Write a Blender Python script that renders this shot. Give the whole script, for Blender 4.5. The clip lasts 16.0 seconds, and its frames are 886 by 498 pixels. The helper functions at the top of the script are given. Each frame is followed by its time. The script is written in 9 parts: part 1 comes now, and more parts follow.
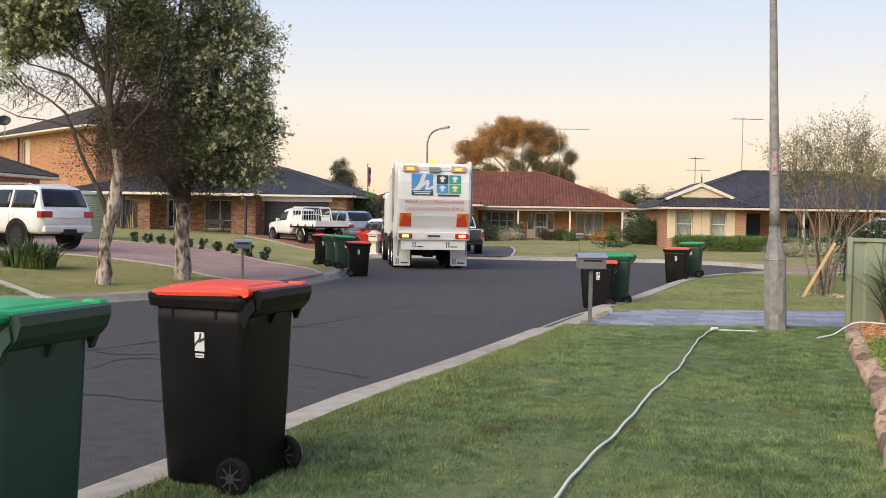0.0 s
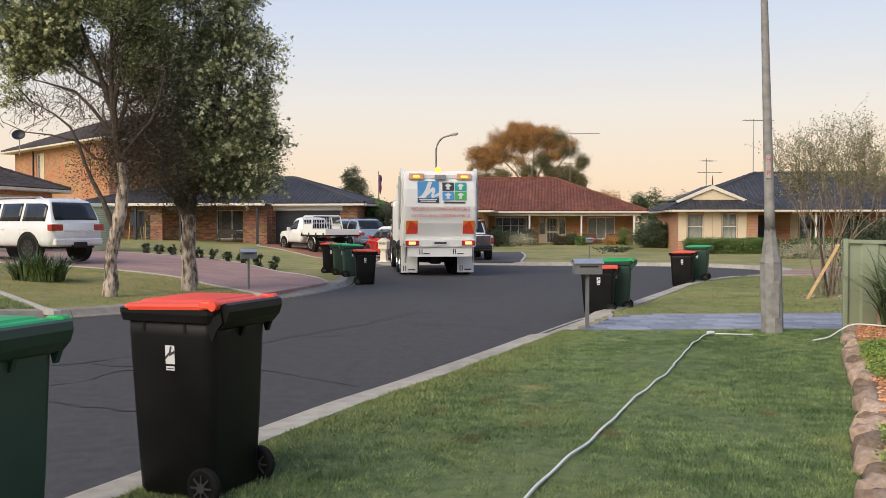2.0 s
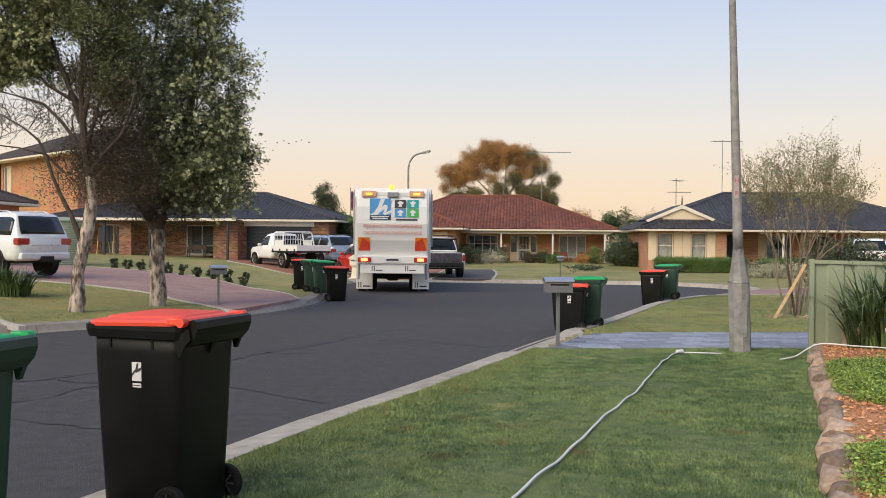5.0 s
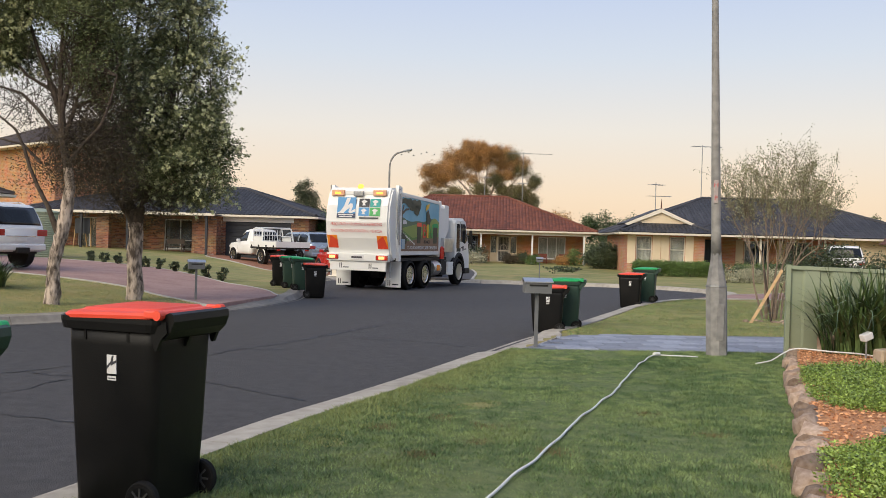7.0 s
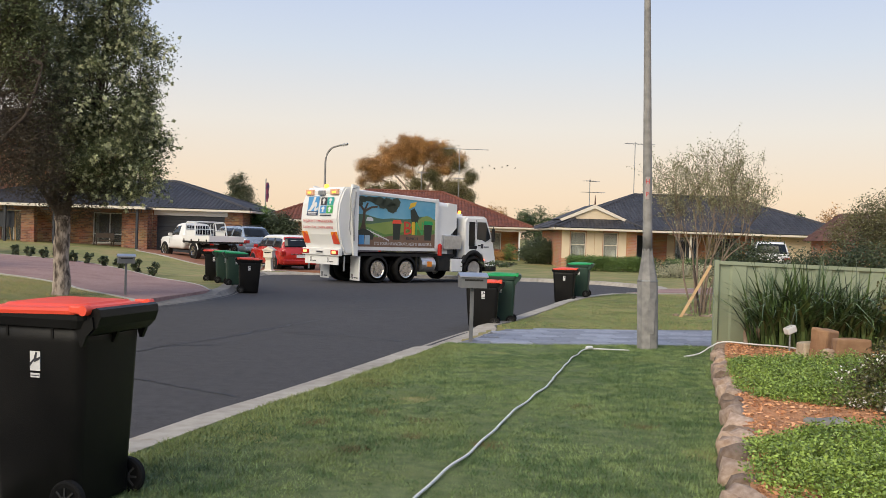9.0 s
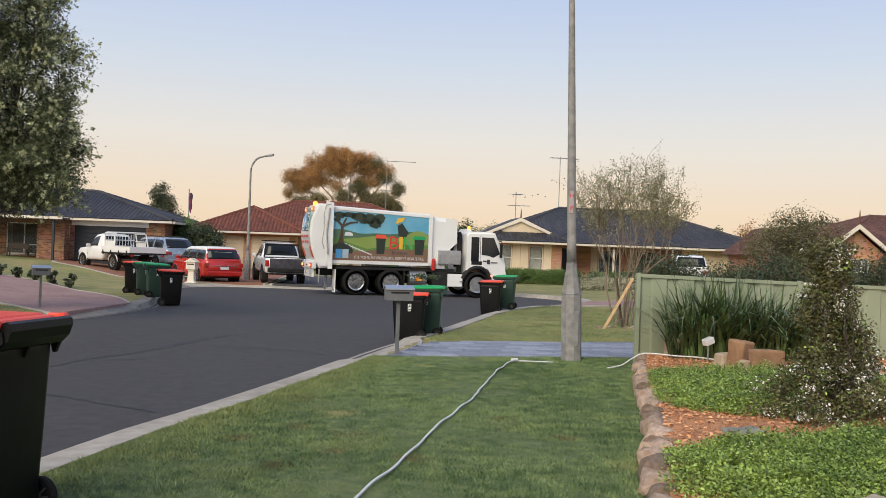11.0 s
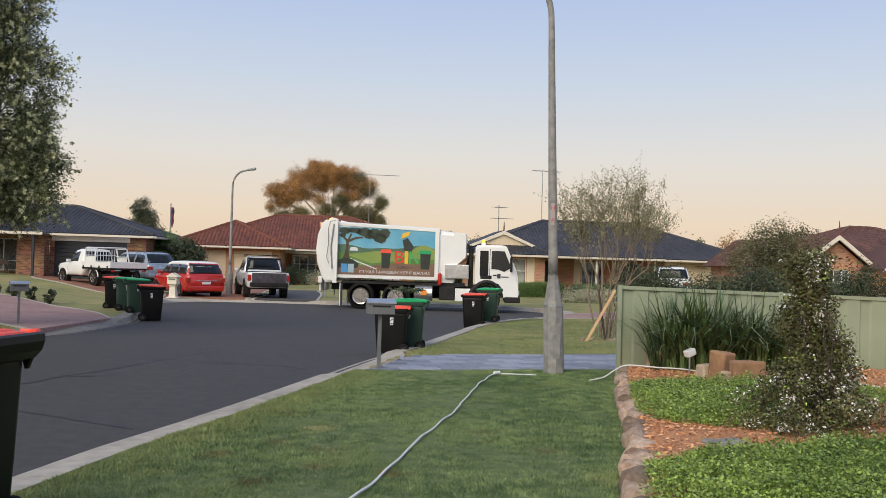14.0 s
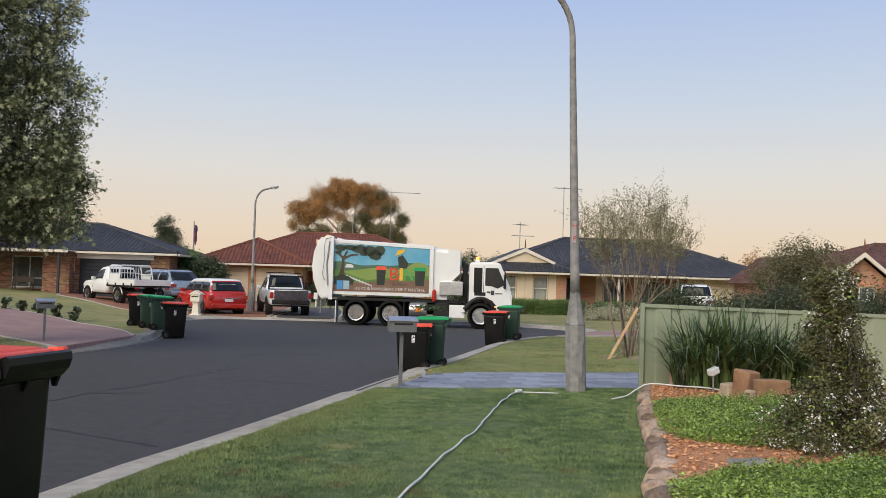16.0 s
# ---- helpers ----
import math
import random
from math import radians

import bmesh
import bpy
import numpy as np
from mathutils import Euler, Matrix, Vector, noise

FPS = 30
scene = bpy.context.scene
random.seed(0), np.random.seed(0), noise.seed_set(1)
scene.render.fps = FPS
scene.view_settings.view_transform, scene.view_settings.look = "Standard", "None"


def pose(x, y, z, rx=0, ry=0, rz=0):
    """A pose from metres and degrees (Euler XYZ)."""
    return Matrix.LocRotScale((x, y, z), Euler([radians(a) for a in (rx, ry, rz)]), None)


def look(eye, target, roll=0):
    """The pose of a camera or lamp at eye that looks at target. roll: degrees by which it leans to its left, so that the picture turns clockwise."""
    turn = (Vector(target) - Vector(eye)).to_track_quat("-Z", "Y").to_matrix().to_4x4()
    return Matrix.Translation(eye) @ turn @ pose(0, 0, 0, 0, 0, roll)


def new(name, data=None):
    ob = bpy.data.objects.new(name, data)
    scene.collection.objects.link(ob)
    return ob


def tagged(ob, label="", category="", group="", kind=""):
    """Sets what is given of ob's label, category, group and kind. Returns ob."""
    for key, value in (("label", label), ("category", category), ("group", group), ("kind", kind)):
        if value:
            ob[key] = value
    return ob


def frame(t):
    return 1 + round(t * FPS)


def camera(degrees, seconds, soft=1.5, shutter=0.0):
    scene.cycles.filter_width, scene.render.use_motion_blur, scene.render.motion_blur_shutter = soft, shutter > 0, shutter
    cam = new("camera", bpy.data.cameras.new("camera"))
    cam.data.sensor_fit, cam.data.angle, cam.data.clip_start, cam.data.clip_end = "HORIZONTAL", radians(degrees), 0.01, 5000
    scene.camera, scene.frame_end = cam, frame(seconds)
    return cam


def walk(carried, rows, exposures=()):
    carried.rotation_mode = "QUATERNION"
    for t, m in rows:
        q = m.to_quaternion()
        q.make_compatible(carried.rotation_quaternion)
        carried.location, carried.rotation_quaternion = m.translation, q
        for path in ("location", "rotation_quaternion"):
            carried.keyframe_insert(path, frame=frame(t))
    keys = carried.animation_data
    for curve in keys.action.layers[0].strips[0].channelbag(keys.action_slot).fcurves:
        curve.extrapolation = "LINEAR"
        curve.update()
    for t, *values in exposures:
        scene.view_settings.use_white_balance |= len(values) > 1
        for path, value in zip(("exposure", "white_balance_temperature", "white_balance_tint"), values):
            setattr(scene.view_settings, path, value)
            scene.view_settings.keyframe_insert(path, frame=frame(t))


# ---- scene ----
cam = camera(52.3, 16.0, soft=0.6)
PATH = [
    (0, (0.019, 0.352, 1.441), (-0.177, 2.341, 1.369), 0.9),
    (0.5, (0.069, 0.32, 1.451), (-0.144, 2.307, 1.385), 0.8),
    (1, (0.263, 0.303, 1.447), (0.032, 2.288, 1.382), 0.6),
    (1.5, (0.319, 0.299, 1.465), (0.097, 2.286, 1.409), 0.4),
    (2, (0.3, 0.296, 1.474), (0.069, 2.282, 1.415), 0.0),
    (2.5, (0.304, 0.292, 1.476), (0.075, 2.277, 1.415), -0.2),
    (3, (0.311, 0.297, 1.475), (0.084, 2.284, 1.422), -0.3),
    (3.5, (0.313, 0.297, 1.47), (0.094, 2.285, 1.431), -0.2),
    (4, (0.307, 0.294, 1.482), (0.104, 2.283, 1.46), -0.0),
    (6.5, (0.302, 0.3, 1.467), (0.172, 2.296, 1.446), 1.3),
    (7, (0.299, 0.305, 1.467), (0.175, 2.301, 1.446), 1.6),
    (7.5, (0.295, 0.308, 1.469), (0.179, 2.304, 1.451), 1.9),
    (8, (0.291, 0.307, 1.469), (0.199, 2.304, 1.452), 1.9),
    (8.5, (0.292, 0.306, 1.468), (0.241, 2.305, 1.447), 1.9),
    (9, (0.31, 0.307, 1.464), (0.327, 2.307, 1.436), 1.8),
    (9.5, (0.322, 0.311, 1.467), (0.398, 2.309, 1.443), 1.7),
    (10, (0.323, 0.308, 1.463), (0.45, 2.304, 1.447), 1.8),
    (10.2, (0.313, 0.307, 1.47), (0.461, 2.301, 1.458), 1.9),
    (12.5, (0.34, 0.331, 1.466), (0.532, 2.321, 1.492), 2.0),
    (13, (0.337, 0.31, 1.477), (0.538, 2.3, 1.504), 1.8),
    (13.5, (0.352, 0.346, 1.466), (0.558, 2.336, 1.495), 1.7),
    (14, (0.356, 0.337, 1.467), (0.568, 2.326, 1.502), 1.7),
    (14.5, (0.351, 0.329, 1.468), (0.562, 2.318, 1.508), 1.7),
    (15, (0.344, 0.307, 1.479), (0.547, 2.296, 1.526), 1.7),
    (15.5, (0.348, 0.323, 1.475), (0.539, 2.312, 1.538), 1.7),
    (16, (0.348, 0.316, 1.474), (0.512, 2.308, 1.546), 1.7),
]
LIGHT = [(0.0, 0.22, 6660, 6), (0.3, 0.15, 6660, 6), (0.6, 0.11, 6660, 6), (1.5, 0.09, 6640, 6), (4.0, 0.06, 6600, 6), (8.0, 0.05, 6620, 5), (10.0, 0.02, 6540, 5), (12.5, -0.06, 6400, 5), (16.0, -0.13, 6300, 5)]
walk(cam, [(t, look(eye, target, roll)) for t, eye, target, roll in PATH], LIGHT)

# ---- world, sun, exposure ----
world = bpy.data.worlds.new("dusk_sky")
scene.world = world
world.use_nodes = True
wn = world.node_tree
wn.nodes.clear()
sky = wn.nodes.new("ShaderNodeTexSky")
sky.sky_type, sky.sun_disc = "NISHITA", False
SUN_EL, SUN_AZ = radians(3.0), radians(215.0)
sky.sun_elevation, sky.sun_rotation = SUN_EL, SUN_AZ
sky.air_density, sky.dust_density, sky.ozone_density = 1.0, 1.0, 1.5
bg = wn.nodes.new("ShaderNodeBackground")
bg.inputs["Strength"].default_value = 1.0
# pale dusk: the sky's own light, softened towards a peach horizon under lilac blue
wtc = wn.nodes.new("ShaderNodeTexCoord")
wsep = wn.nodes.new("ShaderNodeSeparateXYZ")
wramp = wn.nodes.new("ShaderNodeValToRGB")
stops = ((0.0, (1.04, 0.76, 0.53)), (0.05, (1.05, 0.83, 0.65)), (0.12, (0.96, 0.88, 0.84)), (0.20, (0.76, 0.81, 0.95)), (0.30, (0.57, 0.67, 0.98)), (0.5, (0.42, 0.54, 0.90)), (1.0, (0.34, 0.42, 0.70)))
while len(wramp.color_ramp.elements) < len(stops):
    wramp.color_ramp.elements.new(0.5)
for el, (p, c) in zip(wramp.color_ramp.elements, stops):
    el.position, el.color = p, (*c, 1.0)
wmul = wn.nodes.new("ShaderNodeMix")
wmul.data_type, wmul.blend_type = "RGBA", "MULTIPLY"
wmul.inputs["Factor"].default_value = 1.0
wmul.inputs["B"].default_value = (0.10, 0.10, 0.10, 1.0)
wmix = wn.nodes.new("ShaderNodeMix")
wmix.data_type = "RGBA"
wmix.inputs["Factor"].default_value = 0.85
wn.links.new(wtc.outputs["Generated"], wsep.inputs["Vector"])
wn.links.new(wsep.outputs["Z"], wramp.inputs["Fac"])
wn.links.new(sky.outputs["Color"], wmul.inputs["A"])
wn.links.new(wmul.outputs["Result"], wmix.inputs["A"])
wn.links.new(wramp.outputs["Color"], wmix.inputs["B"])
wo = wn.nodes.new("ShaderNodeOutputWorld")
wn.links.new(wmix.outputs["Result"], bg.inputs["Color"])
wn.links.new(bg.outputs["Background"], wo.inputs["Surface"])
sun_data = bpy.data.lights.new("sun", "SUN")
sun_data.energy, sun_data.angle, sun_data.color = 3.6, radians(50), (1.0, 0.86, 0.68)
sun = new("sun", sun_data)
sun.matrix_world = look((-30, -45, 40), (0, 0, 0))


# ---- materials ----
def rgb(c):
    return (*c, 1.0)


def make_mat(name, dark, light, scale=6.0, rough=0.8, bump=0.0, bump_scale=60.0, metal=0.0, coarse=0.35, coat=0.0, spec=0.5, rough_var=0.1, tight=0.17):
    """A surface with colour variation at two scales, roughness variation and fine relief."""
    m = bpy.data.materials.new(name)
    m.use_nodes = True
    nt = m.node_tree
    b = nt.nodes["Principled BSDF"]
    tc = nt.nodes.new("ShaderNodeTexCoord")
    n1 = nt.nodes.new("ShaderNodeTexNoise")
    n1.inputs["Scale"].default_value, n1.inputs["Detail"].default_value = scale, 8
    n2 = nt.nodes.new("ShaderNodeTexNoise")
    n2.inputs["Scale"].default_value, n2.inputs["Detail"].default_value = scale * 0.12, 3
    mixv = nt.nodes.new("ShaderNodeMix")
    mixv.inputs["Factor"].default_value = coarse
    ramp = nt.nodes.new("ShaderNodeValToRGB")
    ramp.color_ramp.elements[0].position, ramp.color_ramp.elements[1].position = 0.5 - tight, 0.5 + tight
    ramp.color_ramp.elements[0].color, ramp.color_ramp.elements[1].color = rgb(dark), rgb(light)
    for n in (n1, n2):
        nt.links.new(tc.outputs["Object"], n.inputs["Vector"])
    nt.links.new(n1.outputs["Fac"], mixv.inputs["A"])
    nt.links.new(n2.outputs["Fac"], mixv.inputs["B"])
    nt.links.new(mixv.outputs["Result"], ramp.inputs["Fac"])
    nt.links.new(ramp.outputs["Color"], b.inputs["Base Color"])
    b.inputs["Metallic"].default_value = metal
    b.inputs["Coat Weight"].default_value = coat
    b.inputs["Coat Roughness"].default_value = 0.06
    b.inputs["Specular IOR Level"].default_value = spec
    mr = nt.nodes.new("ShaderNodeMapRange")
    mr.inputs["To Min"].default_value, mr.inputs["To Max"].default_value = max(0.02, rough - rough_var), min(1.0, rough + rough_var)
    nt.links.new(n1.outputs["Fac"], mr.inputs["Value"])
    nt.links.new(mr.outputs["Result"], b.inputs["Roughness"])
    if bump:
        n3 = nt.nodes.new("ShaderNodeTexNoise")
        n3.inputs["Scale"].default_value, n3.inputs["Detail"].default_value = bump_scale, 6
        nt.links.new(tc.outputs["Object"], n3.inputs["Vector"])
        bp = nt.nodes.new("ShaderNodeBump")
        bp.inputs["Strength"].default_value, bp.inputs["Distance"].default_value = bump, 0.02
        nt.links.new(n3.outputs["Fac"], bp.inputs["Height"])
        nt.links.new(bp.outputs["Normal"], b.inputs["Normal"])
    return m


def glow_mat(name, colour, strength):
    m = bpy.data.materials.new(name)
    m.use_nodes = True
    b = m.node_tree.nodes["Principled BSDF"]
    b.inputs["Base Color"].default_value = rgb(colour)
    b.inputs["Emission Color"].default_value = rgb(colour)
    b.inputs["Emission Strength"].default_value = strength
    b.inputs["Roughness"].default_value = 0.3
    return m


def vary_mat(m, low, high, island=False):
    """Lets each piece of a material be a little lighter or darker than the next."""
    nt = m.node_tree
    b = nt.nodes["Principled BSDF"]
    src = b.inputs["Base Color"].links[0].from_socket
    if island:
        rnd = nt.nodes.new("ShaderNodeNewGeometry").outputs["Random Per Island"]
    else:
        rnd = nt.nodes.new("ShaderNodeObjectInfo").outputs["Random"]
    mr = nt.nodes.new("ShaderNodeMapRange")
    mr.inputs["To Min"].default_value, mr.inputs["To Max"].default_value = low, high
    hsv = nt.nodes.new("ShaderNodeHueSaturation")
    nt.links.new(rnd, mr.inputs["Value"])
    nt.links.new(mr.outputs["Result"], hsv.inputs["Value"])
    nt.links.new(src, hsv.inputs["Color"])
    nt.links.new(hsv.outputs["Color"], b.inputs["Base Color"])
    return m


# ---- mesh helpers ----
def part(name, bm, material, parent=None, label="", smooth=False):
    """Links a bmesh as one mesh object under a thing or a part."""
    me = bpy.data.meshes.new(name)
    bmesh.ops.recalc_face_normals(bm, faces=bm.faces)
    if smooth:
        for f in bm.faces:
            f.smooth = True
    bm.to_mesh(me)
    bm.free()
    me.materials.append(material)
    ob = new(name, me)
    if parent is not None:
        ob.parent = parent
    if label:
        ob["label"] = label
    return ob


def piece(name, me, parent, m):
    """An object of its own on shared mesh data."""
    ob = new(name, me)
    ob.parent = parent
    ob.matrix_basis = m
    return ob


def thing(name, m, label, category, group="", kind=""):
    e = new(name)
    e.empty_display_size = 0.2
    e.matrix_basis = m
    return tagged(e, label, category, group, kind)


def bm_box(bm, lo, hi, m=None, bevel=0.0, seg=2):
    """A box from corner lo to corner hi, its edges rounded if bevel is given."""
    lo, hi = Vector(lo), Vector(hi)
    made = bmesh.ops.create_cube(bm, size=1.0, matrix=Matrix.Translation((lo + hi) / 2) @ Matrix.Diagonal((*(hi - lo), 1)))
    verts = made["verts"]
    if bevel:
        edges = list({e for v in verts for e in v.link_edges})
        got = bmesh.ops.bevel(bm, geom=edges, offset=bevel, segments=seg, affect="EDGES", profile=0.5)
        verts = list({v for f in got["faces"] for v in f.verts} | {v for v in verts if v.is_valid})
    if m is not None:
        bmesh.ops.transform(bm, matrix=m, verts=verts)
    return verts


def new_box(lo, hi, m=None, bevel=0.0, seg=2):
    bm = bmesh.new()
    bm_box(bm, lo, hi, m, bevel, seg)
    return bm


def bm_tube(bm, pts, radii, sides=8, closed_ends=True):
    """A tube along points with a radius at each."""
    rings = []
    up = Vector((0, 0, 1))
    pts = [Vector(p) for p in pts]
    for i, p in enumerate(pts):
        d = (pts[min(i + 1, len(pts) - 1)] - pts[max(i - 1, 0)]).normalized()
        a = d.cross(up if abs(d.z) < 0.95 else Vector((1, 0, 0))).normalized()
        b = d.cross(a).normalized()
        r = radii[i] if hasattr(radii, "__len__") else radii
        rings.append([bm.verts.new(p + (a * math.cos(2 * math.pi * k / sides) + b * math.sin(2 * math.pi * k / sides)) * r) for k in range(sides)])
    for r0, r1 in zip(rings, rings[1:]):
        for k in range(sides):
            bm.faces.new((r0[k], r0[(k + 1) % sides], r1[(k + 1) % sides], r1[k]))
    if closed_ends:
        bm.faces.new(rings[0])
        bm.faces.new(rings[-1][::-1])


def bm_cyl(bm, a, b, r, sides=16, r2=None):
    bm_tube(bm, [a, b], [r, r if r2 is None else r2], sides)


def bm_loft(bm, rings, cap=True):
    """Joins rings of equal count into a skin."""
    vs = [[bm.verts.new(p) for p in ring] for ring in rings]
    n = len(vs[0])
    for r0, r1 in zip(vs, vs[1:]):
        for k in range(n):
            bm.faces.new((r0[k], r0[(k + 1) % n], r1[(k + 1) % n], r1[k]))
    if cap:
        bm.faces.new(vs[0])
        bm.faces.new(vs[-1][::-1])
    return vs


def bm_prism(bm, outline, y0, y1, axis="y"):
    """A flat outline of (a, b) pulled from y0 to y1 along an axis."""
    def place(a, b, d):
        return {"y": (a, d, b), "x": (d, a, b), "z": (a, b, d)}[axis]
    bm_loft(bm, [[place(a, b, y0) for a, b in outline], [place(a, b, y1) for a, b in outline]])


def curve_points(ctrl, step=0.5):
    """A smooth line through control points, at even steps."""
    pts = [Vector((*c, 0)) if len(c) == 2 else Vector(c) for c in ctrl]
    pts = [pts[0] * 2 - pts[1]] + pts + [pts[-1] * 2 - pts[-2]]
    out = []
    for i in range(1, len(pts) - 2):
        p0, p1, p2, p3 = pts[i - 1:i + 3]
        n = max(2, int((p2 - p1).length / step))
        for k in range(n):
            t = k / n
            out.append(0.5 * ((2 * p1) + (p2 - p0) * t + (2 * p0 - 5 * p1 + 4 * p2 - p3) * t * t + (3 * p1 - p0 - 3 * p2 + p3) * t ** 3))
    out.append(pts[-2])
    return out


def smoothstep(a, b, v):
    t = min(1.0, max(0.0, (v - a) / (b - a)))
    return t * t * (3 - 2 * t)


# ---- the lie of the land ----
def road_z(y):
    return -0.13 - 0.15 * smoothstep(4, 28, y) - 0.09 * smoothstep(26, 40, y)


def land_z(x, y):
    left = max(0.0, -x - 8.5 - max(0.0, y - 34) * 0.25)
    rise = 0.62 * (1 - math.exp(-left / 7.0))
    far = 0.012 * min(30.0, max(0.0, y - 44))
    right = 0.25 * smoothstep(10, 24, x)
    corner = 0.20 * smoothstep(41, 45, y) * smoothstep(7.5, 10, -x)
    return road_z(y) + 0.13 + rise + far + right * smoothstep(18, 30, y) + corner


NEAR_KERB = [(-6.7, -10), (-4.45, -2), (-2.46, 4.6), (-1.885, 6.57), (-1.605, 7.57), (-1.325, 8.35), (-0.99, 9.38), (-0.56, 10.79), (0.05, 12.92), (0.46, 14.41), (0.98, 16.1), (1.72, 18.1)]
KERB = curve_points(NEAR_KERB + [
                     (2.4, 20.3), (3.05, 22.4), (3.6, 24.2), (4.7, 26.8), (6.2, 29.2), (8.0, 32), (8.6, 35.2), (7.0, 38.2), (3.5, 39.2), (0, 39.0), (-3, 39.2),
                     (-6, 38.6), (-6.9, 35), (-6.1, 31), (-5.5, 27), (-5.15, 23.8), (-5.75, 19.6), (-7.5, 16.0), (-9.6, 13.2), (-12, 9), (-14, 2), (-16, -10)], 0.4)

asphalt_m = make_mat("asphalt_grey", (0.027, 0.0255, 0.0265), (0.078, 0.073, 0.074), 55.0, 0.85, 0.6, 160.0, coarse=0.38, tight=0.2)
crack_m = make_mat("crack_sealant", (0.012, 0.012, 0.013), (0.022, 0.021, 0.021), 20, 0.6)
# darker brownish concrete: the left kerb's shade is put into its colour
shaded_concrete_m = make_mat("shaded_kerb_concrete", (0.17, 0.152, 0.128), (0.31, 0.28, 0.24), 6.0, 0.9, 0.3, 90.0, coarse=0.5)
concrete_m = make_mat("kerb_concrete", (0.26, 0.235, 0.20), (0.46, 0.42, 0.36), 7.0, 0.9, 0.3, 90.0, coarse=0.5)
soil_lawn_m = make_mat("lawn_turf", (0.11, 0.13, 0.036), (0.30, 0.275, 0.10), 2.2, 0.95, 0.6, 45.0, coarse=0.6)
green_turf_m = make_mat("green_turf", (0.075, 0.11, 0.036), (0.17, 0.205, 0.08), 12, 0.95, 0.8, 120.0, coarse=0.25)
blade_m = vary_mat(make_mat("grass_blade", (0.074, 0.132, 0.044), (0.204, 0.276, 0.102), 5.5, 0.55, coarse=0.40, tight=0.065), 0.5, 1.45, True)


def add_patches(m, colour, scale, low, high):
    """Blends a second colour in, in soft patches."""
    nt = m.node_tree
    b = nt.nodes["Principled BSDF"]
    src = b.inputs["Base Color"].links[0].from_socket
    tc = nt.nodes.new("ShaderNodeTexCoord")
    nz = nt.nodes.new("ShaderNodeTexNoise")
    nz.inputs["Scale"].default_value, nz.inputs["Detail"].default_value = scale, 4
    mr = nt.nodes.new("ShaderNodeMapRange")
    mr.inputs["From Min"].default_value, mr.inputs["From Max"].default_value = low, high
    mx = nt.nodes.new("ShaderNodeMix")
    mx.data_type = "RGBA"
    mx.inputs["B"].default_value = rgb(colour)
    nt.links.new(tc.outputs["Object"], nz.inputs["Vector"])
    nt.links.new(nz.outputs["Fac"], mr.inputs["Value"])
    nt.links.new(mr.outputs["Result"], mx.inputs["Factor"])
    nt.links.new(src, mx.inputs["A"])
    nt.links.new(mx.outputs["Result"], b.inputs["Base Color"])
    return m


add_patches(blade_m, (0.225, 0.275, 0.09), 1.1, 0.54, 0.82)
add_patches(green_turf_m, (0.15, 0.165, 0.058), 1.1, 0.54, 0.82)
add_patches(soil_lawn_m, (0.30, 0.235, 0.10), 0.55, 0.50, 0.68)
dry_m = vary_mat(make_mat("dry_grass_blade", (0.24, 0.22, 0.08), (0.40, 0.34, 0.14), 1.5, 0.7), 0.6, 1.3, True)
worn_m = vary_mat(make_mat("dead_grass_blade", (0.10, 0.075, 0.035), (0.22, 0.165, 0.08), 4, 0.8), 0.6, 1.3, True)
kerb_grass_m = vary_mat(make_mat("yellow_green_blade", (0.15, 0.19, 0.06), (0.28, 0.31, 0.11), 4, 0.6), 0.6, 1.3, True)
paver_m = vary_mat(make_mat("slate_paver", (0.17, 0.185, 0.23), (0.30, 0.32, 0.38), 9, 0.55, 0.2, 50), 0.7, 1.2)
joint_m = make_mat("paver_joint", (0.125, 0.135, 0.165), (0.19, 0.20, 0.24), 20, 0.8)
black_plastic_m = make_mat("black_plastic", (0.004, 0.0045, 0.005), (0.011, 0.0105, 0.010), 3.5, 0.42, 0.08, 160, coarse=0.6, spec=0.2, rough_var=0.14)
green_plastic_m = make_mat("dark_green_plastic", (0.020, 0.046, 0.034), (0.034, 0.064, 0.048), 3.5, 0.45, 0.08, 160, coarse=0.6, spec=0.3, rough_var=0.14)
red_lid_m = make_mat("red_plastic", (0.70, 0.060, 0.032), (0.82, 0.095, 0.05), 4, 0.45, 0.05, 200)
green_lid_m = make_mat("bright_green_plastic", (0.012, 0.29, 0.085), (0.02, 0.38, 0.12), 4, 0.45, 0.05, 200)
rubber_m = make_mat("black_rubber", (0.008, 0.008, 0.008), (0.018, 0.017, 0.016), 12, 0.8, 0.2, 80, spec=0.15)
white_label_m = make_mat("white_label", (0.62, 0.62, 0.62), (0.72, 0.72, 0.72), 10, 0.5)
white_paint_m = make_mat("white_paint", (0.70, 0.70, 0.69), (0.80, 0.80, 0.79), 2.0, 0.32, coat=0.4, coarse=0.6)
truck_white_m = make_mat("truck_white_enamel", (0.72, 0.72, 0.70), (0.83, 0.83, 0.81), 1.6, 0.35, coat=0.3, coarse=0.6)
grey_metal_m = make_mat("galvanised_steel", (0.24, 0.25, 0.26), (0.42, 0.43, 0.44), 10, 0.5, 0.1, 60, metal=0.7)
pole_m = make_mat("weathered_pole_steel", (0.165, 0.162, 0.16), (0.31, 0.30, 0.285), 9, 0.7, 0.3, 40, coarse=0.4, tight=0.14)
marker_m = make_mat("faded_marker_paint", (0.30, 0.26, 0.25), (0.46, 0.40, 0.38), 30, 0.7)
alu_m = make_mat("aluminium", (0.5, 0.5, 0.5), (0.68, 0.68, 0.68), 8, 0.35, metal=0.9)
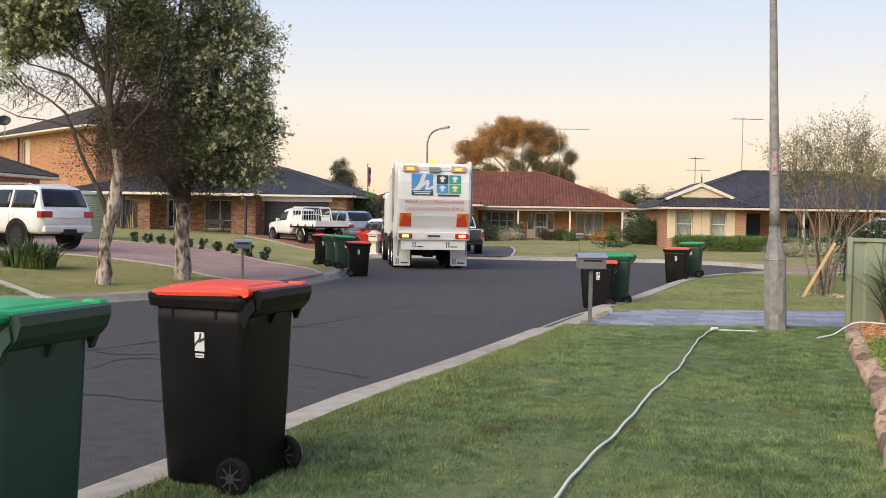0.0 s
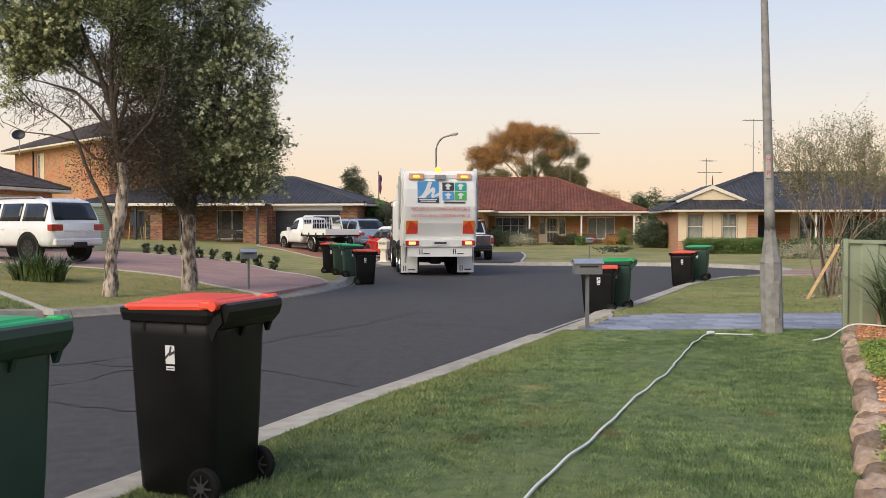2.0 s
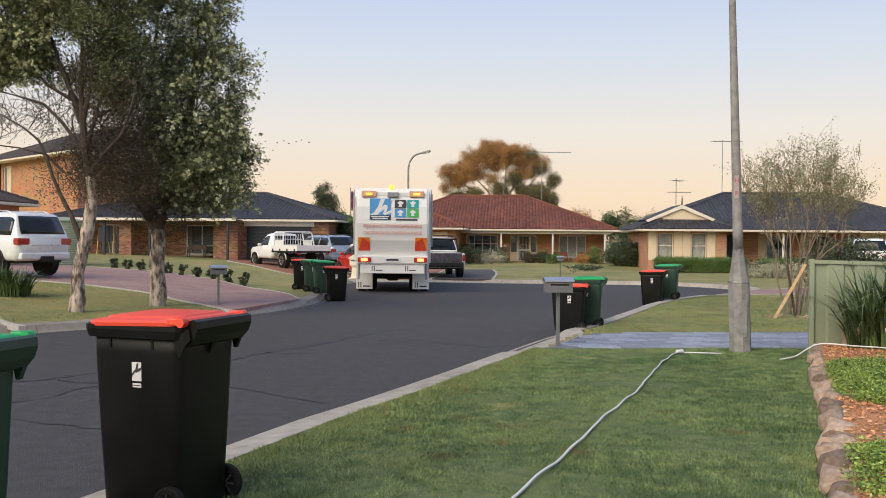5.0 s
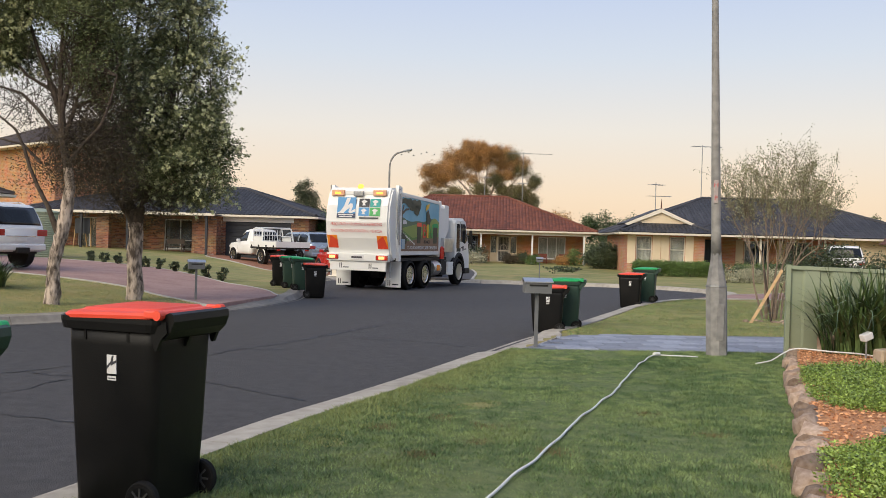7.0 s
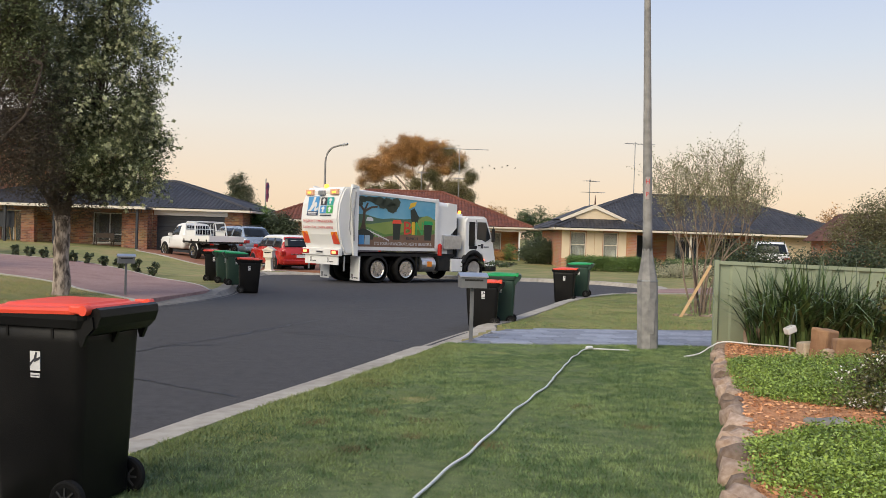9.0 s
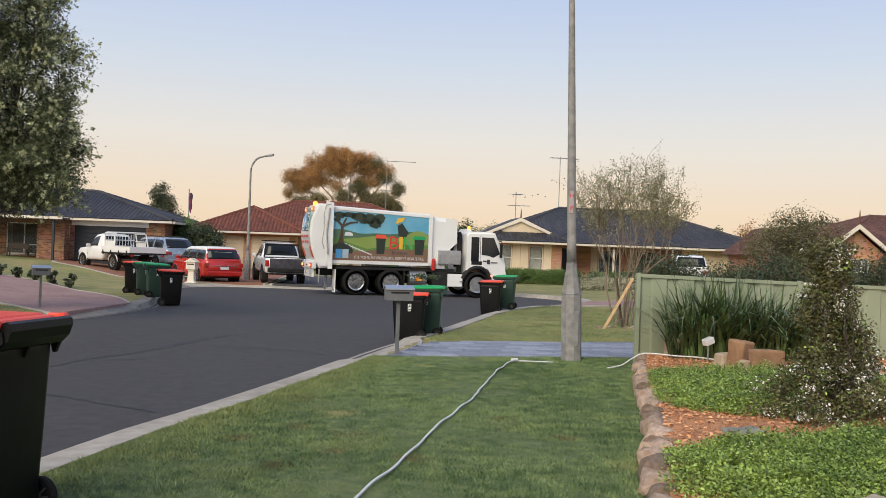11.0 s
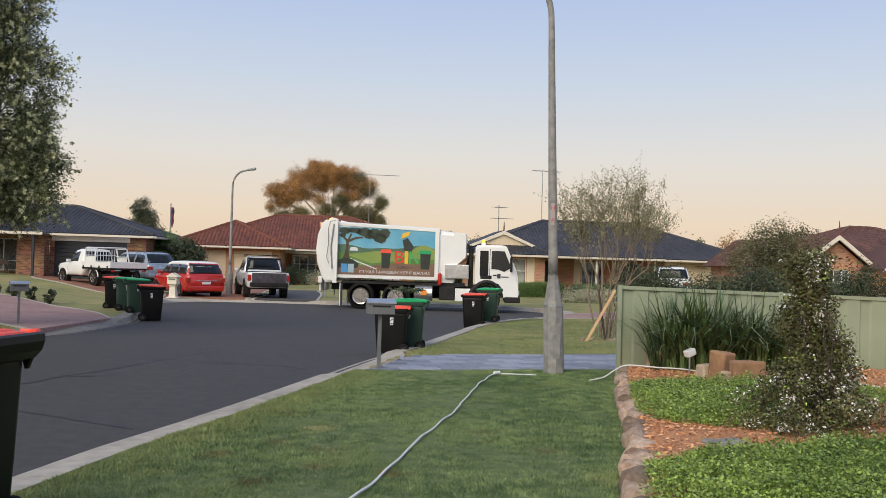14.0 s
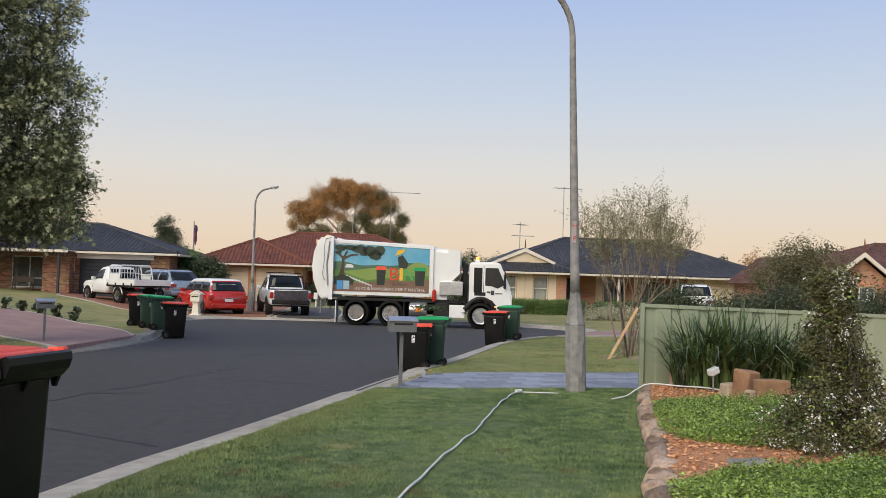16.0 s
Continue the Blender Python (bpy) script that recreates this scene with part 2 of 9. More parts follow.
dark_steel_m = make_mat("dark_chassis", (0.010, 0.010, 0.011), (0.026, 0.025, 0.023), 6, 0.6, 0.1, 40, spec=0.25)
chrome_m = make_mat("polished_rim", (0.55, 0.55, 0.56), (0.8, 0.8, 0.8), 8, 0.22, metal=1.0)
glass_m = make_mat("dark_window_glass", (0.008, 0.010, 0.012), (0.014, 0.017, 0.020), 2, 0.08, spec=0.35, rough_var=0.02)
house_glass_m = make_mat("house_window_glass", (0.012, 0.016, 0.020), (0.035, 0.040, 0.046), 1.5, 0.08, rough_var=0.03)
pane_glass_m = make_mat("clear_window_pane", (0.62, 0.68, 0.70), (0.72, 0.77, 0.78), 1.5, 0.05, rough_var=0.02)
pane_glass_m.node_tree.nodes["Principled BSDF"].inputs["Transmission Weight"].default_value = 0.92
screen_m = make_mat("fly_screen", (0.05, 0.05, 0.05), (0.09, 0.09, 0.09), 4, 0.7)
curtain_m = make_mat("cream_curtain", (0.45, 0.42, 0.36), (0.58, 0.55, 0.48), 9, 0.9, 0.3, 8)
cream_m = make_mat("cream_paint", (0.62, 0.50, 0.34), (0.72, 0.60, 0.43), 2.5, 0.65, coarse=0.6)
trim_m = make_mat("pale_trim_paint", (0.64, 0.58, 0.48), (0.74, 0.68, 0.58), 3, 0.55)
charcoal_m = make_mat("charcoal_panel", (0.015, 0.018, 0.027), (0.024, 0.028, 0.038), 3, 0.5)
fence_m = make_mat("pale_green_steel", (0.235, 0.275, 0.185), (0.305, 0.34, 0.24), 1.8, 0.5, 0.05, 30, coarse=0.6)
bark_m = make_mat("papery_bark", (0.075, 0.056, 0.044), (0.50, 0.41, 0.34), 11, 0.9, 1.0, 24, coarse=0.25, tight=0.09)
for nd in [n for n in bark_m.node_tree.nodes if n.type == "TEX_NOISE"]:
    mp = bark_m.node_tree.nodes.new("ShaderNodeMapping")
    mp.inputs["Scale"].default_value = (1.3, 1.3, 0.42)
    src = nd.inputs["Vector"].links[0].from_socket
    bark_m.node_tree.links.new(src, mp.inputs["Vector"])
    bark_m.node_tree.links.new(mp.outputs["Vector"], nd.inputs["Vector"])
limb_m = make_mat("dark_limb_bark", (0.028, 0.020, 0.016), (0.10, 0.075, 0.058), 9, 0.9, 0.6, 30)
twig_m = make_mat("pale_twig_bark", (0.13, 0.095, 0.07), (0.27, 0.205, 0.155), 9, 0.9)
gum_bark_m = make_mat("pale_gum_bark", (0.22, 0.15, 0.11), (0.42, 0.32, 0.25), 3, 0.8)
leaf_m = vary_mat(make_mat("paperbark_leaf", (0.036, 0.050, 0.018), (0.205, 0.232, 0.092), 2.6, 0.55, coarse=0.3), 0.45, 1.55, True)
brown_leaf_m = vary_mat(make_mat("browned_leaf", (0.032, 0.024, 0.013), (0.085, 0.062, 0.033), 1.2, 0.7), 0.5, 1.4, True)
blossom_m = vary_mat(make_mat("cream_blossom", (0.50, 0.52, 0.28), (0.74, 0.74, 0.46), 6, 0.8), 0.7, 1.2, True)
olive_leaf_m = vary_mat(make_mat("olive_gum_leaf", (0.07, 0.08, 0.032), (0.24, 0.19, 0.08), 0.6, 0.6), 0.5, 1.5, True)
# russet leaf; on the gum its orange paints in the low sun
russet_and_sunlit_leaf_m = vary_mat(make_mat("russet_and_sunlit_leaf", (0.22, 0.125, 0.045), (0.60, 0.32, 0.11), 0.5, 0.6), 0.5, 1.5, True)
sapling_leaf_m = vary_mat(make_mat("young_olive_leaf", (0.15, 0.155, 0.075), (0.37, 0.35, 0.20), 2, 0.6), 0.6, 1.4, True)
pale_leaf_m = vary_mat(make_mat("pale_small_leaf", (0.24, 0.24, 0.15), (0.50, 0.47, 0.33), 2, 0.6), 0.6, 1.4, True)
hedge_m = vary_mat(make_mat("hedge_leaf", (0.055, 0.11, 0.024), (0.15, 0.225, 0.058), 2, 0.55), 0.5, 1.5, True)
jasmine_m = vary_mat(make_mat("jasmine_leaf", (0.040, 0.044, 0.016), (0.15, 0.14, 0.05), 5, 0.6), 0.5, 1.5, True)
shrub_m = vary_mat(make_mat("shrub_leaf", (0.025, 0.042, 0.018), (0.07, 0.09, 0.04), 2, 0.6), 0.5, 1.5, True)
far_leaf_m = vary_mat(make_mat("far_tree_leaf", (0.025, 0.05, 0.014), (0.075, 0.11, 0.035), 0.5, 0.6), 0.5, 1.5, True)
cover_m = vary_mat(make_mat("groundcover_leaf", (0.085, 0.15, 0.028), (0.27, 0.37, 0.075), 5, 0.5, tight=0.14), 0.5, 1.45, True)
strap_m = vary_mat(make_mat("strap_leaf", (0.020, 0.042, 0.013), (0.10, 0.145, 0.05), 2, 0.35), 0.4, 2.0, True)
white_petal_m = make_mat("white_petal", (0.68, 0.66, 0.64), (0.8, 0.78, 0.76), 20, 0.6)
mulch_m = make_mat("wood_chip_bed", (0.30, 0.13, 0.055), (0.60, 0.30, 0.145), 22, 0.95, 1.0, 60, coarse=0.3)
chip_m = vary_mat(make_mat("wood_chip", (0.42, 0.185, 0.085), (0.66, 0.37, 0.20), 6, 0.9), 0.5, 1.4, True)
rock_m = vary_mat(make_mat("sandstone_rock", (0.24, 0.15, 0.095), (0.58, 0.45, 0.35), 5, 0.9, 0.7, 25, coarse=0.5), 0.40, 1.45)
pale_stone_m = make_mat("pale_garden_stone", (0.34, 0.27, 0.19), (0.52, 0.43, 0.32), 8, 0.9, 0.4, 40)
sandstone_m = make_mat("cut_sandstone", (0.20, 0.105, 0.055), (0.36, 0.215, 0.12), 6, 0.9, 0.4, 40)
hose_m = make_mat("pale_hose", (0.58, 0.58, 0.57), (0.74, 0.74, 0.72), 30, 0.45)
dark_timber_m = make_mat("dark_stained_timber", (0.045, 0.028, 0.018), (0.09, 0.06, 0.04), 6, 0.6)
timber_m = make_mat("raw_timber", (0.42, 0.26, 0.12), (0.58, 0.39, 0.2), 6, 0.7, 0.2, 40)
letterbox_m = make_mat("grey_letterbox_steel", (0.11, 0.115, 0.12), (0.17, 0.175, 0.18), 5, 0.5)
pink_paver_m = make_mat("pink_brick_paving", (0.23, 0.13, 0.115), (0.36, 0.235, 0.205), 8, 0.85, 0.4, 40, coarse=0.5)
red_paver_m = make_mat("red_brick_paving", (0.20, 0.085, 0.05), (0.30, 0.14, 0.085), 8, 0.85, 0.4, 40, coarse=0.5)
dark_drive_m = make_mat("dark_driveway", (0.05, 0.048, 0.05), (0.075, 0.07, 0.07), 8, 0.85)
grey_step_m = make_mat("grey_stepping_stone", (0.16, 0.155, 0.14), (0.28, 0.27, 0.24), 8, 0.9, 0.4, 40)
edge_stone_m = make_mat("edging_concrete", (0.33, 0.31, 0.28), (0.45, 0.43, 0.39), 8, 0.9)
red_glow_m = glow_mat("lit_tail_lamp", (1.0, 0.16, 0.06), 5.0)
amber_glow_m = glow_mat("lit_amber_lamp", (1.0, 0.33, 0.045), 2.6)
amber_lens_pale_m = make_mat("pale_amber_lens", (0.62, 0.34, 0.20), (0.72, 0.42, 0.26), 8, 0.3)
red_lamp_m = make_mat("red_lamp_lens", (0.30, 0.015, 0.012), (0.40, 0.022, 0.016), 8, 0.2, coat=0.5)
amber_lens_m = make_mat("amber_reflector", (0.75, 0.22, 0.02), (0.85, 0.3, 0.03), 8, 0.3)
red_reflector_m = make_mat("red_reflector", (0.6, 0.06, 0.03), (0.7, 0.08, 0.04), 8, 0.3)
red_text_m = make_mat("red_lettering", (0.48, 0.06, 0.06), (0.55, 0.08, 0.08), 6, 0.5)
dark_text_m = make_mat("dark_lettering", (0.03, 0.03, 0.04), (0.05, 0.05, 0.06), 6, 0.5)


def brick_mat(name, c1, c2, mortar, scale=1.0):
    """Brick courses on upright walls, bricks 230 by 76 mm with 10 mm joints."""
    m = bpy.data.materials.new(name)
    m.use_nodes = True
    nt = m.node_tree
    b = nt.nodes["Principled BSDF"]
    tc = nt.nodes.new("ShaderNodeTexCoord")
    sep = nt.nodes.new("ShaderNodeSeparateXYZ")
    add = nt.nodes.new("ShaderNodeMath")
    add.operation = "ADD"
    com = nt.nodes.new("ShaderNodeCombineXYZ")
    bk = nt.nodes.new("ShaderNodeTexBrick")
    bk.inputs["Color1"].default_value, bk.inputs["Color2"].default_value, bk.inputs["Mortar"].default_value = rgb(c1), rgb(c2), rgb(mortar)
    bk.inputs["Scale"].default_value = scale
    bk.inputs["Brick Width"].default_value, bk.inputs["Row Height"].default_value = 0.24, 0.086
    bk.inputs["Mortar Size"].default_value = 0.007
    bk.inputs["Bias"].default_value = -0.1
    nz = nt.nodes.new("ShaderNodeTexNoise")
    nz.inputs["Scale"].default_value, nz.inputs["Detail"].default_value = 1.3, 6
    mx = nt.nodes.new("ShaderNodeMix")
    mx.data_type, mx.blend_type = "RGBA", "OVERLAY"
    mx.inputs["Factor"].default_value = 0.45
    bp = nt.nodes.new("ShaderNodeBump")
    bp.inputs["Strength"].default_value, bp.inputs["Distance"].default_value = 0.5, 0.01
    bp.invert = True
    nt.links.new(tc.outputs["Object"], sep.inputs["Vector"])
    nt.links.new(sep.outputs["X"], add.inputs[0])
    nt.links.new(sep.outputs["Y"], add.inputs[1])
    nt.links.new(add.outputs["Value"], com.inputs["X"])
    nt.links.new(sep.outputs["Z"], com.inputs["Y"])
    nt.links.new(com.outputs["Vector"], bk.inputs["Vector"])
    nt.links.new(tc.outputs["Object"], nz.inputs["Vector"])
    nt.links.new(bk.outputs["Color"], mx.inputs["A"])
    nt.links.new(nz.outputs["Color"], mx.inputs["B"])
    nt.links.new(mx.outputs["Result"], b.inputs["Base Color"])
    nt.links.new(bk.outputs["Fac"], bp.inputs["Height"])
    nt.links.new(bp.outputs["Normal"], b.inputs["Normal"])
    b.inputs["Roughness"].default_value = 0.9
    return m


orange_brick_m = brick_mat("orange_brick", (0.40, 0.17, 0.075), (0.52, 0.25, 0.12), (0.42, 0.33, 0.25))
mixed_brick_m = brick_mat("mottled_brick", (0.16, 0.065, 0.04), (0.42, 0.20, 0.10), (0.28, 0.22, 0.17))
salmon_brick_m = brick_mat("salmon_brick", (0.46, 0.20, 0.11), (0.54, 0.26, 0.15), (0.46, 0.36, 0.28))
red_tile_m = vary_mat(make_mat("terracotta_tile", (0.115, 0.034, 0.020), (0.18, 0.060, 0.034), 3, 0.75, 0.3, 30, coarse=0.6), 0.75, 1.25, True)
dark_tile_m = vary_mat(make_mat("slate_grey_tile", (0.024, 0.0245, 0.030), (0.047, 0.046, 0.053), 3, 0.6, 0.3, 30, coarse=0.6), 0.75, 1.25, True)
brown_tile_m = vary_mat(make_mat("brown_roof_tile", (0.035, 0.026, 0.022), (0.07, 0.052, 0.045), 3, 0.7, 0.3, 30, coarse=0.6), 0.75, 1.25, True)
dark_brown_tile_m = vary_mat(make_mat("dark_brown_tile", (0.07, 0.03, 0.022), (0.12, 0.055, 0.04), 3, 0.7, 0.3, 30, coarse=0.6), 0.75, 1.25, True)


# ---- ground, road, kerb, paving ----
KX, KY = np.array([p.x for p in KERB]), np.array([p.y for p in KERB])


def road_gap(px, py):
    """Distance to the road's edge, negative on the road side."""
    px, py = np.asarray(px, float), np.asarray(py, float)
    best = np.full(px.shape, 1e9)
    inside = np.zeros(px.shape, bool)
    n = len(KX)
    for i in range(n):
        x0, y0, x1, y1 = KX[i], KY[i], KX[(i + 1) % n], KY[(i + 1) % n]
        inside ^= ((y0 > py) != (y1 > py)) & (px < (x1 - x0) * (py - y0) / ((y1 - y0) if y1 != y0 else 1e-9) + x0)
        if i < n - 1:
            dx, dy = x1 - x0, y1 - y0
            u = np.clip(((px - x0) * dx + (py - y0) * dy) / (dx * dx + dy * dy), 0, 1)
            best = np.minimum(best, np.hypot(px - x0 - u * dx, py - y0 - u * dy))
    return np.where(inside, -best, best)


def land_array(xs, ys):
    """land_z for whole arrays."""
    def sm(a, b, v):
        t = np.clip((v - a) / (b - a), 0, 1)
        return t * t * (3 - 2 * t)
    rz = -0.13 - 0.15 * sm(4, 28, ys) - 0.09 * sm(26, 40, ys)
    left = np.maximum(0, -xs - 8.5 - np.maximum(0, ys - 34) * 0.25)
    return rz + 0.13 + 0.62 * (1 - np.exp(-left / 7.0)) + 0.012 * np.minimum(30.0, np.maximum(0, ys - 44)) + 0.25 * sm(10, 24, xs) * sm(18, 30, ys) + 0.20 * sm(41, 45, ys) * sm(7.5, 10, -xs)


def mesh_from(name, verts, faces, material, parent=None, smooth=True):
    me = bpy.data.meshes.new(name)
    me.from_pydata(verts, [], faces)
    me.update()
    if smooth:
        me.polygons.foreach_set("use_smooth", [True] * len(me.polygons))
    me.materials.append(material)
    ob = new(name, me)
    if parent is not None:
        ob.parent = parent
    return ob


def spread(edges):
    out = []
    for a, b, s in edges:
        out += list(np.arange(a, b, s))
    return np.array(out + [edges[-1][1]])


DRIVES = ((1.0, 14.2, 1.4), (-5.3, 21.5, 2.0), (-5.4, 39.0, 1.8), (-2.4, 39.1, 1.2), (7.2, 30.6, 1.9))


def make_ground():
    gx = np.concatenate([-np.geomspace(1500, 46, 16), spread([(-45, -15, 1.0), (-15, 9.6, 0.15), (9.6, 45, 1.0)]), np.geomspace(46, 1500, 16)])
    gy = np.concatenate([-np.geomspace(900, 26, 12), spread([(-25, 1, 1.0), (1, 41, 0.15), (41, 95, 1.2)]), np.geomspace(97, 2500, 18)])
    X, Y = np.meshgrid(gx, gy)
    Z = land_array(X, Y)
    gap = road_gap(X, Y)
    RZ = np.array([road_z(float(v)) for v in gy])[:, None] + 0 * X
    near = np.min([np.hypot(X - a, Y - b) - r for a, b, r in DRIVES], axis=0)
    back = np.where(near < 0.5, 0.45, 0.2)
    Z = np.where(gap < back, RZ - 0.3, Z)
    Z = Z + np.where(gap >= back, 0.012 * np.sin(X * 2.1 + 1.3 * np.sin(Y)) * np.sin(Y * 1.7), 0)
    n, m = X.shape
    idx = np.arange(n * m).reshape(n, m)
    quads = np.stack([idx[:-1, :-1], idx[:-1, 1:], idx[1:, 1:], idx[1:, :-1]], -1).reshape(-1, 4)
    g = mesh_from("ground", np.stack([X, Y, Z], -1).reshape(-1, 3).tolist(), quads.tolist(), soil_lawn_m)
    tagged(g, "mown green and straw-coloured grass on gently sloping ground", "grass", kind="structure")


make_ground()


def make_road():
    ys = np.arange(-11, 40, 0.6)
    bm = bmesh.new()
    vs = [bm.verts.new((p.x, p.y, 0)) for p in KERB]
    f = bm.faces.new(vs)
    for y in ys:
        bmesh.ops.bisect_plane(bm, geom=bm.verts[:] + bm.edges[:] + bm.faces[:], plane_co=(0, y, 0), plane_no=(0, 1, 0))
    bmesh.ops.triangulate(bm, faces=bm.faces)
    for v in bm.verts:
        v.co.z = road_z(v.co.y)
    return tagged(part("road", bm, asphalt_m), "worn dark grey asphalt with sealed cracks", "road", kind="structure")


road = make_road()


def crack(ctrl, w=0.03):
    bm = bmesh.new()
    pts = curve_points(ctrl, 0.12)
    rnd = random.Random(int(abs(pts[0].x * 100)))
    row = []
    for i, p in enumerate(pts):
        d = (pts[min(i + 1, len(pts) - 1)] - pts[max(i - 1, 0)]).normalized()
        n = Vector((-d.y, d.x, 0)) * w * (0.12 + 0.75 * rnd.random() ** 1.5)
        j = Vector((rnd.gauss(0, 0.022), rnd.gauss(0, 0.022), 0))
        z = Vector((0, 0, road_z(p.y) + 0.004))
        row.append((bm.verts.new(p + n + j + z), bm.verts.new(p - n + j + z)))
    for a, b in zip(row, row[1:]):
        bm.faces.new((a[0], a[1], b[1], b[0]))
    part("crack", bm, crack_m, road)


crack([(-5.0, 8.55), (-4.53, 8.72), (-4.4, 9.03), (-4.36, 9.6), (-4.0, 9.75)], 0.04)
crack([(-5.6, 9.85), (-5.24, 9.98), (-4.97, 10.22), (-4.7, 10.9), (-4.2, 11.5)], 0.045)
crack([(-4.97, 10.22), (-4.6, 9.95), (-4.1, 10.05)], 0.03)
crack([(-5.0, 8.1), (-4.03, 7.86), (-3.72, 7.76), (-3.19, 7.57), (-2.5, 7.4)], 0.03)
crack([(-3.3, 10.1), (-2.83, 9.88), (-2.4, 9.58), (-1.92, 9.25), (-1.55, 9.02)], 0.035)
crack([(-4.2, 11.5), (-3.56, 12.14), (-3.36, 12.95), (-3.08, 13.6), (-2.75, 14.6), (-2.35, 16.1), (-1.91, 17.56)], 0.055)
crack([(-3.36, 12.95), (-2.9, 13.0), (-2.5, 13.4)], 0.035)
crack([(-1.95, 15.05), (-1.43, 14.96), (-0.75, 14.77), (-0.02, 14.2)], 0.04)
crack([(-2.3, 20.1), (-0.6, 20.9), (1.2, 20.6)], 0.04)


def make_kerb():
    """Upright kerb with a sloped face and a gutter tray, in cast lengths."""
    kerb = thing("kerb", pose(0, 0, 0), "weathered pale concrete kerb and gutter with joints", "kerb", kind="structure")
    seg, start = 6, 0
    while start < len(KERB) - 1:
        stop = min(start + seg, len(KERB) - 1)
        bm = bmesh.new()
        rings = []
        for i in range(start, stop + 1):
            p = KERB[i]
            d = (KERB[min(i + 1, len(KERB) - 1)] - KERB[max(i - 1, 0)]).normalized()
            n = Vector((d.y, -d.x, 0))
            if i == start and start:
                p = p + d * 0.006
            if i == stop and stop < len(KERB) - 1:
                p = p - d * 0.006
            rz, lz = road_z(p.y), land_z(p.x + n.x * 0.4, p.y + n.y * 0.4)
            low = min(1.0, drive_gap(p.x, p.y))
            top = rz + 0.035 + (lz + 0.008 - rz - 0.035) * low
            prof = ((-0.12, rz - 0.15), (-0.12, rz + 0.006), (0.0, rz - 0.012), (0.05, rz + 0.03), (0.12, top - 0.008), (0.16, top), (0.41 + 0.25 * (1 - low), lz + 0.016), (0.42 + 0.25 * (1 - low), rz - 0.3))
            rings.append([p + n * a + Vector((0, 0, b)) for a, b in prof])
        bm_loft(bm, rings)
        mid = KERB[(start + stop) // 2]
        part("kerb_length", bm, shaded_concrete_m if mid.x < -4.3 and mid.y < 37 else concrete_m, kerb)
        start = stop




def drive_gap(x, y):
    """1 by a full-height kerb, 0 at a crossing."""
    return min(smoothstep(r - 0.2, r + 0.5, math.hypot(x - a, y - b)) for a, b, r in DRIVES)


make_kerb()


def paved_strip(name, low, high, material, label, lift=0.02, n_across=10, category="driveway", edging=True):
    """Paving between two edge lines, lying on the land, with a thin concrete edging along both."""
    a, b = curve_points(low, 0.5), curve_points(high, 0.5)
    n = max(len(a), len(b))

    def at(pts, u):
        f = u * (len(pts) - 1)
        i = min(int(f), len(pts) - 2)
        return pts[i].lerp(pts[i + 1], f - i)
    rows = []
    for i in range(n):
        p, q = at(a, i / (n - 1)), at(b, i / (n - 1))
        line = []
        for k in range(n_across + 1):
            v = p.lerp(q, k / n_across)
            line.append((v.x, v.y, land_z(v.x, v.y) + lift))
        rows.append(line)
    bm = bmesh.new()
    vs = [[bm.verts.new(c) for c in line] for line in rows]
    for r0, r1 in zip(vs, vs[1:]):
        for k in range(n_across):
            bm.faces.new((r0[k], r0[k + 1], r1[k + 1], r1[k]))
    got = bmesh.ops.extrude_face_region(bm, geom=bm.faces[:])
    bmesh.ops.translate(bm, verts=[v for v in got["geom"] if isinstance(v, bmesh.types.BMVert)], vec=(0, 0, -0.12))
    top = part(name, bm, material)
    tagged(top, label, category, kind="structure")
    for col in (0, -1) if edging else ():
        bm = bmesh.new()
        side = -1 if col == 0 else 1
        rings = []
        for i, line in enumerate(rows):
            v, w = Vector(line[col]), Vector(line[1 if col == 0 else -2])
            out = (v - w)
            out.z = 0
            out.normalize()
            rings.append([v + Vector((0, 0, -0.1)), v + Vector((0, 0, 0.012)), v + out * 0.11 + Vector((0, 0, 0.012)), v + out * 0.11 + Vector((0, 0, -0.1))])
        bm_loft(bm, rings)
        part("edging", bm, edge_stone_m, top, "pale concrete edging strip")
    return top


paved_strip("driveway_pink", [(-5.9, 19.4), (-7.4, 21.4), (-9.6, 23.9), (-13, 25.2), (-18, 25.9), (-24, 26.3)], [(-5.5, 23.7), (-6.6, 26.3), (-8.8, 29.4), (-13, 34.0), (-18, 36.5), (-24, 37)],
            pink_paver_m, "faded pink brick paved driveway up to a garage")
paved_strip("driveway_red", [(-7.2, 39.2), (-8.2, 46), (-9.6, 57)], [(-3.9, 39.6), (-3.8, 46), (-3.6, 57)], red_paver_m, "reddish brown brick paved driveway to garage doors")
paved_strip("driveway_dark", [(-3.5, 39.6), (-3.3, 46), (-3.2, 50)], [(-0.9, 39.4), (-0.9, 46), (-1.2, 50)], dark_drive_m, "dark asphalt driveway beside the red paving")
paved_strip("driveway_far", [(6.4, 28.7), (9.5, 30.0), (15, 33.5), (20, 39), (22, 50)], [(8.4, 32.2), (10.5, 34.2), (14, 39), (17, 44), (18, 50)], pink_paver_m, "dusty pink paved driveway of the corner house")
paved_strip("driveway_far_grey", [(-8.7, 40.4), (-12.2, 43.6), (-15.0, 47), (-15.6, 50)], [(-7.5, 39.6), (-8.4, 44), (-11.2, 50)], red_paver_m, "brick paved driveway before a charcoal garage door")
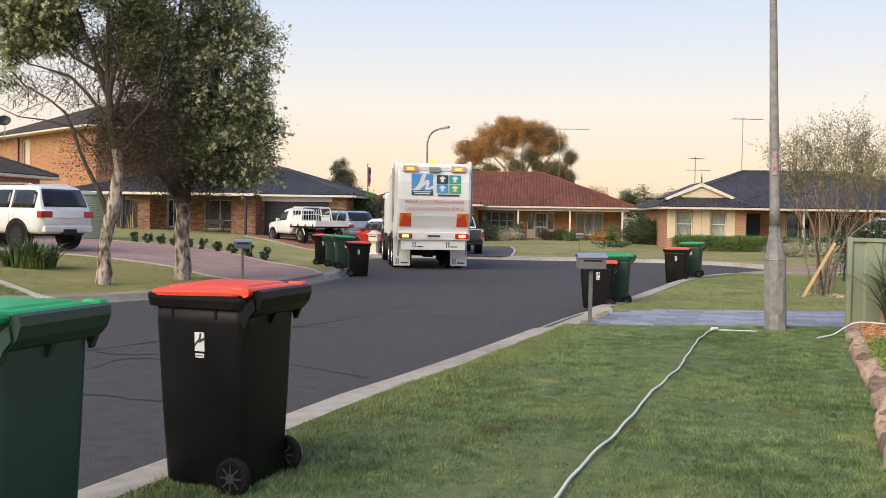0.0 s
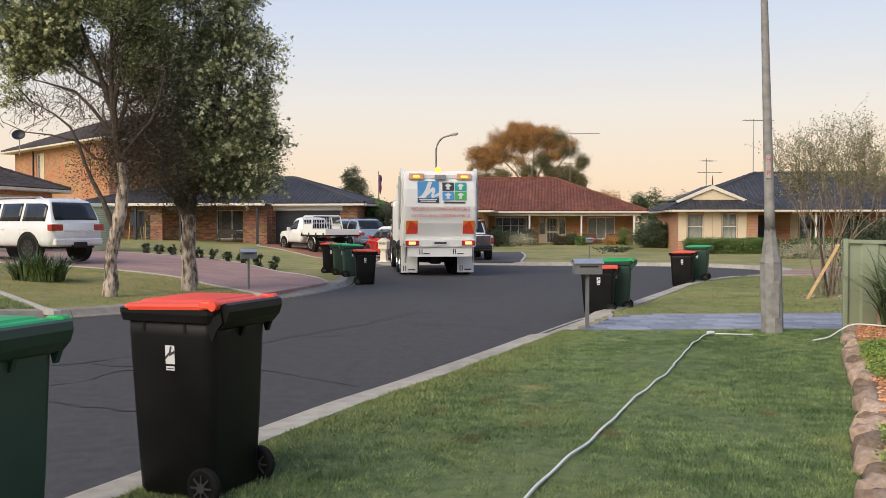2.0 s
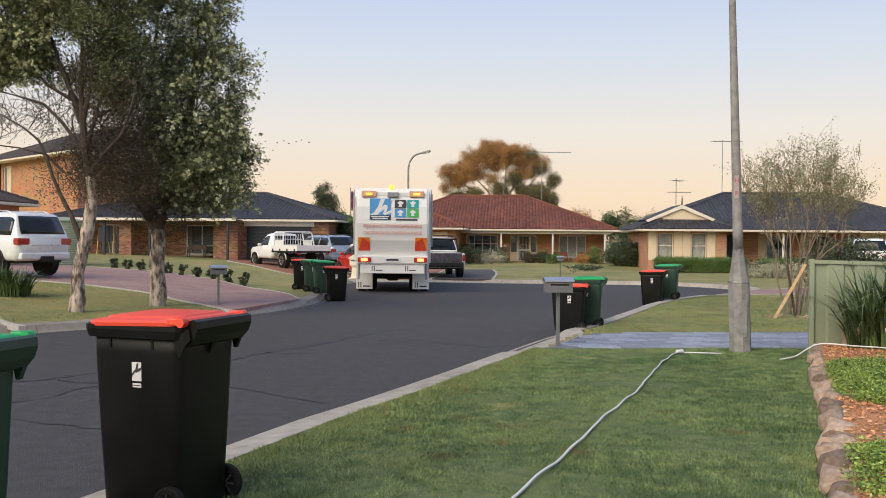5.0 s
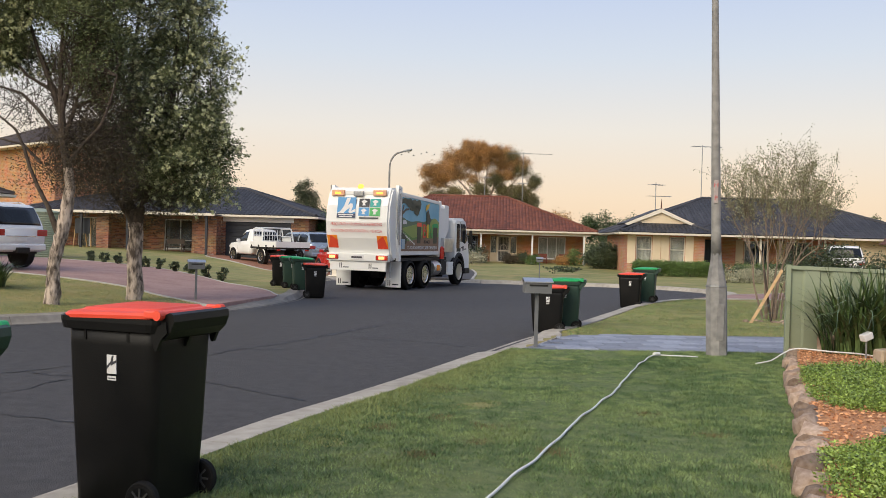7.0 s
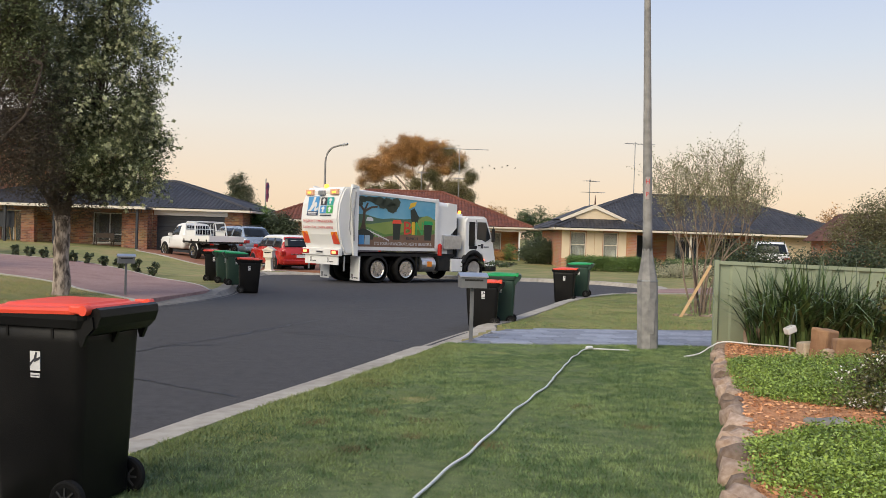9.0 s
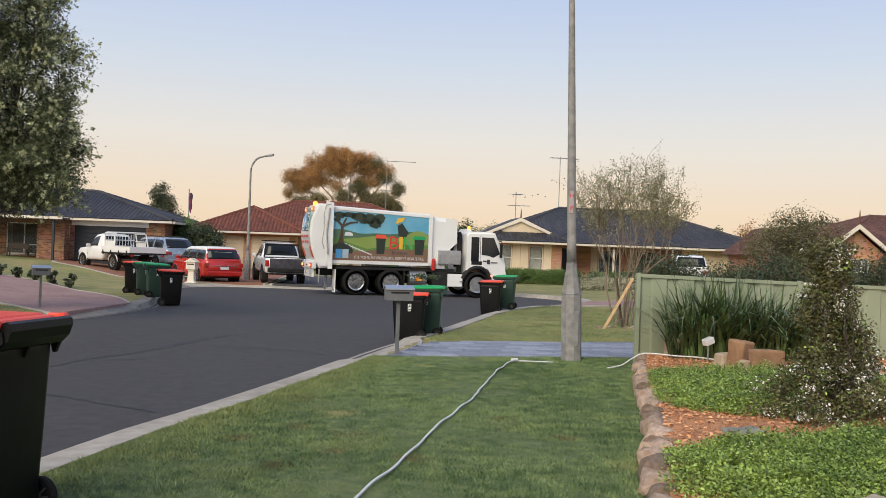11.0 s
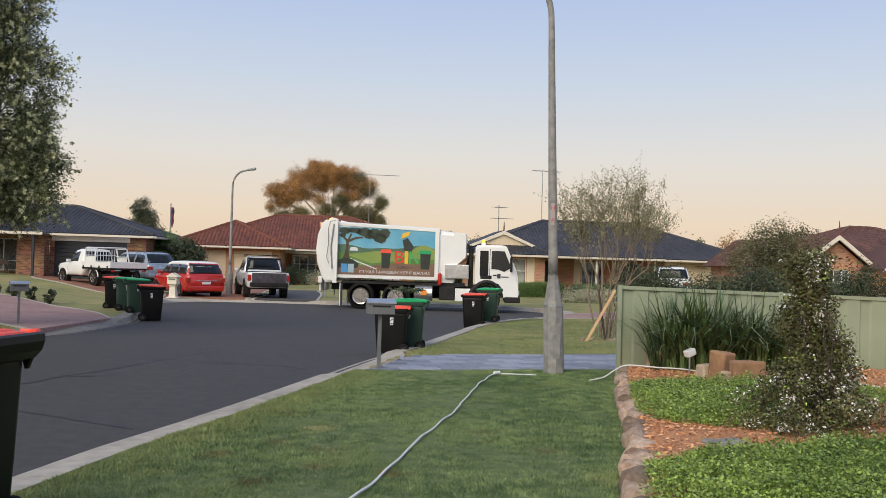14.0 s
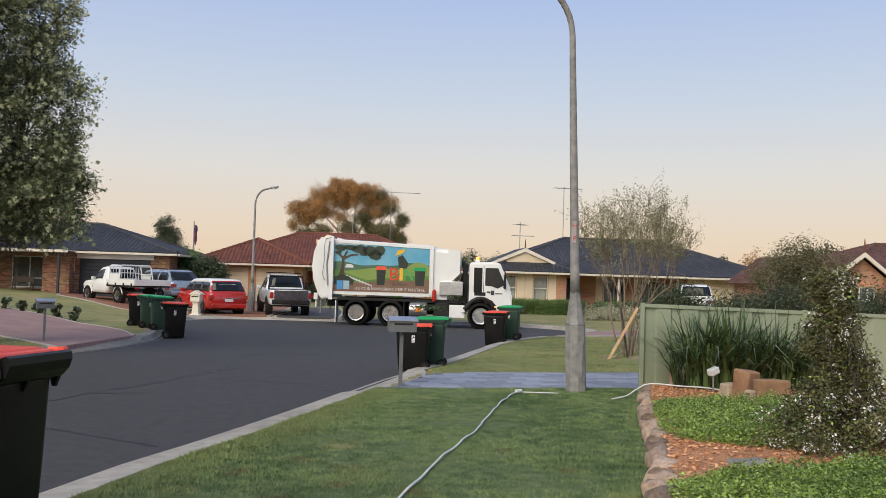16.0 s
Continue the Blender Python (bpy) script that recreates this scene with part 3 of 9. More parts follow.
bed = paved_strip("driveway_slate", [(0.62, 12.95), (4.3, 13.55), (8, 14.4), (14, 16)], [(1.55, 15.45), (5.3, 16.4), (9, 17.4), (14, 19)], joint_m, "blue-grey stamped slate driveway crossing the verge", 0.012, edging=False)


# ---- wheelie bins ----
def round_rect(cx, cy, hx, hy, r, z, n=4):
    """A rectangle with rounded corners at height z."""
    out = []
    for k, (sx, sy) in enumerate(((1, 1), (-1, 1), (-1, -1), (1, -1))):
        for i in range(n + 1):
            a = math.pi / 2 * (k + i / n)
            out.append(Vector((cx + sx * (hx - r) + r * math.cos(a), cy + sy * (hy - r) + r * math.sin(a), z)))
    return out


hub_m = make_mat("worn_grey_plastic", (0.03, 0.03, 0.03), (0.06, 0.058, 0.055), 20, 0.55)


def make_bin(m, size, body_mat, lid_mat, label, group, sticker=True):
    """A two-wheeled bin; its back with handle and wheels faces +x."""
    s = {240: 1.02, 180: 0.92, 140: 0.81}[size]
    wd = {240: 1.0, 180: 0.95, 140: 0.84}[size]
    b = thing("wheelie_bin", m, label, "bin", group)
    bm = bmesh.new()
    rings = [round_rect(0.01, 0, 0.235, 0.225 * wd, 0.05, 0.02), round_rect(0.01, 0, 0.252, 0.24 * wd, 0.06, 0.05),
             round_rect(0.005, 0, 0.275, 0.254 * wd, 0.06, 0.45 * s), round_rect(0.0, 0, 0.295, 0.268 * wd, 0.065, 0.86 * s),
             round_rect(0.0, 0, 0.30, 0.272 * wd, 0.065, 0.97 * s)]
    bm_loft(bm, rings)
    body = part("body", bm, body_mat, b, smooth=True)
    bm = bmesh.new()
    zr = 0.965 * s
    bm_loft(bm, [round_rect(-0.005, 0, 0.325, 0.292 * wd, 0.07, zr - 0.03), round_rect(-0.005, 0, 0.338, 0.300 * wd, 0.075, zr + 0.012), round_rect(-0.005, 0, 0.338, 0.300 * wd, 0.075, zr + 0.035),
                 round_rect(-0.005, 0, 0.318, 0.288 * wd, 0.07, zr + 0.045)])
    for y in (-0.17 * wd, 0.17 * wd):
        for x in (-0.16, 0.12):
            side = 1 if y > 0 else -1
            bm_box(bm, (x - 0.008, side * 0.262 * wd - 0.012, zr - 0.085), (x + 0.008, side * 0.262 * wd + 0.02, zr - 0.02))
    part("rim", bm, body_mat, b)
    # lid: a shallow dome with a raised panel, hinged at the back
    bm = bmesh.new()
    zt = zr + 0.05
    bm_loft(bm, [round_rect(0.0, 0, 0.310, 0.300 * wd, 0.07, zt - 0.010), round_rect(0.0, 0, 0.314, 0.304 * wd, 0.075, zt + 0.008), round_rect(0.0, 0, 0.302, 0.292 * wd, 0.075, zt + 0.018),
                 round_rect(0.01, 0, 0.262, 0.240 * wd, 0.07, zt + 0.020), round_rect(0.01, 0, 0.250, 0.222 * wd, 0.06, zt + 0.029), round_rect(0.03, 0, 0.13, 0.10 * wd, 0.04, zt + 0.033)])
    for v in bm.verts:
        v.co.z += 0.014 * (1 - (v.co.y / 0.3) ** 2) - 0.016 * smoothstep(0.05, 0.31, -v.co.x)
    for y in (-0.285 * wd, 0.285 * wd):
        bm_cyl(bm, (0.325, y - 0.022, zt + 0.012), (0.325, y + 0.022, zt + 0.012), 0.026, 14)
        bm_box(bm, (0.24, y - 0.02, zt - 0.006), (0.33, y + 0.02, zt + 0.034), bevel=0.008)
    part("lid", bm, lid_mat, b, "dished plastic lid, closed")
    # moulded grip across the whole back
    bm = bmesh.new()
    out = [(0.27, zr - 0.05), (0.30, zr - 0.075), (0.345, zr - 0.06), (0.385, zr - 0.02), (0.404, zr + 0.03), (0.398, zr + 0.066), (0.375, zr + 0.075), (0.345, zr + 0.062), (0.30, zr + 0.03), (0.27, zr + 0.02)]
    bm_prism(bm, out, -0.262 * wd, 0.262 * wd)
    for y in (-0.262 * wd, 0.0, 0.262 * wd):
        bm_prism(bm, [(0.26, zr - 0.02), (0.292, zr - 0.12), (0.306, zr - 0.12), (0.330, zr - 0.065), (0.37, zr - 0.025), (0.36, zr + 0.03)], y - 0.013, y + 0.013)
    part("handle", bm, body_mat, b)
    bm = bmesh.new()
    bm_cyl(bm, (0.235, -0.29 * wd, 0.10), (0.235, 0.29 * wd, 0.10), 0.012, 8)
    part("axle", bm, grey_metal_m, b)
    bm = bmesh.new()
    bm_box(bm, (0.20, -0.225 * wd, 0.03), (0.262, 0.225 * wd, 0.16), bevel=0.015)
    part("axle_housing", bm, body_mat, b)
    for y in (-0.265 * wd, 0.265 * wd):
        w = thing("wheel", pose(0.235, y, 0.10), "", "")
        w.parent = b
        bm = bmesh.new()
        for a0, a1, r0, r1 in ((-0.024, -0.016, 0.09, 0.10), (-0.016, 0.016, 0.10, 0.10), (0.016, 0.024, 0.10, 0.09)):
            bm_tube(bm, [(0, a0, 0), (0, a1, 0)], [r0, r1], 28)
        part("tyre", bm, rubber_m, w)
        bm = bmesh.new()
        bm_cyl(bm, (0, -0.034, 0), (0, 0.034, 0), 0.026, 16)
        part("hub", bm, hub_m, w)
        bm = bmesh.new()
        bm_tube(bm, [(0, -0.0245, 0), (0, 0.0245, 0)], 0.070, 24)
        part("wheel_disc", bm, black_plastic_m, w)
        for k in range(8):
            part("spoke", new_box((0.024, -0.030, -0.005), (0.068, 0.030, 0.005), Matrix.Rotation(k * math.pi / 4, 4, "Y")), hub_m, w)
    if sticker:
        # printed panel on both sides: white block, dark slanted stroke, caption bar
        for sgn in (-1, 1):
            e = Matrix.Translation((0.015, sgn * (0.263 * wd + 0.002), 0.765 * s)) @ Matrix.Rotation(sgn * radians(-2.6), 4, "X") @ (Matrix.Rotation(math.pi, 4, "Z") if sgn > 0 else Matrix.Identity(4))
            bm = bmesh.new()
            bm_box(bm, (-0.031, -0.003, -0.05), (0.031, 0.0, 0.048), e)
            bm_box(bm, (-0.028, -0.003, -0.084), (0.028, 0.0, -0.062), e)
            st = part("sticker", bm, white_label_m, b, "white printed sticker")
            bm = bmesh.new()
            bm_prism(bm, [(-0.031, -0.012), (-0.006, 0.012), (0.004, 0.044), (0.014, 0.044), (0.008, 0.012), (0.031, 0.022), (0.031, 0.010), (-0.004, -0.008), (-0.006, 0.0), (-0.031, -0.028)], -0.005, -0.0035)
            bmesh.ops.transform(bm, matrix=e, verts=bm.verts)
            part("print", bm, dark_text_m, st)
            bm = bmesh.new()
            bm_box(bm, (-0.024, -0.005, -0.075), (0.024, -0.0035, -0.071))
            bmesh.ops.transform(bm, matrix=e, verts=bm.verts)
            part("caption_bar", bm, dark_text_m, st)
    return b


BINS = "wheelie bins put out along the street"
RED240 = "black wheelie bin with a red lid on the verge"
make_bin(pose(-1.615, 5.07, 0.0, 0, 0, -15) @ Matrix.Diagonal((0.94, 0.97, 1, 1)), 240, black_plastic_m, red_lid_m, RED240, BINS)
make_bin(pose(-2.15, 3.79, 0.0, 0, 0, -12) @ Matrix.Diagonal((0.94, 0.97, 1, 1)), 240, green_plastic_m, green_lid_m, "dark green wheelie bin with a bright green lid", BINS)
make_bin(pose(1.2, 16.75, road_z(16.7) + 0.04, 0, 0, -5), 140, black_plastic_m, red_lid_m, "small black wheelie bin with a red lid", BINS)
make_bin(pose(1.55, 17.35, road_z(17.3) + 0.05, 0, 0, -6), 180, green_plastic_m, green_lid_m, "dark green wheelie bin with garden cuttings on it", BINS)
make_bin(pose(3.92, 25.3, road_z(25.3), 0, 0, -14), 180, black_plastic_m, red_lid_m, "black wheelie bin with a red lid in the gutter", BINS)
make_bin(pose(4.45, 26.1, land_z(4.5, 25.9) + 0.01, 0, 0, -16), 180, green_plastic_m, green_lid_m, "dark green wheelie bin standing by the kerb", BINS)
make_bin(pose(-4.83, 25.4, road_z(25.5) + 0.003, 0, 0, 194), 180, black_plastic_m, red_lid_m, "black wheelie bin with a red lid on the road edge", BINS)
make_bin(pose(-5.5, 26.75, land_z(-5.6, 26.9), 0, 0, 198), 180, green_plastic_m, green_lid_m, "dark green wheelie bin with a bright green lid", BINS)
make_bin(pose(-6.05, 27.8, land_z(-6.05, 27.8), 0, 0, 196), 180, green_plastic_m, green_lid_m, "dark green wheelie bin with a bright green lid", BINS)
make_bin(pose(-6.62, 28.75, land_z(-6.6, 28.75), 0, 0, 192), 180, black_plastic_m, red_lid_m, "black wheelie bin with a dark red lid", BINS)


def leaf_cloud(centres, per, spread_r, size, rnd, flat=0.6, taper=2.4):
    """Leaf blades (two triangles each) scattered round centres; returns verts and faces."""
    c = np.repeat(np.asarray(centres, float), per, axis=0)
    n = len(c)
    c = c + rnd.normal(0, 1, (n, 3)) * np.asarray(spread_r)
    d = rnd.normal(0, 1, (n, 3))
    d[:, 2] *= flat
    d /= np.linalg.norm(d, axis=1)[:, None]
    e = np.cross(d, rnd.normal(0, 1, (n, 3)))
    e /= np.linalg.norm(e, axis=1)[:, None] + 1e-9
    sz = (size * (0.6 + 0.8 * rnd.random(n)))[:, None]
    v = np.stack([c - d * sz, c + e * sz / taper, c + d * sz, c - e * sz / taper], 1).reshape(-1, 3)
    f = (np.arange(n)[:, None] * 4 + np.array([0, 1, 2, 3])[None]).tolist()
    return v, f


# ---- street lamps and letter boxes ----
def street_lamp(m, lean, label, near, arm):
    """A lamp on an octagonal base; lean: (height, offset) pairs of its axis along x; arm: plan direction of the bent arm."""
    p = thing("street_lamp", m, label, "street lamp", "street lamps of the cul-de-sac")

    def off(z):
        return float(np.interp(z, [q[0] for q in lean], [q[1] for q in lean]))
    bm = bmesh.new()
    prof = [(0.0, 0.148), (0.95, 0.146), (1.0, 0.140), (1.36, 0.078), (1.45, 0.073)]
    bm_tube(bm, [(off(z), 0, z) for z, r in prof], [r for z, r in prof], 8)
    part("pole_base", bm, pole_m, p, "thick octagonal steel base")
    bm = bmesh.new()
    pts, rad = [], []
    for i in range(13):
        z = 1.42 + 3.68 * i / 12
        pts.append((off(z), 0, z))
        rad.append(0.071 - 0.026 * i / 12)
    x0 = pts[-1][0]
    for i in range(1, 10):
        a = i / 9 * radians(78)
        pts.append((x0 + arm[0] * (1 - math.cos(a)) * 0.62, arm[1] * (1 - math.cos(a)) * 0.62, 5.10 + math.sin(a) * 0.74))
        rad.append(0.044)
    last = Vector(pts[-1])
    pts.append(tuple(last + Vector((arm[0], arm[1], 0.2)) * 0.35))
    rad.append(0.038)
    bm_tube(bm, pts, rad, 12)
    part("pole", bm, pole_m, p, smooth=True)
    e = Matrix.Translation(Vector(pts[-1])) @ Matrix.Rotation(math.atan2(arm[1], arm[0]), 4, "Z") @ Matrix.Rotation(radians(-10), 4, "Y")
    bm = bmesh.new()
    bm_box(bm, (-0.05, -0.08, -0.05), (0.38, 0.08, 0.045), e, bevel=0.03)
    head = part("lamp_head", bm, grey_metal_m, p)
    bm = bmesh.new()
    bm_box(bm, (0.08, -0.06, -0.07), (0.33, 0.06, -0.045), e, bevel=0.01)
    part("lens", bm, white_label_m, head)
    bm = bmesh.new()
    bm_box(bm, (-0.05, -0.146, 0.25), (0.05, -0.134, 0.75), bevel=0.004)
    part("access_door", bm, pole_m, p)
    bm = bmesh.new()
    bm_tube(bm, [(off(1.0), 0, 0.985), (off(1.0), 0, 1.005)], 0.149, 8)
    part("collar", bm, grey_metal_m, p)
    return p


def text_mesh(body, size, material, parent, m, name="lettering", extrude=0.002, width=None):
    """Words in the built-in font as a mesh, centred, standing in the x-z plane and facing -y."""
    cu = bpy.data.curves.new(name, "FONT")
    cu.body, cu.size, cu.extrude, cu.align_x, cu.align_y = body, size, extrude, "CENTER", "CENTER"
    cu.resolution_u = 2
    ob = bpy.data.objects.new(name, cu)
    scene.collection.objects.link(ob)
    dg = bpy.context.evaluated_depsgraph_get()
    me = bpy.data.meshes.new_from_object(ob.evaluated_get(dg))
    bpy.data.objects.remove(ob)
    me.materials.clear()
    me.materials.append(material)
    xs = [v.co.x for v in me.vertices]
    k = width / (max(xs) - min(xs)) if width else 1.0
    me.transform(Matrix.Diagonal((k, 1, 1, 1)))
    me.transform(Matrix.Rotation(math.pi / 2, 4, "X"))
    out = new(name, me)
    out.parent = parent
    out.matrix_basis = m
    return out


near_lamp = street_lamp(pose(3.36, 13.05, land_z(3.36, 13.05) - 0.02), ((0, 0), (6, -0.205)), "weathered grey steel street lamp pole on the lawn", True, (-0.97, -0.25))
bm = bmesh.new()
bm_box(bm, (-0.125, -0.076, 2.14), (-0.065, -0.062, 2.46), bevel=0.004)
sign = part("marker_band", bm, marker_m, near_lamp, "white marker band with red letters")
text_mesh("H", 0.09, red_text_m, sign, pose(-0.095, -0.078, 2.39), "letter")
text_mesh("P", 0.09, red_text_m, sign, pose(-0.095, -0.078, 2.21), "letter")
street_lamp(pose(-5.08, 43.6, land_z(-5.1, 43.6) - 0.02), ((0, 0), (6, 0)), "slim grey street lamp with a curved arm", False, (0.9, -0.43))


def letter_box(m, label, wide=0.42, h=1.02, roofed=True):
    p = thing("letter_box", m, label, "letter box", "letter boxes")
    bm = bmesh.new()
    bm_box(bm, (-0.025, -0.025, -0.05), (0.025, 0.025, h - 0.2), bevel=0.004)
    part("post", bm, letterbox_m, p)
    bm = bmesh.new()
    w = wide / 2
    bm_prism(bm, [(-0.13, h - 0.21), (0.13, h - 0.21), (0.13, h - 0.05), (0.0, h - 0.005), (-0.13, h - 0.05)], -w, w, "x")
    box = part("box", bm, letterbox_m, p)
    bm = bmesh.new()
    for s in (-1, 1):
        bm_prism(bm, [(s * 0.15, h - 0.057), (s * 0.15, h - 0.045), (0, h + 0.008), (0, h - 0.004)], -w - 0.02, w + 0.02, "x")
    part("lid", bm, alu_m, box, "pale folded steel lid")
    bm = bmesh.new()
    bm_box(bm, (-w * 0.7, -0.134, h - 0.11), (w * 0.7, -0.128, h - 0.085))
    part("slot", bm, dark_steel_m, box)
    return p


letter_box(pose(0.86, 13.3, land_z(0.9, 13.3), 0, 0, 8), "grey steel letter box on a thin post", 0.38, 1.0)
letter_box(pose(-6.75, 21.0, land_z(-6.7, 21.0), 0, 0, 25), "small grey letter box on a pale post", 0.36, 0.95)
letter_box(pose(2.2, 42.5, land_z(2.2, 42.5), 0, 0, 0), "small dark letter box on a thin post", 0.3, 1.0)


def brick_letter_box(m):
    p = thing("masonry_letter_box", m, "cream rendered letter box pedestal with a peaked top", "letter box", "letter boxes")
    bm = bmesh.new()
    bm_loft(bm, [round_rect(0, 0, 0.24, 0.24, 0.03, 0), round_rect(0, 0, 0.24, 0.24, 0.03, 0.10), round_rect(0, 0, 0.15, 0.15, 0.03, 0.16), round_rect(0, 0, 0.12, 0.12, 0.03, 0.55), round_rect(0, 0, 0.16, 0.16, 0.03, 0.66)])
    part("pedestal", bm, trim_m, p)
    bm = bmesh.new()
    bm_box(bm, (-0.2, -0.2, 0.66), (0.2, 0.2, 0.96), bevel=0.015)
    box = part("box", bm, trim_m, p)
    bm = bmesh.new()
    bm_prism(bm, [(-0.25, 0.96), (0.25, 0.96), (0.25, 0.99), (0.0, 1.14), (-0.25, 0.99)], -0.23, 0.23)
    part("cap", bm, trim_m, p)
    bm = bmesh.new()
    bm_box(bm, (-0.15, -0.206, 0.86), (0.15, -0.2, 0.90))
    part("slot", bm, dark_steel_m, box)


brick_letter_box(pose(-6.78, 38.95, land_z(-6.9, 39) - 0.10, 0, 0, -10))


# ---- steel fence ----
def make_fence():
    f = thing("fence", pose(4.27, 12.95, 0, 0, 0, -3.5), "pale green sheet steel fence between posts", "fence")
    base, top = -0.02, 1.24
    drop = 0.016
    x = 0.0
    for k in range(6):
        z0 = -drop * x
        bm = bmesh.new()
        bm_box(bm, (x - 0.03, -0.035, base - 0.3), (x + 0.03, 0.035, top + 0.015 + z0), bevel=0.006)
        part("post", bm, fence_m, f)
        if k == 5:
            break
        bm = bmesh.new()
        out = []
        for j in range(3):
            o = x + 0.03 + j * 0.774
            out += [(o, -0.012), (o + 0.03, 0.014), (o + 0.16, 0.014), (o + 0.19, -0.012), (o + 0.38, -0.012), (o + 0.40, 0.014), (o + 0.53, 0.014), (o + 0.56, -0.012)]
        out.append((x + 2.31, -0.012))
        rings = [[Vector((a, b, z - drop * (a if z > 0.5 else 0))) for a, b in out] + [Vector((a, b + 0.004, z - drop * (a if z > 0.5 else 0))) for a, b in reversed(out)] for z in (base, top - 0.03)]
        bm_loft(bm, rings)
        part("panel", bm, fence_m, f)
        for z in (base + 0.02, top - 0.02):
            bm = bmesh.new()
            rings = []
            for xx in (x + 0.03, x + 2.31):
                zz = z - (drop * xx if z > 0.5 else 0)
                rings.append([Vector((xx, -0.03, zz - 0.025)), Vector((xx, 0.03, zz - 0.025)), Vector((xx, 0.03, zz + 0.025)), Vector((xx, -0.03, zz + 0.025))])
            bm_loft(bm, rings)
            part("rail", bm, fence_m, f)
        x += 2.34


make_fence()


# ---- houses ----
def tiled_slope(bm, a, b, up, length, s1, s2, col=0.225, course=0.36):
    """Roof tiles on one slope: eave from a to b, up-slope direction, and the top edge between s1 and s2 along the eave."""
    a, b, up = Vector(a), Vector(b), Vector(up).normalized()
    along = (b - a)
    W = along.length
    along.normalize()
    nrm = along.cross(up).normalized()
    if nrm.z < 0:
        nrm = -nrm

    def lim(s):
        l = length
        if s < s1:
            l = min(l, length * s / max(s1, 1e-6))
        if s > s2:
            l = min(l, length * (W - s) / max(W - s2, 1e-6))
        return max(0.0, l)
    n = max(2, int(W / col))
    w = W / n
    arch = ((0.0, 0.0), (0.22, 0.035), (0.5, 0.05), (0.78, 0.035), (1.0, 0.0))
    for i in range(n):
        top = lim((i + 0.5) * w)
        if top < 0.12:
            continue
        m = max(1, int(round(top / course)))
        c = top / m
        for j in range(m):
            lo, hi = j * c - 0.03, (j + 1) * c
            vl = [bm.verts.new(a + along * ((i + u) * w) + up * lo + nrm * (h + 0.012)) for u, h in arch]
            vh = [bm.verts.new(a + along * ((i + u) * w) + up * hi + nrm * h) for u, h in arch]
            ve = [bm.verts.new(a + along * ((i + u) * w) + up * lo + nrm * (h - 0.012)) for u, h in arch]
            for k in range(4):
                bm.faces.new((vl[k], vl[k + 1], vh[k + 1], vh[k]))
                bm.faces.new((ve[k], ve[k + 1], vl[k + 1], vl[k]))


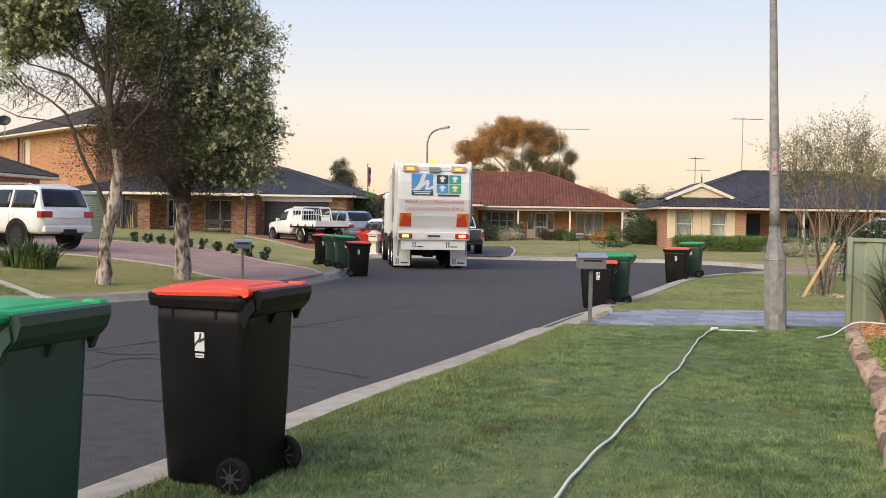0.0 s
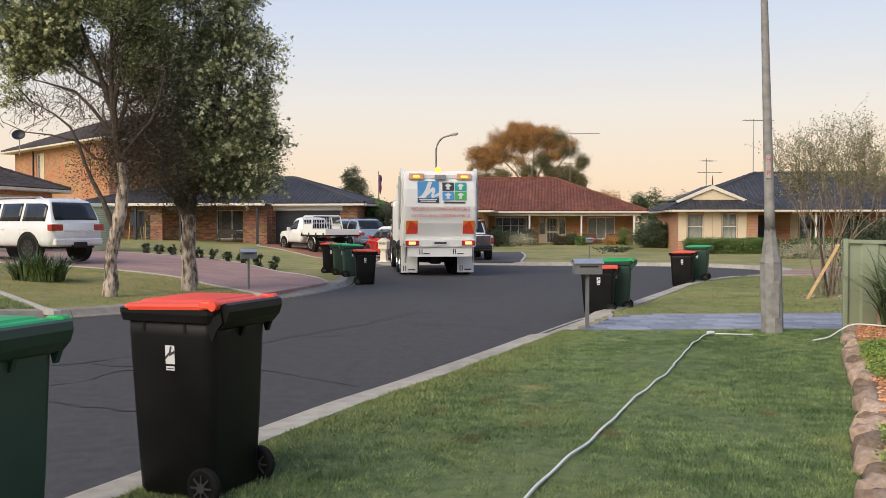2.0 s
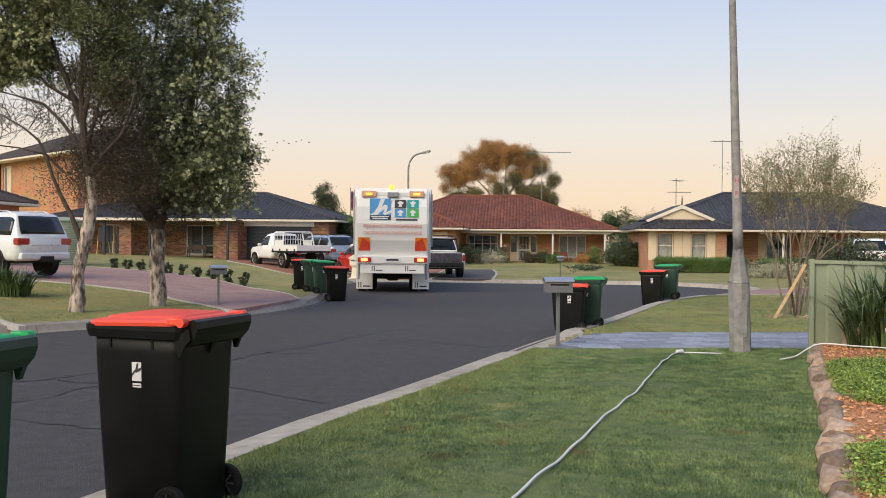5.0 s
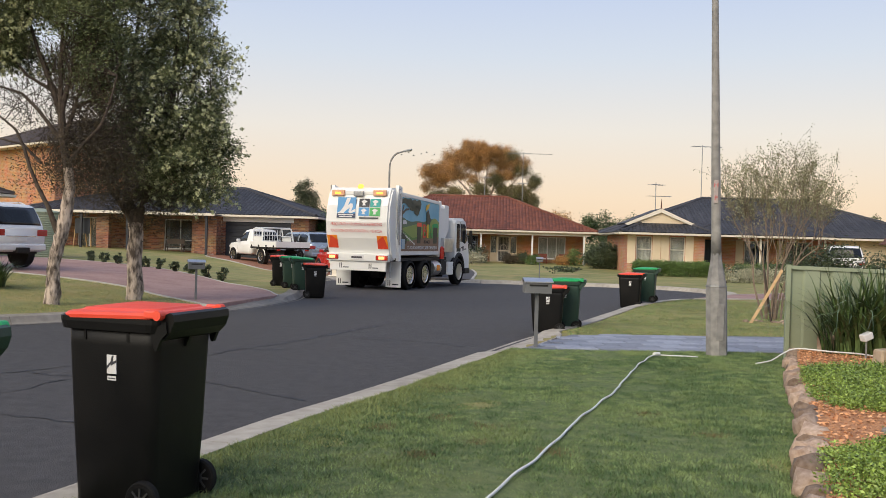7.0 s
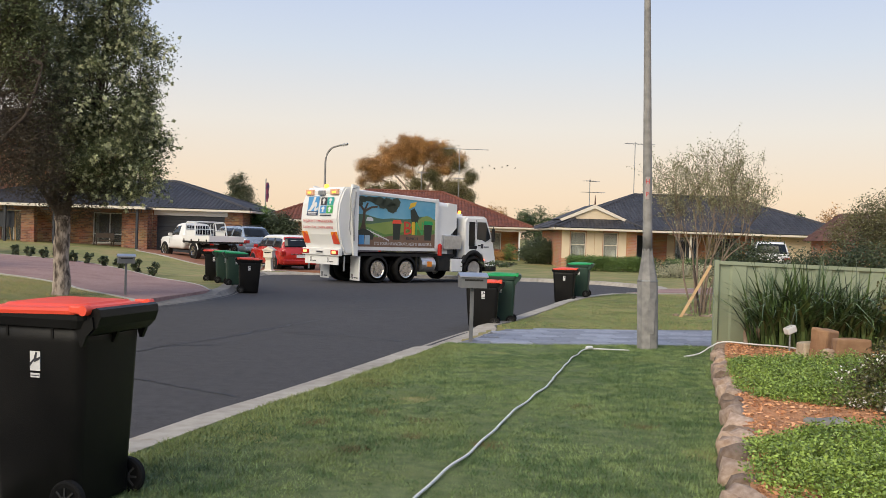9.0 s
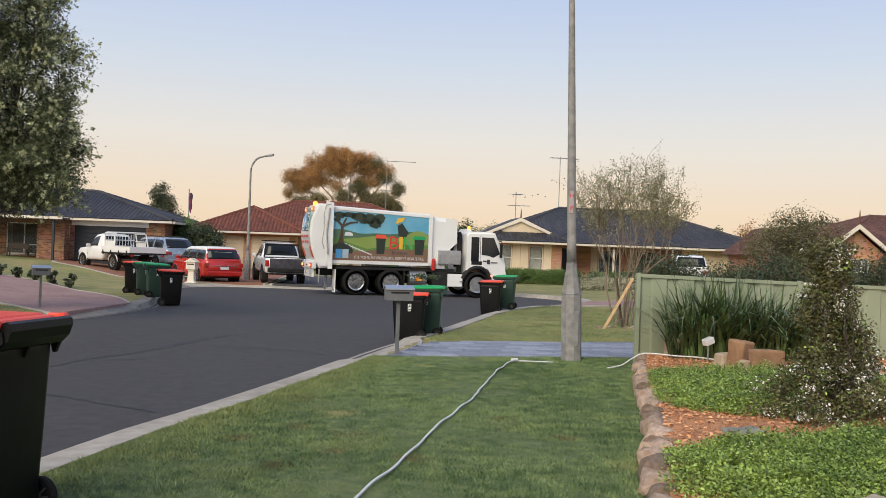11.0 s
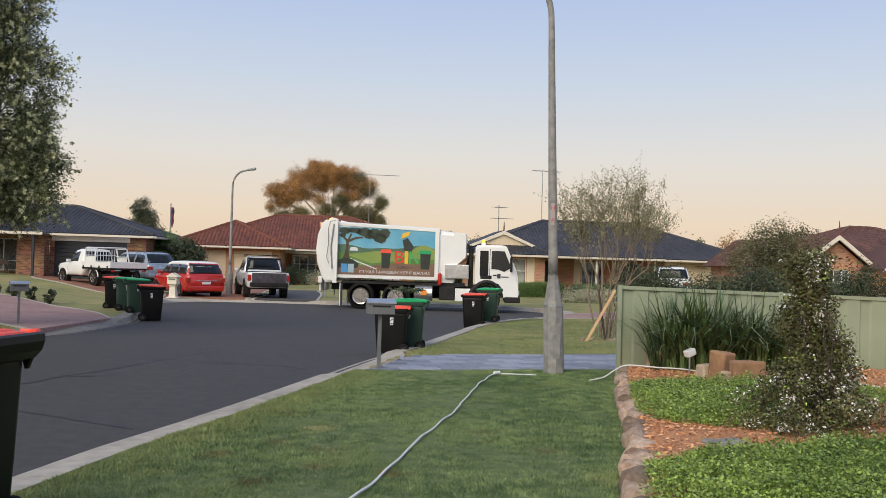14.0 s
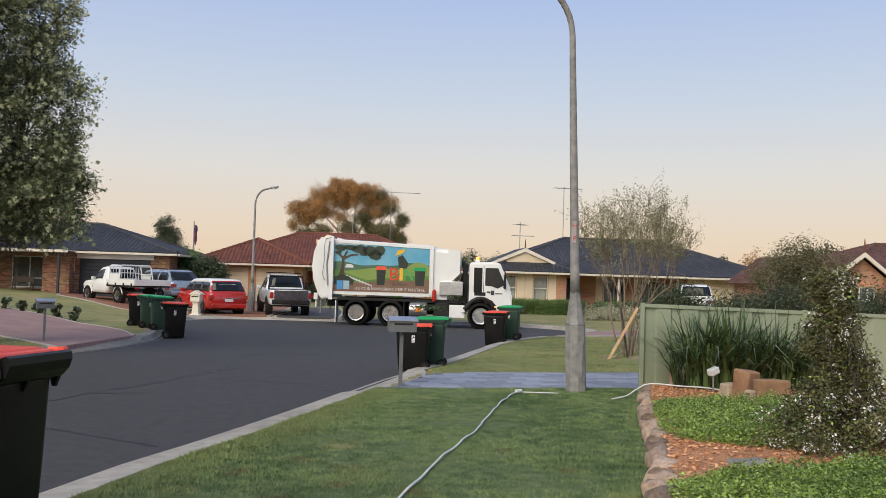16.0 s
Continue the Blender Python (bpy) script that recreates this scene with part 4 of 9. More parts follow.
def hip_roof(parent, x0, x1, y0, y1, z, pitch, material, name="roof", gutter=True, gable=()):
    """A tiled hip roof over a rectangle of eaves; gable may hold 'front': the front end is upright."""
    t = math.tan(radians(pitch))
    wx, wy = x1 - x0, y1 - y0
    bm = bmesh.new()
    r = min(wx, wy) / 2
    hgt = r * t
    ln = r / math.cos(radians(pitch))
    if wx >= wy:
        A, B = Vector((x0 + r, (y0 + y1) / 2, z + hgt)), Vector((x1 - r, (y0 + y1) / 2, z + hgt))
        tiled_slope(bm, (x0, y0, z), (x1, y0, z), (0, 1, t), ln, r, wx - r)
        tiled_slope(bm, (x1, y1, z), (x0, y1, z), (0, -1, t), ln, r, wx - r)
        tiled_slope(bm, (x1, y0, z), (x1, y1, z), (-1, 0, t), ln, r, r)
        tiled_slope(bm, (x0, y1, z), (x0, y0, z), (1, 0, t), ln, r, r)
        hips = (((x0, y0, z), A), ((x0, y1, z), A), ((x1, y0, z), B), ((x1, y1, z), B), (A, B))
    else:
        A, B = Vector(((x0 + x1) / 2, y0 + r, z + hgt)), Vector(((x0 + x1) / 2, y1 - r, z + hgt))
        if "front" in gable:
            A = Vector(((x0 + x1) / 2, y0, z + hgt))
        sf = 0.001 if "front" in gable else r
        tiled_slope(bm, (x1, y0, z), (x1, y1, z), (-1, 0, t), ln, sf, wy - r)
        tiled_slope(bm, (x0, y1, z), (x0, y0, z), (1, 0, t), ln, r, wy - sf)
        if "front" not in gable:
            tiled_slope(bm, (x0, y0, z), (x1, y0, z), (0, 1, t), ln, r, r)
        tiled_slope(bm, (x1, y1, z), (x0, y1, z), (0, -1, t), ln, r, r)
        hips = (((x1, y1, z), B), ((x0, y1, z), B), (A, B)) + (() if "front" in gable else (((x0, y0, z), A), ((x1, y0, z), A)))
    ob = mesh_keep(name, bm, material, parent)
    for p, q in hips:
        p, q = Vector(p), Vector(q)
        if (q - p).length < 0.3:
            continue
        bm = bmesh.new()
        d = (q - p).normalized()
        n = max(1, int((q - p).length / 0.4))
        pts, rad = [], []
        for i in range(n):
            u, v = p.lerp(q, i / n), p.lerp(q, (i + 1) / n)
            pts += [u + Vector((0, 0, 0.02)), v + Vector((0, 0, 0.02)) - d * 0.02]
            rad += [0.118, 0.098]
        bm_tube(bm, pts, rad, 8)
        part("ridge_capping", bm, material, ob)
    # closed underside, fascia and gutter
    bm = bmesh.new()
    bm_box(bm, (x0 + 0.03, y0 + 0.03, z - 0.14), (x1 - 0.03, y1 - 0.03, z - 0.10))
    part("soffit", bm, trim_m, ob, "pale eave lining")
    if gutter:
        edges = [((x0, y1), (x0, y0)), ((x1, y0), (x1, y1)), ((x1, y1), (x0, y1))]
        if "front" not in gable:
            edges.append(((x0, y0), (x1, y0)))
        for (ax, ay), (bx, by) in edges:
            bm = bmesh.new()
            d = Vector((bx - ax, by - ay, 0)).normalized()
            o = Vector((d.y, -d.x, 0))
            rings = []
            for px, py in ((ax, ay), (bx, by)):
                c = Vector((px, py, z))
                rings.append([c + o * 0.02 + Vector((0, 0, -0.15)), c + o * 0.11 + Vector((0, 0, -0.13)), c + o * 0.12 + Vector((0, 0, -0.02)), c + o * 0.02 + Vector((0, 0, -0.02))])
            bm_loft(bm, rings)
            part("gutter", bm, trim_m, ob, "pale painted gutter")
    return ob


def mesh_keep(name, bm, material, parent):
    me = bpy.data.meshes.new(name)
    bm.to_mesh(me)
    bm.free()
    me.materials.append(material)
    ob = new(name, me)
    ob.parent = parent
    return ob


def wall(parent, p, q, z0, z1, openings, material, thick=0.23, name="wall"):
    """An upright wall from p to q (plan), with openings (s0, s1, z0, z1) through it; its outer face is to the right of p->q."""
    p, q = Vector((*p, 0)), Vector((*q, 0))
    L = (q - p).length
    ang = math.atan2(q.y - p.y, q.x - p.x)
    xs = sorted({0.003, L - 0.003, *[v for o in openings for v in o[:2]]})
    zs = sorted({z0, z1, *[v for o in openings for v in o[2:]]})
    bm = bmesh.new()
    for a, b in zip(xs, xs[1:]):
        for c, d in zip(zs, zs[1:]):
            if any(o[0] <= (a + b) / 2 <= o[1] and o[2] <= (c + d) / 2 <= o[3] for o in openings):
                continue
            bm_box(bm, (a, 0, c), (b, thick, d))
    bmesh.ops.remove_doubles(bm, verts=bm.verts, dist=1e-5)
    ob = part(name, bm, material, parent)
    ob.matrix_basis = Matrix.Translation(p) @ Matrix.Rotation(ang, 4, "Z")
    return ob


def window(wall_ob, s0, s1, z0, z1, bars=1, rails=(), frame_mat=None, glass=None, curtain=0.0, sill=True):
    """A framed window set in an opening of a wall."""
    frame_mat, glass = frame_mat or white_paint_m, glass or pane_glass_m
    bm = bmesh.new()
    f = 0.055
    for lo, hi in (((s0, z0), (s0 + f, z1)), ((s1 - f, z0), (s1, z1)), ((s0, z0), (s1, z0 + f)), ((s0, z1 - f), (s1, z1))):
        bm_box(bm, (lo[0], 0.07, lo[1]), (hi[0], 0.13, hi[1]))
    w = part("window", bm, frame_mat, wall_ob)
    for k in range(1, bars + 1):
        x = s0 + (s1 - s0) * k / (bars + 1)
        part("mullion", new_box((x - 0.025, 0.075, z0), (x + 0.025, 0.125, z1)), frame_mat, wall_ob)
    for r in rails:
        z = z0 + (z1 - z0) * r
        part("glazing_bar", new_box((s0, 0.078, z - 0.02), (s1, 0.122, z + 0.02)), frame_mat, wall_ob)
    for k in range(bars + 1):
        a, b = s0 + (s1 - s0) * k / (bars + 1), s0 + (s1 - s0) * (k + 1) / (bars + 1)
        part("pane", new_box((a + 0.03, 0.098, z0 + 0.04), (b - 0.03, 0.104, z1 - 0.04)), glass, wall_ob).visible_shadow = False
    if curtain:
        bm = bmesh.new()
        n = 24
        for lo, hi in ((s0 + 0.05, s0 + 0.05 + (s1 - s0) * curtain / 2), (s1 - 0.05 - (s1 - s0) * curtain / 2, s1 - 0.05)):
            vs = [[bm.verts.new((lo + (hi - lo) * k / n, 0.30 + 0.03 * math.sin(k * 1.7), z)) for k in range(n + 1)] for z in (z0 - 0.05, z1 + 0.02)]
            for k in range(n):
                bm.faces.new((vs[0][k], vs[0][k + 1], vs[1][k + 1], vs[1][k]))
        part("curtain", bm, curtain_m, wall_ob, "pale drawn curtains")
    if sill:
        part("sill", new_box((s0 - 0.03, -0.03, z0 - 0.07), (s1 + 0.03, 0.1, z0 - 0.002), bevel=0.006), edge_stone_m, wall_ob)
    return w


def roller_door(wall_ob, s0, s1, z0, z1, material, ribs=8):
    bm = bmesh.new()
    h = (z1 - z0) / ribs
    out = []
    for k in range(ribs):
        out += [(0.105, z0 + k * h), (0.09, z0 + k * h + 0.012), (0.09, z0 + (k + 1) * h - 0.012)]
    out += [(0.105, z1), (0.13, z1), (0.13, z0)]
    bm_prism(bm, out, s0, s1, "x")
    return part("garage_door", bm, material, wall_ob)


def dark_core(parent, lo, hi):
    """Charcoal sheets behind the openings, standing in for the darkness of unlit rooms."""
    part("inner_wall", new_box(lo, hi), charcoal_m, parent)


def antenna(m, h, arms, label):
    a = thing("tv_antenna", m, label, "antenna", "roof antennas")
    bm = bmesh.new()
    bm_tube(bm, [(0, 0, -0.3), (0, 0, h)], 0.028, 6)
    part("mast", bm, grey_metal_m, a)
    for z, l, ang, n in arms:
        e = pose(0, 0, z, 0, 0, ang)
        bm = bmesh.new()
        bm_tube(bm, [(-l * 0.35, 0, 0), (l * 0.65, 0, 0)], 0.022, 6)
        for k in range(n):
            x = -l * 0.33 + l * 0.96 * k / max(1, n - 1)
            w = 0.42 - 0.02 * k
            bm_tube(bm, [(x, -w, 0), (x, w, 0)], 0.012, 5)
        bmesh.ops.transform(bm, matrix=e, verts=bm.verts)
        part("aerial", bm, grey_metal_m, a)


# red-roofed house at the head of the court
def house_red():
    g = -0.12
    h = thing("brick_house", pose(0, 0, 0), "single-storey orange brick house with a red tiled hip roof", "house", "houses round the court")
    w = wall(h, (-4.2, 64.2), (6.3, 64.2), g - 0.3, 2.15, [(0.75, 3.0, 0.62, 1.85), (3.85, 4.35, g + 0.1, 1.85), (4.35, 5.25, g + 0.05, 1.85), (5.25, 5.75, g + 0.1, 1.85), (7.25, 9.15, 0.3, 1.85)], orange_brick_m)
    window(w, 0.75, 3.0, 0.62, 1.85, 3, (0.5,), curtain=0.15)
    window(w, 7.25, 9.15, 0.3, 1.85, 2, (), curtain=0.95)
    for a, b in ((3.85, 4.35), (5.25, 5.75)):
        window(w, a, b, 0.6, 1.85, 0, (), cream_m, pane_glass_m, sill=False)
        part("cream_panel", new_box((a, 0.05, g + 0.1), (b, 0.12, 0.6), bevel=0.01), cream_m, w, "cream painted panel below the sidelight")
    bm = bmesh.new()
    for lo, hi in (((4.35, g + 0.05), (4.45, 1.85)), ((5.15, g + 0.05), (5.25, 1.85)), ((4.35, 1.75), (5.25, 1.85)), ((4.35, g + 0.05), (5.25, g + 0.2)), ((4.35, 0.75), (5.25, 0.85))):
        bm_box(bm, (lo[0], 0.04, lo[1]), (hi[0], 0.09, hi[1]))
    for k in range(7):
        x = 4.5 + k * 0.1
        bm_box(bm, (x - 0.008, 0.05, g + 0.1), (x + 0.008, 0.07, 1.8))
    bm_tube(bm, [(4.8 + 0.22 * math.cos(t), 0.055, 1.0 + 0.22 * math.sin(t)) for t in np.linspace(0, 6.28, 17)], 0.018, 6)
    door = part("front_door", bm, trim_m, w, "cream screen door with a scrolled grille")
    part("screen", new_box((4.44, 0.08, g + 0.1), (5.16, 0.1, 1.8)), screen_m, door)
    wall(h, (6.3, 64.2), (6.3, 74), g - 0.3, 2.15, [], orange_brick_m)
    wall(h, (-4.2, 60), (-4.2, 64.2), g - 0.3, 2.15, [], orange_brick_m)
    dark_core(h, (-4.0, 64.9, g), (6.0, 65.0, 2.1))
    wg = wall(h, (-10.0, 57.2), (-3.75, 57.2), g - 0.3, 2.15, [(0.45, 2.95, g, 1.98), (3.4, 5.75, g, 1.98)], orange_brick_m)
    roller_door(wg, 0.45, 2.95, g, 1.98, cream_m)
    roller_door(wg, 3.4, 5.75, g, 1.98, cream_m)
    wall(h, (-3.75, 57.2), (-3.75, 64.2), g - 0.3, 2.15, [], orange_brick_m)
    wall(h, (-10.0, 66), (-10.0, 57.2), g - 0.3, 2.15, [], orange_brick_m)
    hip_roof(h, -11.0, 6.9, 61.9, 74.3, 2.25, 22, red_tile_m)
    hip_roof(h, -10.55, -3.2, 56.5, 70.0, 2.25, 24, red_tile_m)
    part("lintel", new_box((-4.2, 62.1, 1.93), (6.5, 62.24, 2.12)), trim_m, h)
    for x in (-0.95, 2.55, 6.05):
        bm = bmesh.new()
        bm_box(bm, (x - 0.055, 62.11, g - 0.1), (x + 0.055, 62.22, 1.95), bevel=0.01)
        bm_box(bm, (x - 0.09, 62.08, g - 0.1), (x + 0.09, 62.25, g + 0.15), bevel=0.01)
        part("verandah_post", bm, white_paint_m, h)
    part("verandah_floor", new_box((-4.1, 61.9, g - 0.3), (6.6, 64.2, g)), edge_stone_m, h)
    antenna(pose(1.9, 67.5, 4.6), 3.5, ((3.4, 3.3, 2, 5), (1.2, 0.6, 80, 3)), "thin roof antenna with one long arm")
    antenna(pose(-0.9, 68.1, 4.7), 1.6, ((1.5, 0.8, 20, 3),), "short thin roof antenna")


house_red()


def gablet(parent, cx, y, z, half, h, depth, tile):
    """A small upright gable with its own pitched roof and finial."""
    bm = bmesh.new()
    bm_prism(bm, [(cx - half, z), (cx + half, z), (cx, z + h)], y, y + 0.1)
    gb = part("gable", bm, cream_m, parent)
    for s in (-1, 1):
        bm = bmesh.new()
        bm_prism(bm, [(cx, z + h + 0.16), (cx, z + h - 0.06), (cx + s * (half + 0.15), z - 0.16), (cx + s * (half + 0.3), z - 0.06)], y - 0.14, y + 0.02)
        part("barge_board", bm, trim_m, gb)
        bm = bmesh.new()
        bm_prism(bm, [(cx, z + h + 0.19), (cx, z + h + 0.10), (cx + s * (half + 0.2), z - 0.1), (cx + s * (half + 0.32), z - 0.02)], y + 0.02, y + depth)
        part("gable_roof", bm, tile, gb)
    bm = bmesh.new()
    bm_tube(bm, [(cx, y - 0.08, z + h + 0.1), (cx, y - 0.08, z + h + 0.45), (cx, y - 0.08, z + h + 0.7)], [0.045, 0.035, 0.01], 8)
    part("finial", bm, dark_brown_tile_m, gb)


def house_slate():
    g = -0.12
    h = thing("brick_house", pose(0, 0, 0), "salmon brick house with slate-grey tiles and a small gable", "house", "houses round the court")
    w = wall(h, (7.6, 52.4), (11.95, 52.4), g - 0.3, 2.1, [(0.5, 1.4, 0.5, 1.98), (2.4, 3.25, 0.5, 1.98)], salmon_brick_m)
    for a, b in ((0.5, 1.4), (2.4, 3.25)):
        window(w, a, b, 0.5, 1.98, 0, (0.5,), trim_m, pane_glass_m, 0.96)
        for s in (a - 0.5, b + 0.02):
            part("shutter", new_box((s, -0.03, 0.42), (s + 0.46, 0.0, 2.05), bevel=0.01), cream_m, w, "cream painted panel beside the window")
    wall(h, (11.95, 52.4), (11.95, 55.4), g - 0.3, 2.1, [], salmon_brick_m)
    wall(h, (7.6, 62), (7.6, 52.4), g - 0.3, 2.1, [], salmon_brick_m)
    w2 = wall(h, (11.95, 55.4), (20.0, 55.4), g - 0.3, 2.1, [(0.5, 1.5, g, 1.9), (3.0, 4.4, 0.4, 1.9), (5.4, 6.8, 0.4, 1.9)], salmon_brick_m)
    part("front_door", new_box((0.5, 0.1, g), (1.5, 0.15, 1.9)), charcoal_m, w2)
    for a, b in ((3.0, 4.4), (5.4, 6.8)):
        window(w2, a, b, 0.4, 1.9, 1, (), trim_m, pane_glass_m)
        part("shutter", new_box((a - 0.5, -0.03, 0.32), (a - 0.06, 0.0, 1.95), bevel=0.01), cream_m, w2)
    wg = wall(h, (20.0, 54.6), (25.4, 54.6), g - 0.3, 2.1, [(0.3, 5.0, g, 1.95)], cream_m)
    roller_door(wg, 0.3, 5.0, g, 1.95, cream_m)
    wall(h, (25.4, 54.6), (25.4, 65), g - 0.3, 2.1, [], salmon_brick_m)
    wall(h, (20.0, 55.4), (20.0, 54.6), g - 0.3, 2.1, [], salmon_brick_m)
    hip_roof(h, 7.15, 26.0, 53.9, 66.4, 2.2, 21, dark_tile_m)
    hip_roof(h, 7.15, 12.5, 51.8, 60.0, 2.2, 22, dark_tile_m)
    hip_roof(h, 11.0, 19.2, 52.6, 62.0, 2.2, 19, dark_tile_m)
    gablet(h, 9.55, 53.0, 2.75, 1.75, 0.68, 3.6, dark_tile_m)
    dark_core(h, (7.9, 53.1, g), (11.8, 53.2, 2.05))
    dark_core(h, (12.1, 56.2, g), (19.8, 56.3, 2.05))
    # added charcoal strip that draws the shade in the porch recess
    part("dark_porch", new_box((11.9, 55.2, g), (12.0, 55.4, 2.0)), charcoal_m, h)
    for x in (15.2, 18.8):
        part("porch_post", new_box((x - 0.05, 52.85, g), (x + 0.05, 52.95, 2.1)), trim_m, h)
    antenna(pose(13.36, 60.2, 4.3), 3.8, ((3.7, 2.0, 8, 7),), "tall roof antenna with a comb of short rods")
    antenna(pose(10.45, 60.3, 3.1), 2.5, ((2.35, 0.9, 35, 4), (1.6, 1.5, 5, 4)), "roof antenna with two crossed aerials")


house_slate()


def house_mottled():
    """Low brick house with a charcoal double garage door."""
    g = 0.12
    h = thing("brick_house", pose(0, 0, 0), "mottled brown brick house with a charcoal garage door", "house", "houses round the court")
    w = wall(h, (-15.4, 50.4), (-10.4, 50.4), g - 0.4, 2.45, [(0.25, 4.0, g - 0.05, 2.15)], mixed_brick_m)
    roller_door(w, 0.25, 4.0, g - 0.05, 2.15, charcoal_m, 10)
    part("lintel", new_box((0.1, -0.02, 2.15), (4.15, 0.1, 2.45)), white_paint_m, w)
    wall(h, (-10.4, 50.4), (-10.4, 60), g - 0.4, 2.45, [], mixed_brick_m)
    wp = wall(h, (-16.8, 49.6), (-15.4, 49.6), g - 0.4, 2.4, [], mixed_brick_m)
    wall(h, (-15.4, 49.6), (-15.4, 50.4), g - 0.4, 2.4, [], mixed_brick_m)
    w2 = wall(h, (-26, 51.0), (-16.8, 51.0), g - 0.4, 2.45, [(7.1, 8.95, 0.5, 2.2), (2.0, 3.3, g, 2.2), (4.9, 5.6, 0.6, 2.2)], mixed_brick_m)
    window(w2, 7.1, 8.95, 0.5, 2.2, 1, (0.3,), white_paint_m, pane_glass_m, 0.2)
    window(w2, 2.0, 3.3, g, 2.2, 1, (), white_paint_m, pane_glass_m, sill=False)
    window(w2, 4.9, 5.6, 0.6, 2.2, 1, (), white_paint_m, pane_glass_m)
    wall(h, (-16.8, 51.0), (-16.8, 49.6), g - 0.4, 2.4, [], mixed_brick_m)
    dark_core(h, (-25.8, 51.7, g), (-16.9, 51.8, 2.4))
    hip_roof(h, -27.0, -9.9, 49.9, 61.0, 2.55, 17, dark_tile_m)
    part("verandah_roof", new_box((-27.0, 48.3, 2.42), (-15.2, 50.2, 2.5)), dark_tile_m, h)
    part("verandah_gutter", new_box((-27.0, 48.2, 2.40), (-15.1, 48.32, 2.54)), trim_m, h)
    for x in (-25.2, -22.6, -20.0, -15.6):
        bm = bmesh.new()
        bm_box(bm, (x - 0.06, 48.4, g - 0.2), (x + 0.06, 48.52, 2.42), bevel=0.01)
        part("verandah_post", bm, charcoal_m, h)
        bm = bmesh.new()
        for k in range(6):
            bm_box(bm, (x - 0.5 + k * 0.18, 48.42, 2.22), (x - 0.47 + k * 0.18, 48.46, 2.4))
        bm_box(bm, (x - 0.55, 48.42, 2.2), (x + 0.55, 48.46, 2.23))
        part("fretwork", bm, charcoal_m, h)
    part("brick_pier", new_box((-21.95, 48.9, g - 0.3), (-21.25, 49.3, 2.4)), mixed_brick_m, h)


house_mottled()


def house_tall():
    """Two-storey brick house seen at an angle, with a low garage wing in front."""
    h = thing("two_storey_house", pose(-26.55, 53.2, 0.52, 0, 0, -39), "two-storey orange brick house with a dark tiled roof", "house", "houses round the court")
    w = wall(h, (-16, 0), (0, 0), -0.5, 6.0, [(4.2, 5.0, 4.0, 5.75)], orange_brick_m)
    window(w, 4.2, 5.0, 4.0, 5.75, 0, (), white_paint_m, pane_glass_m, 0.3)
    part("shutter", new_box((5.02, -0.05, 3.95), (5.75, 0.0, 5.8), bevel=0.01), cream_m, w, "cream painted panel beside the window")
    bm = bmesh.new()
    bm_tube(bm, [(3.75, -0.06, -0.4), (3.75, -0.06, 6.0)], 0.06, 8)
    part("downpipe", bm, charcoal_m, w)
    wall(h, (0, 0), (0, 9), -0.5, 6.0, [(3, 4.2, 3.9, 5.4)], orange_brick_m)
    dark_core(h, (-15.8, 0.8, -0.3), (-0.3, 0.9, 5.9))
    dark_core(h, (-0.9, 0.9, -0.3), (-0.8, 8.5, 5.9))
    hip_roof(h, -16.7, 0.7, -0.7, 10.5, 6.15, 22, brown_tile_m)
    h2 = thing("garage_wing", pose(0, 0, 0), "low garage wing with a brown tiled hip roof", "garage")
    wall(h2, (-31, 32.6), (-21.25, 32.6), 0.0, 2.75, [], orange_brick_m)
    ws = wall(h2, (-21.25, 32.6), (-21.25, 37.6), 0.0, 2.75, [(0.5, 3.6, 0.1, 2.6)], orange_brick_m)
    part("garage_door", new_box((0.5, 0.08, 0.1), (3.6, 0.14, 2.6)), cream_m, ws)
    hip_roof(h2, -31.6, -20.75, 32.0, 38.2, 2.9, 22, brown_tile_m)
    d = thing("satellite_dish", pose(-35.74, 58.6, 6.6), "round grey satellite dish on the roof edge", "satellite dish")
    bm = bmesh.new()
    rings = []
    for k in range(5):
        r = 0.08 + 0.09 * k
        rings.append([Vector((r * math.cos(a), -0.25 * (r / 0.45) ** 2, r * math.sin(a) * 0.95)) for a in np.linspace(0, 2 * math.pi, 25)[:-1]])
    bm_loft(bm, rings + [[v * 0.98 + Vector((0, 0.01, 0)) for v in ring] for ring in reversed(rings)])
    bmesh.ops.transform(bm, matrix=pose(0, 0, 0.75, -30, 0, 20), verts=bm.verts)
    part("dish", bm, charcoal_m, d)
    bm = bmesh.new()
    bm_tube(bm, [(0, 0, -0.5), (0, 0.05, 0.72)], 0.03, 8)
    part("arm", bm, grey_metal_m, d)


house_tall()


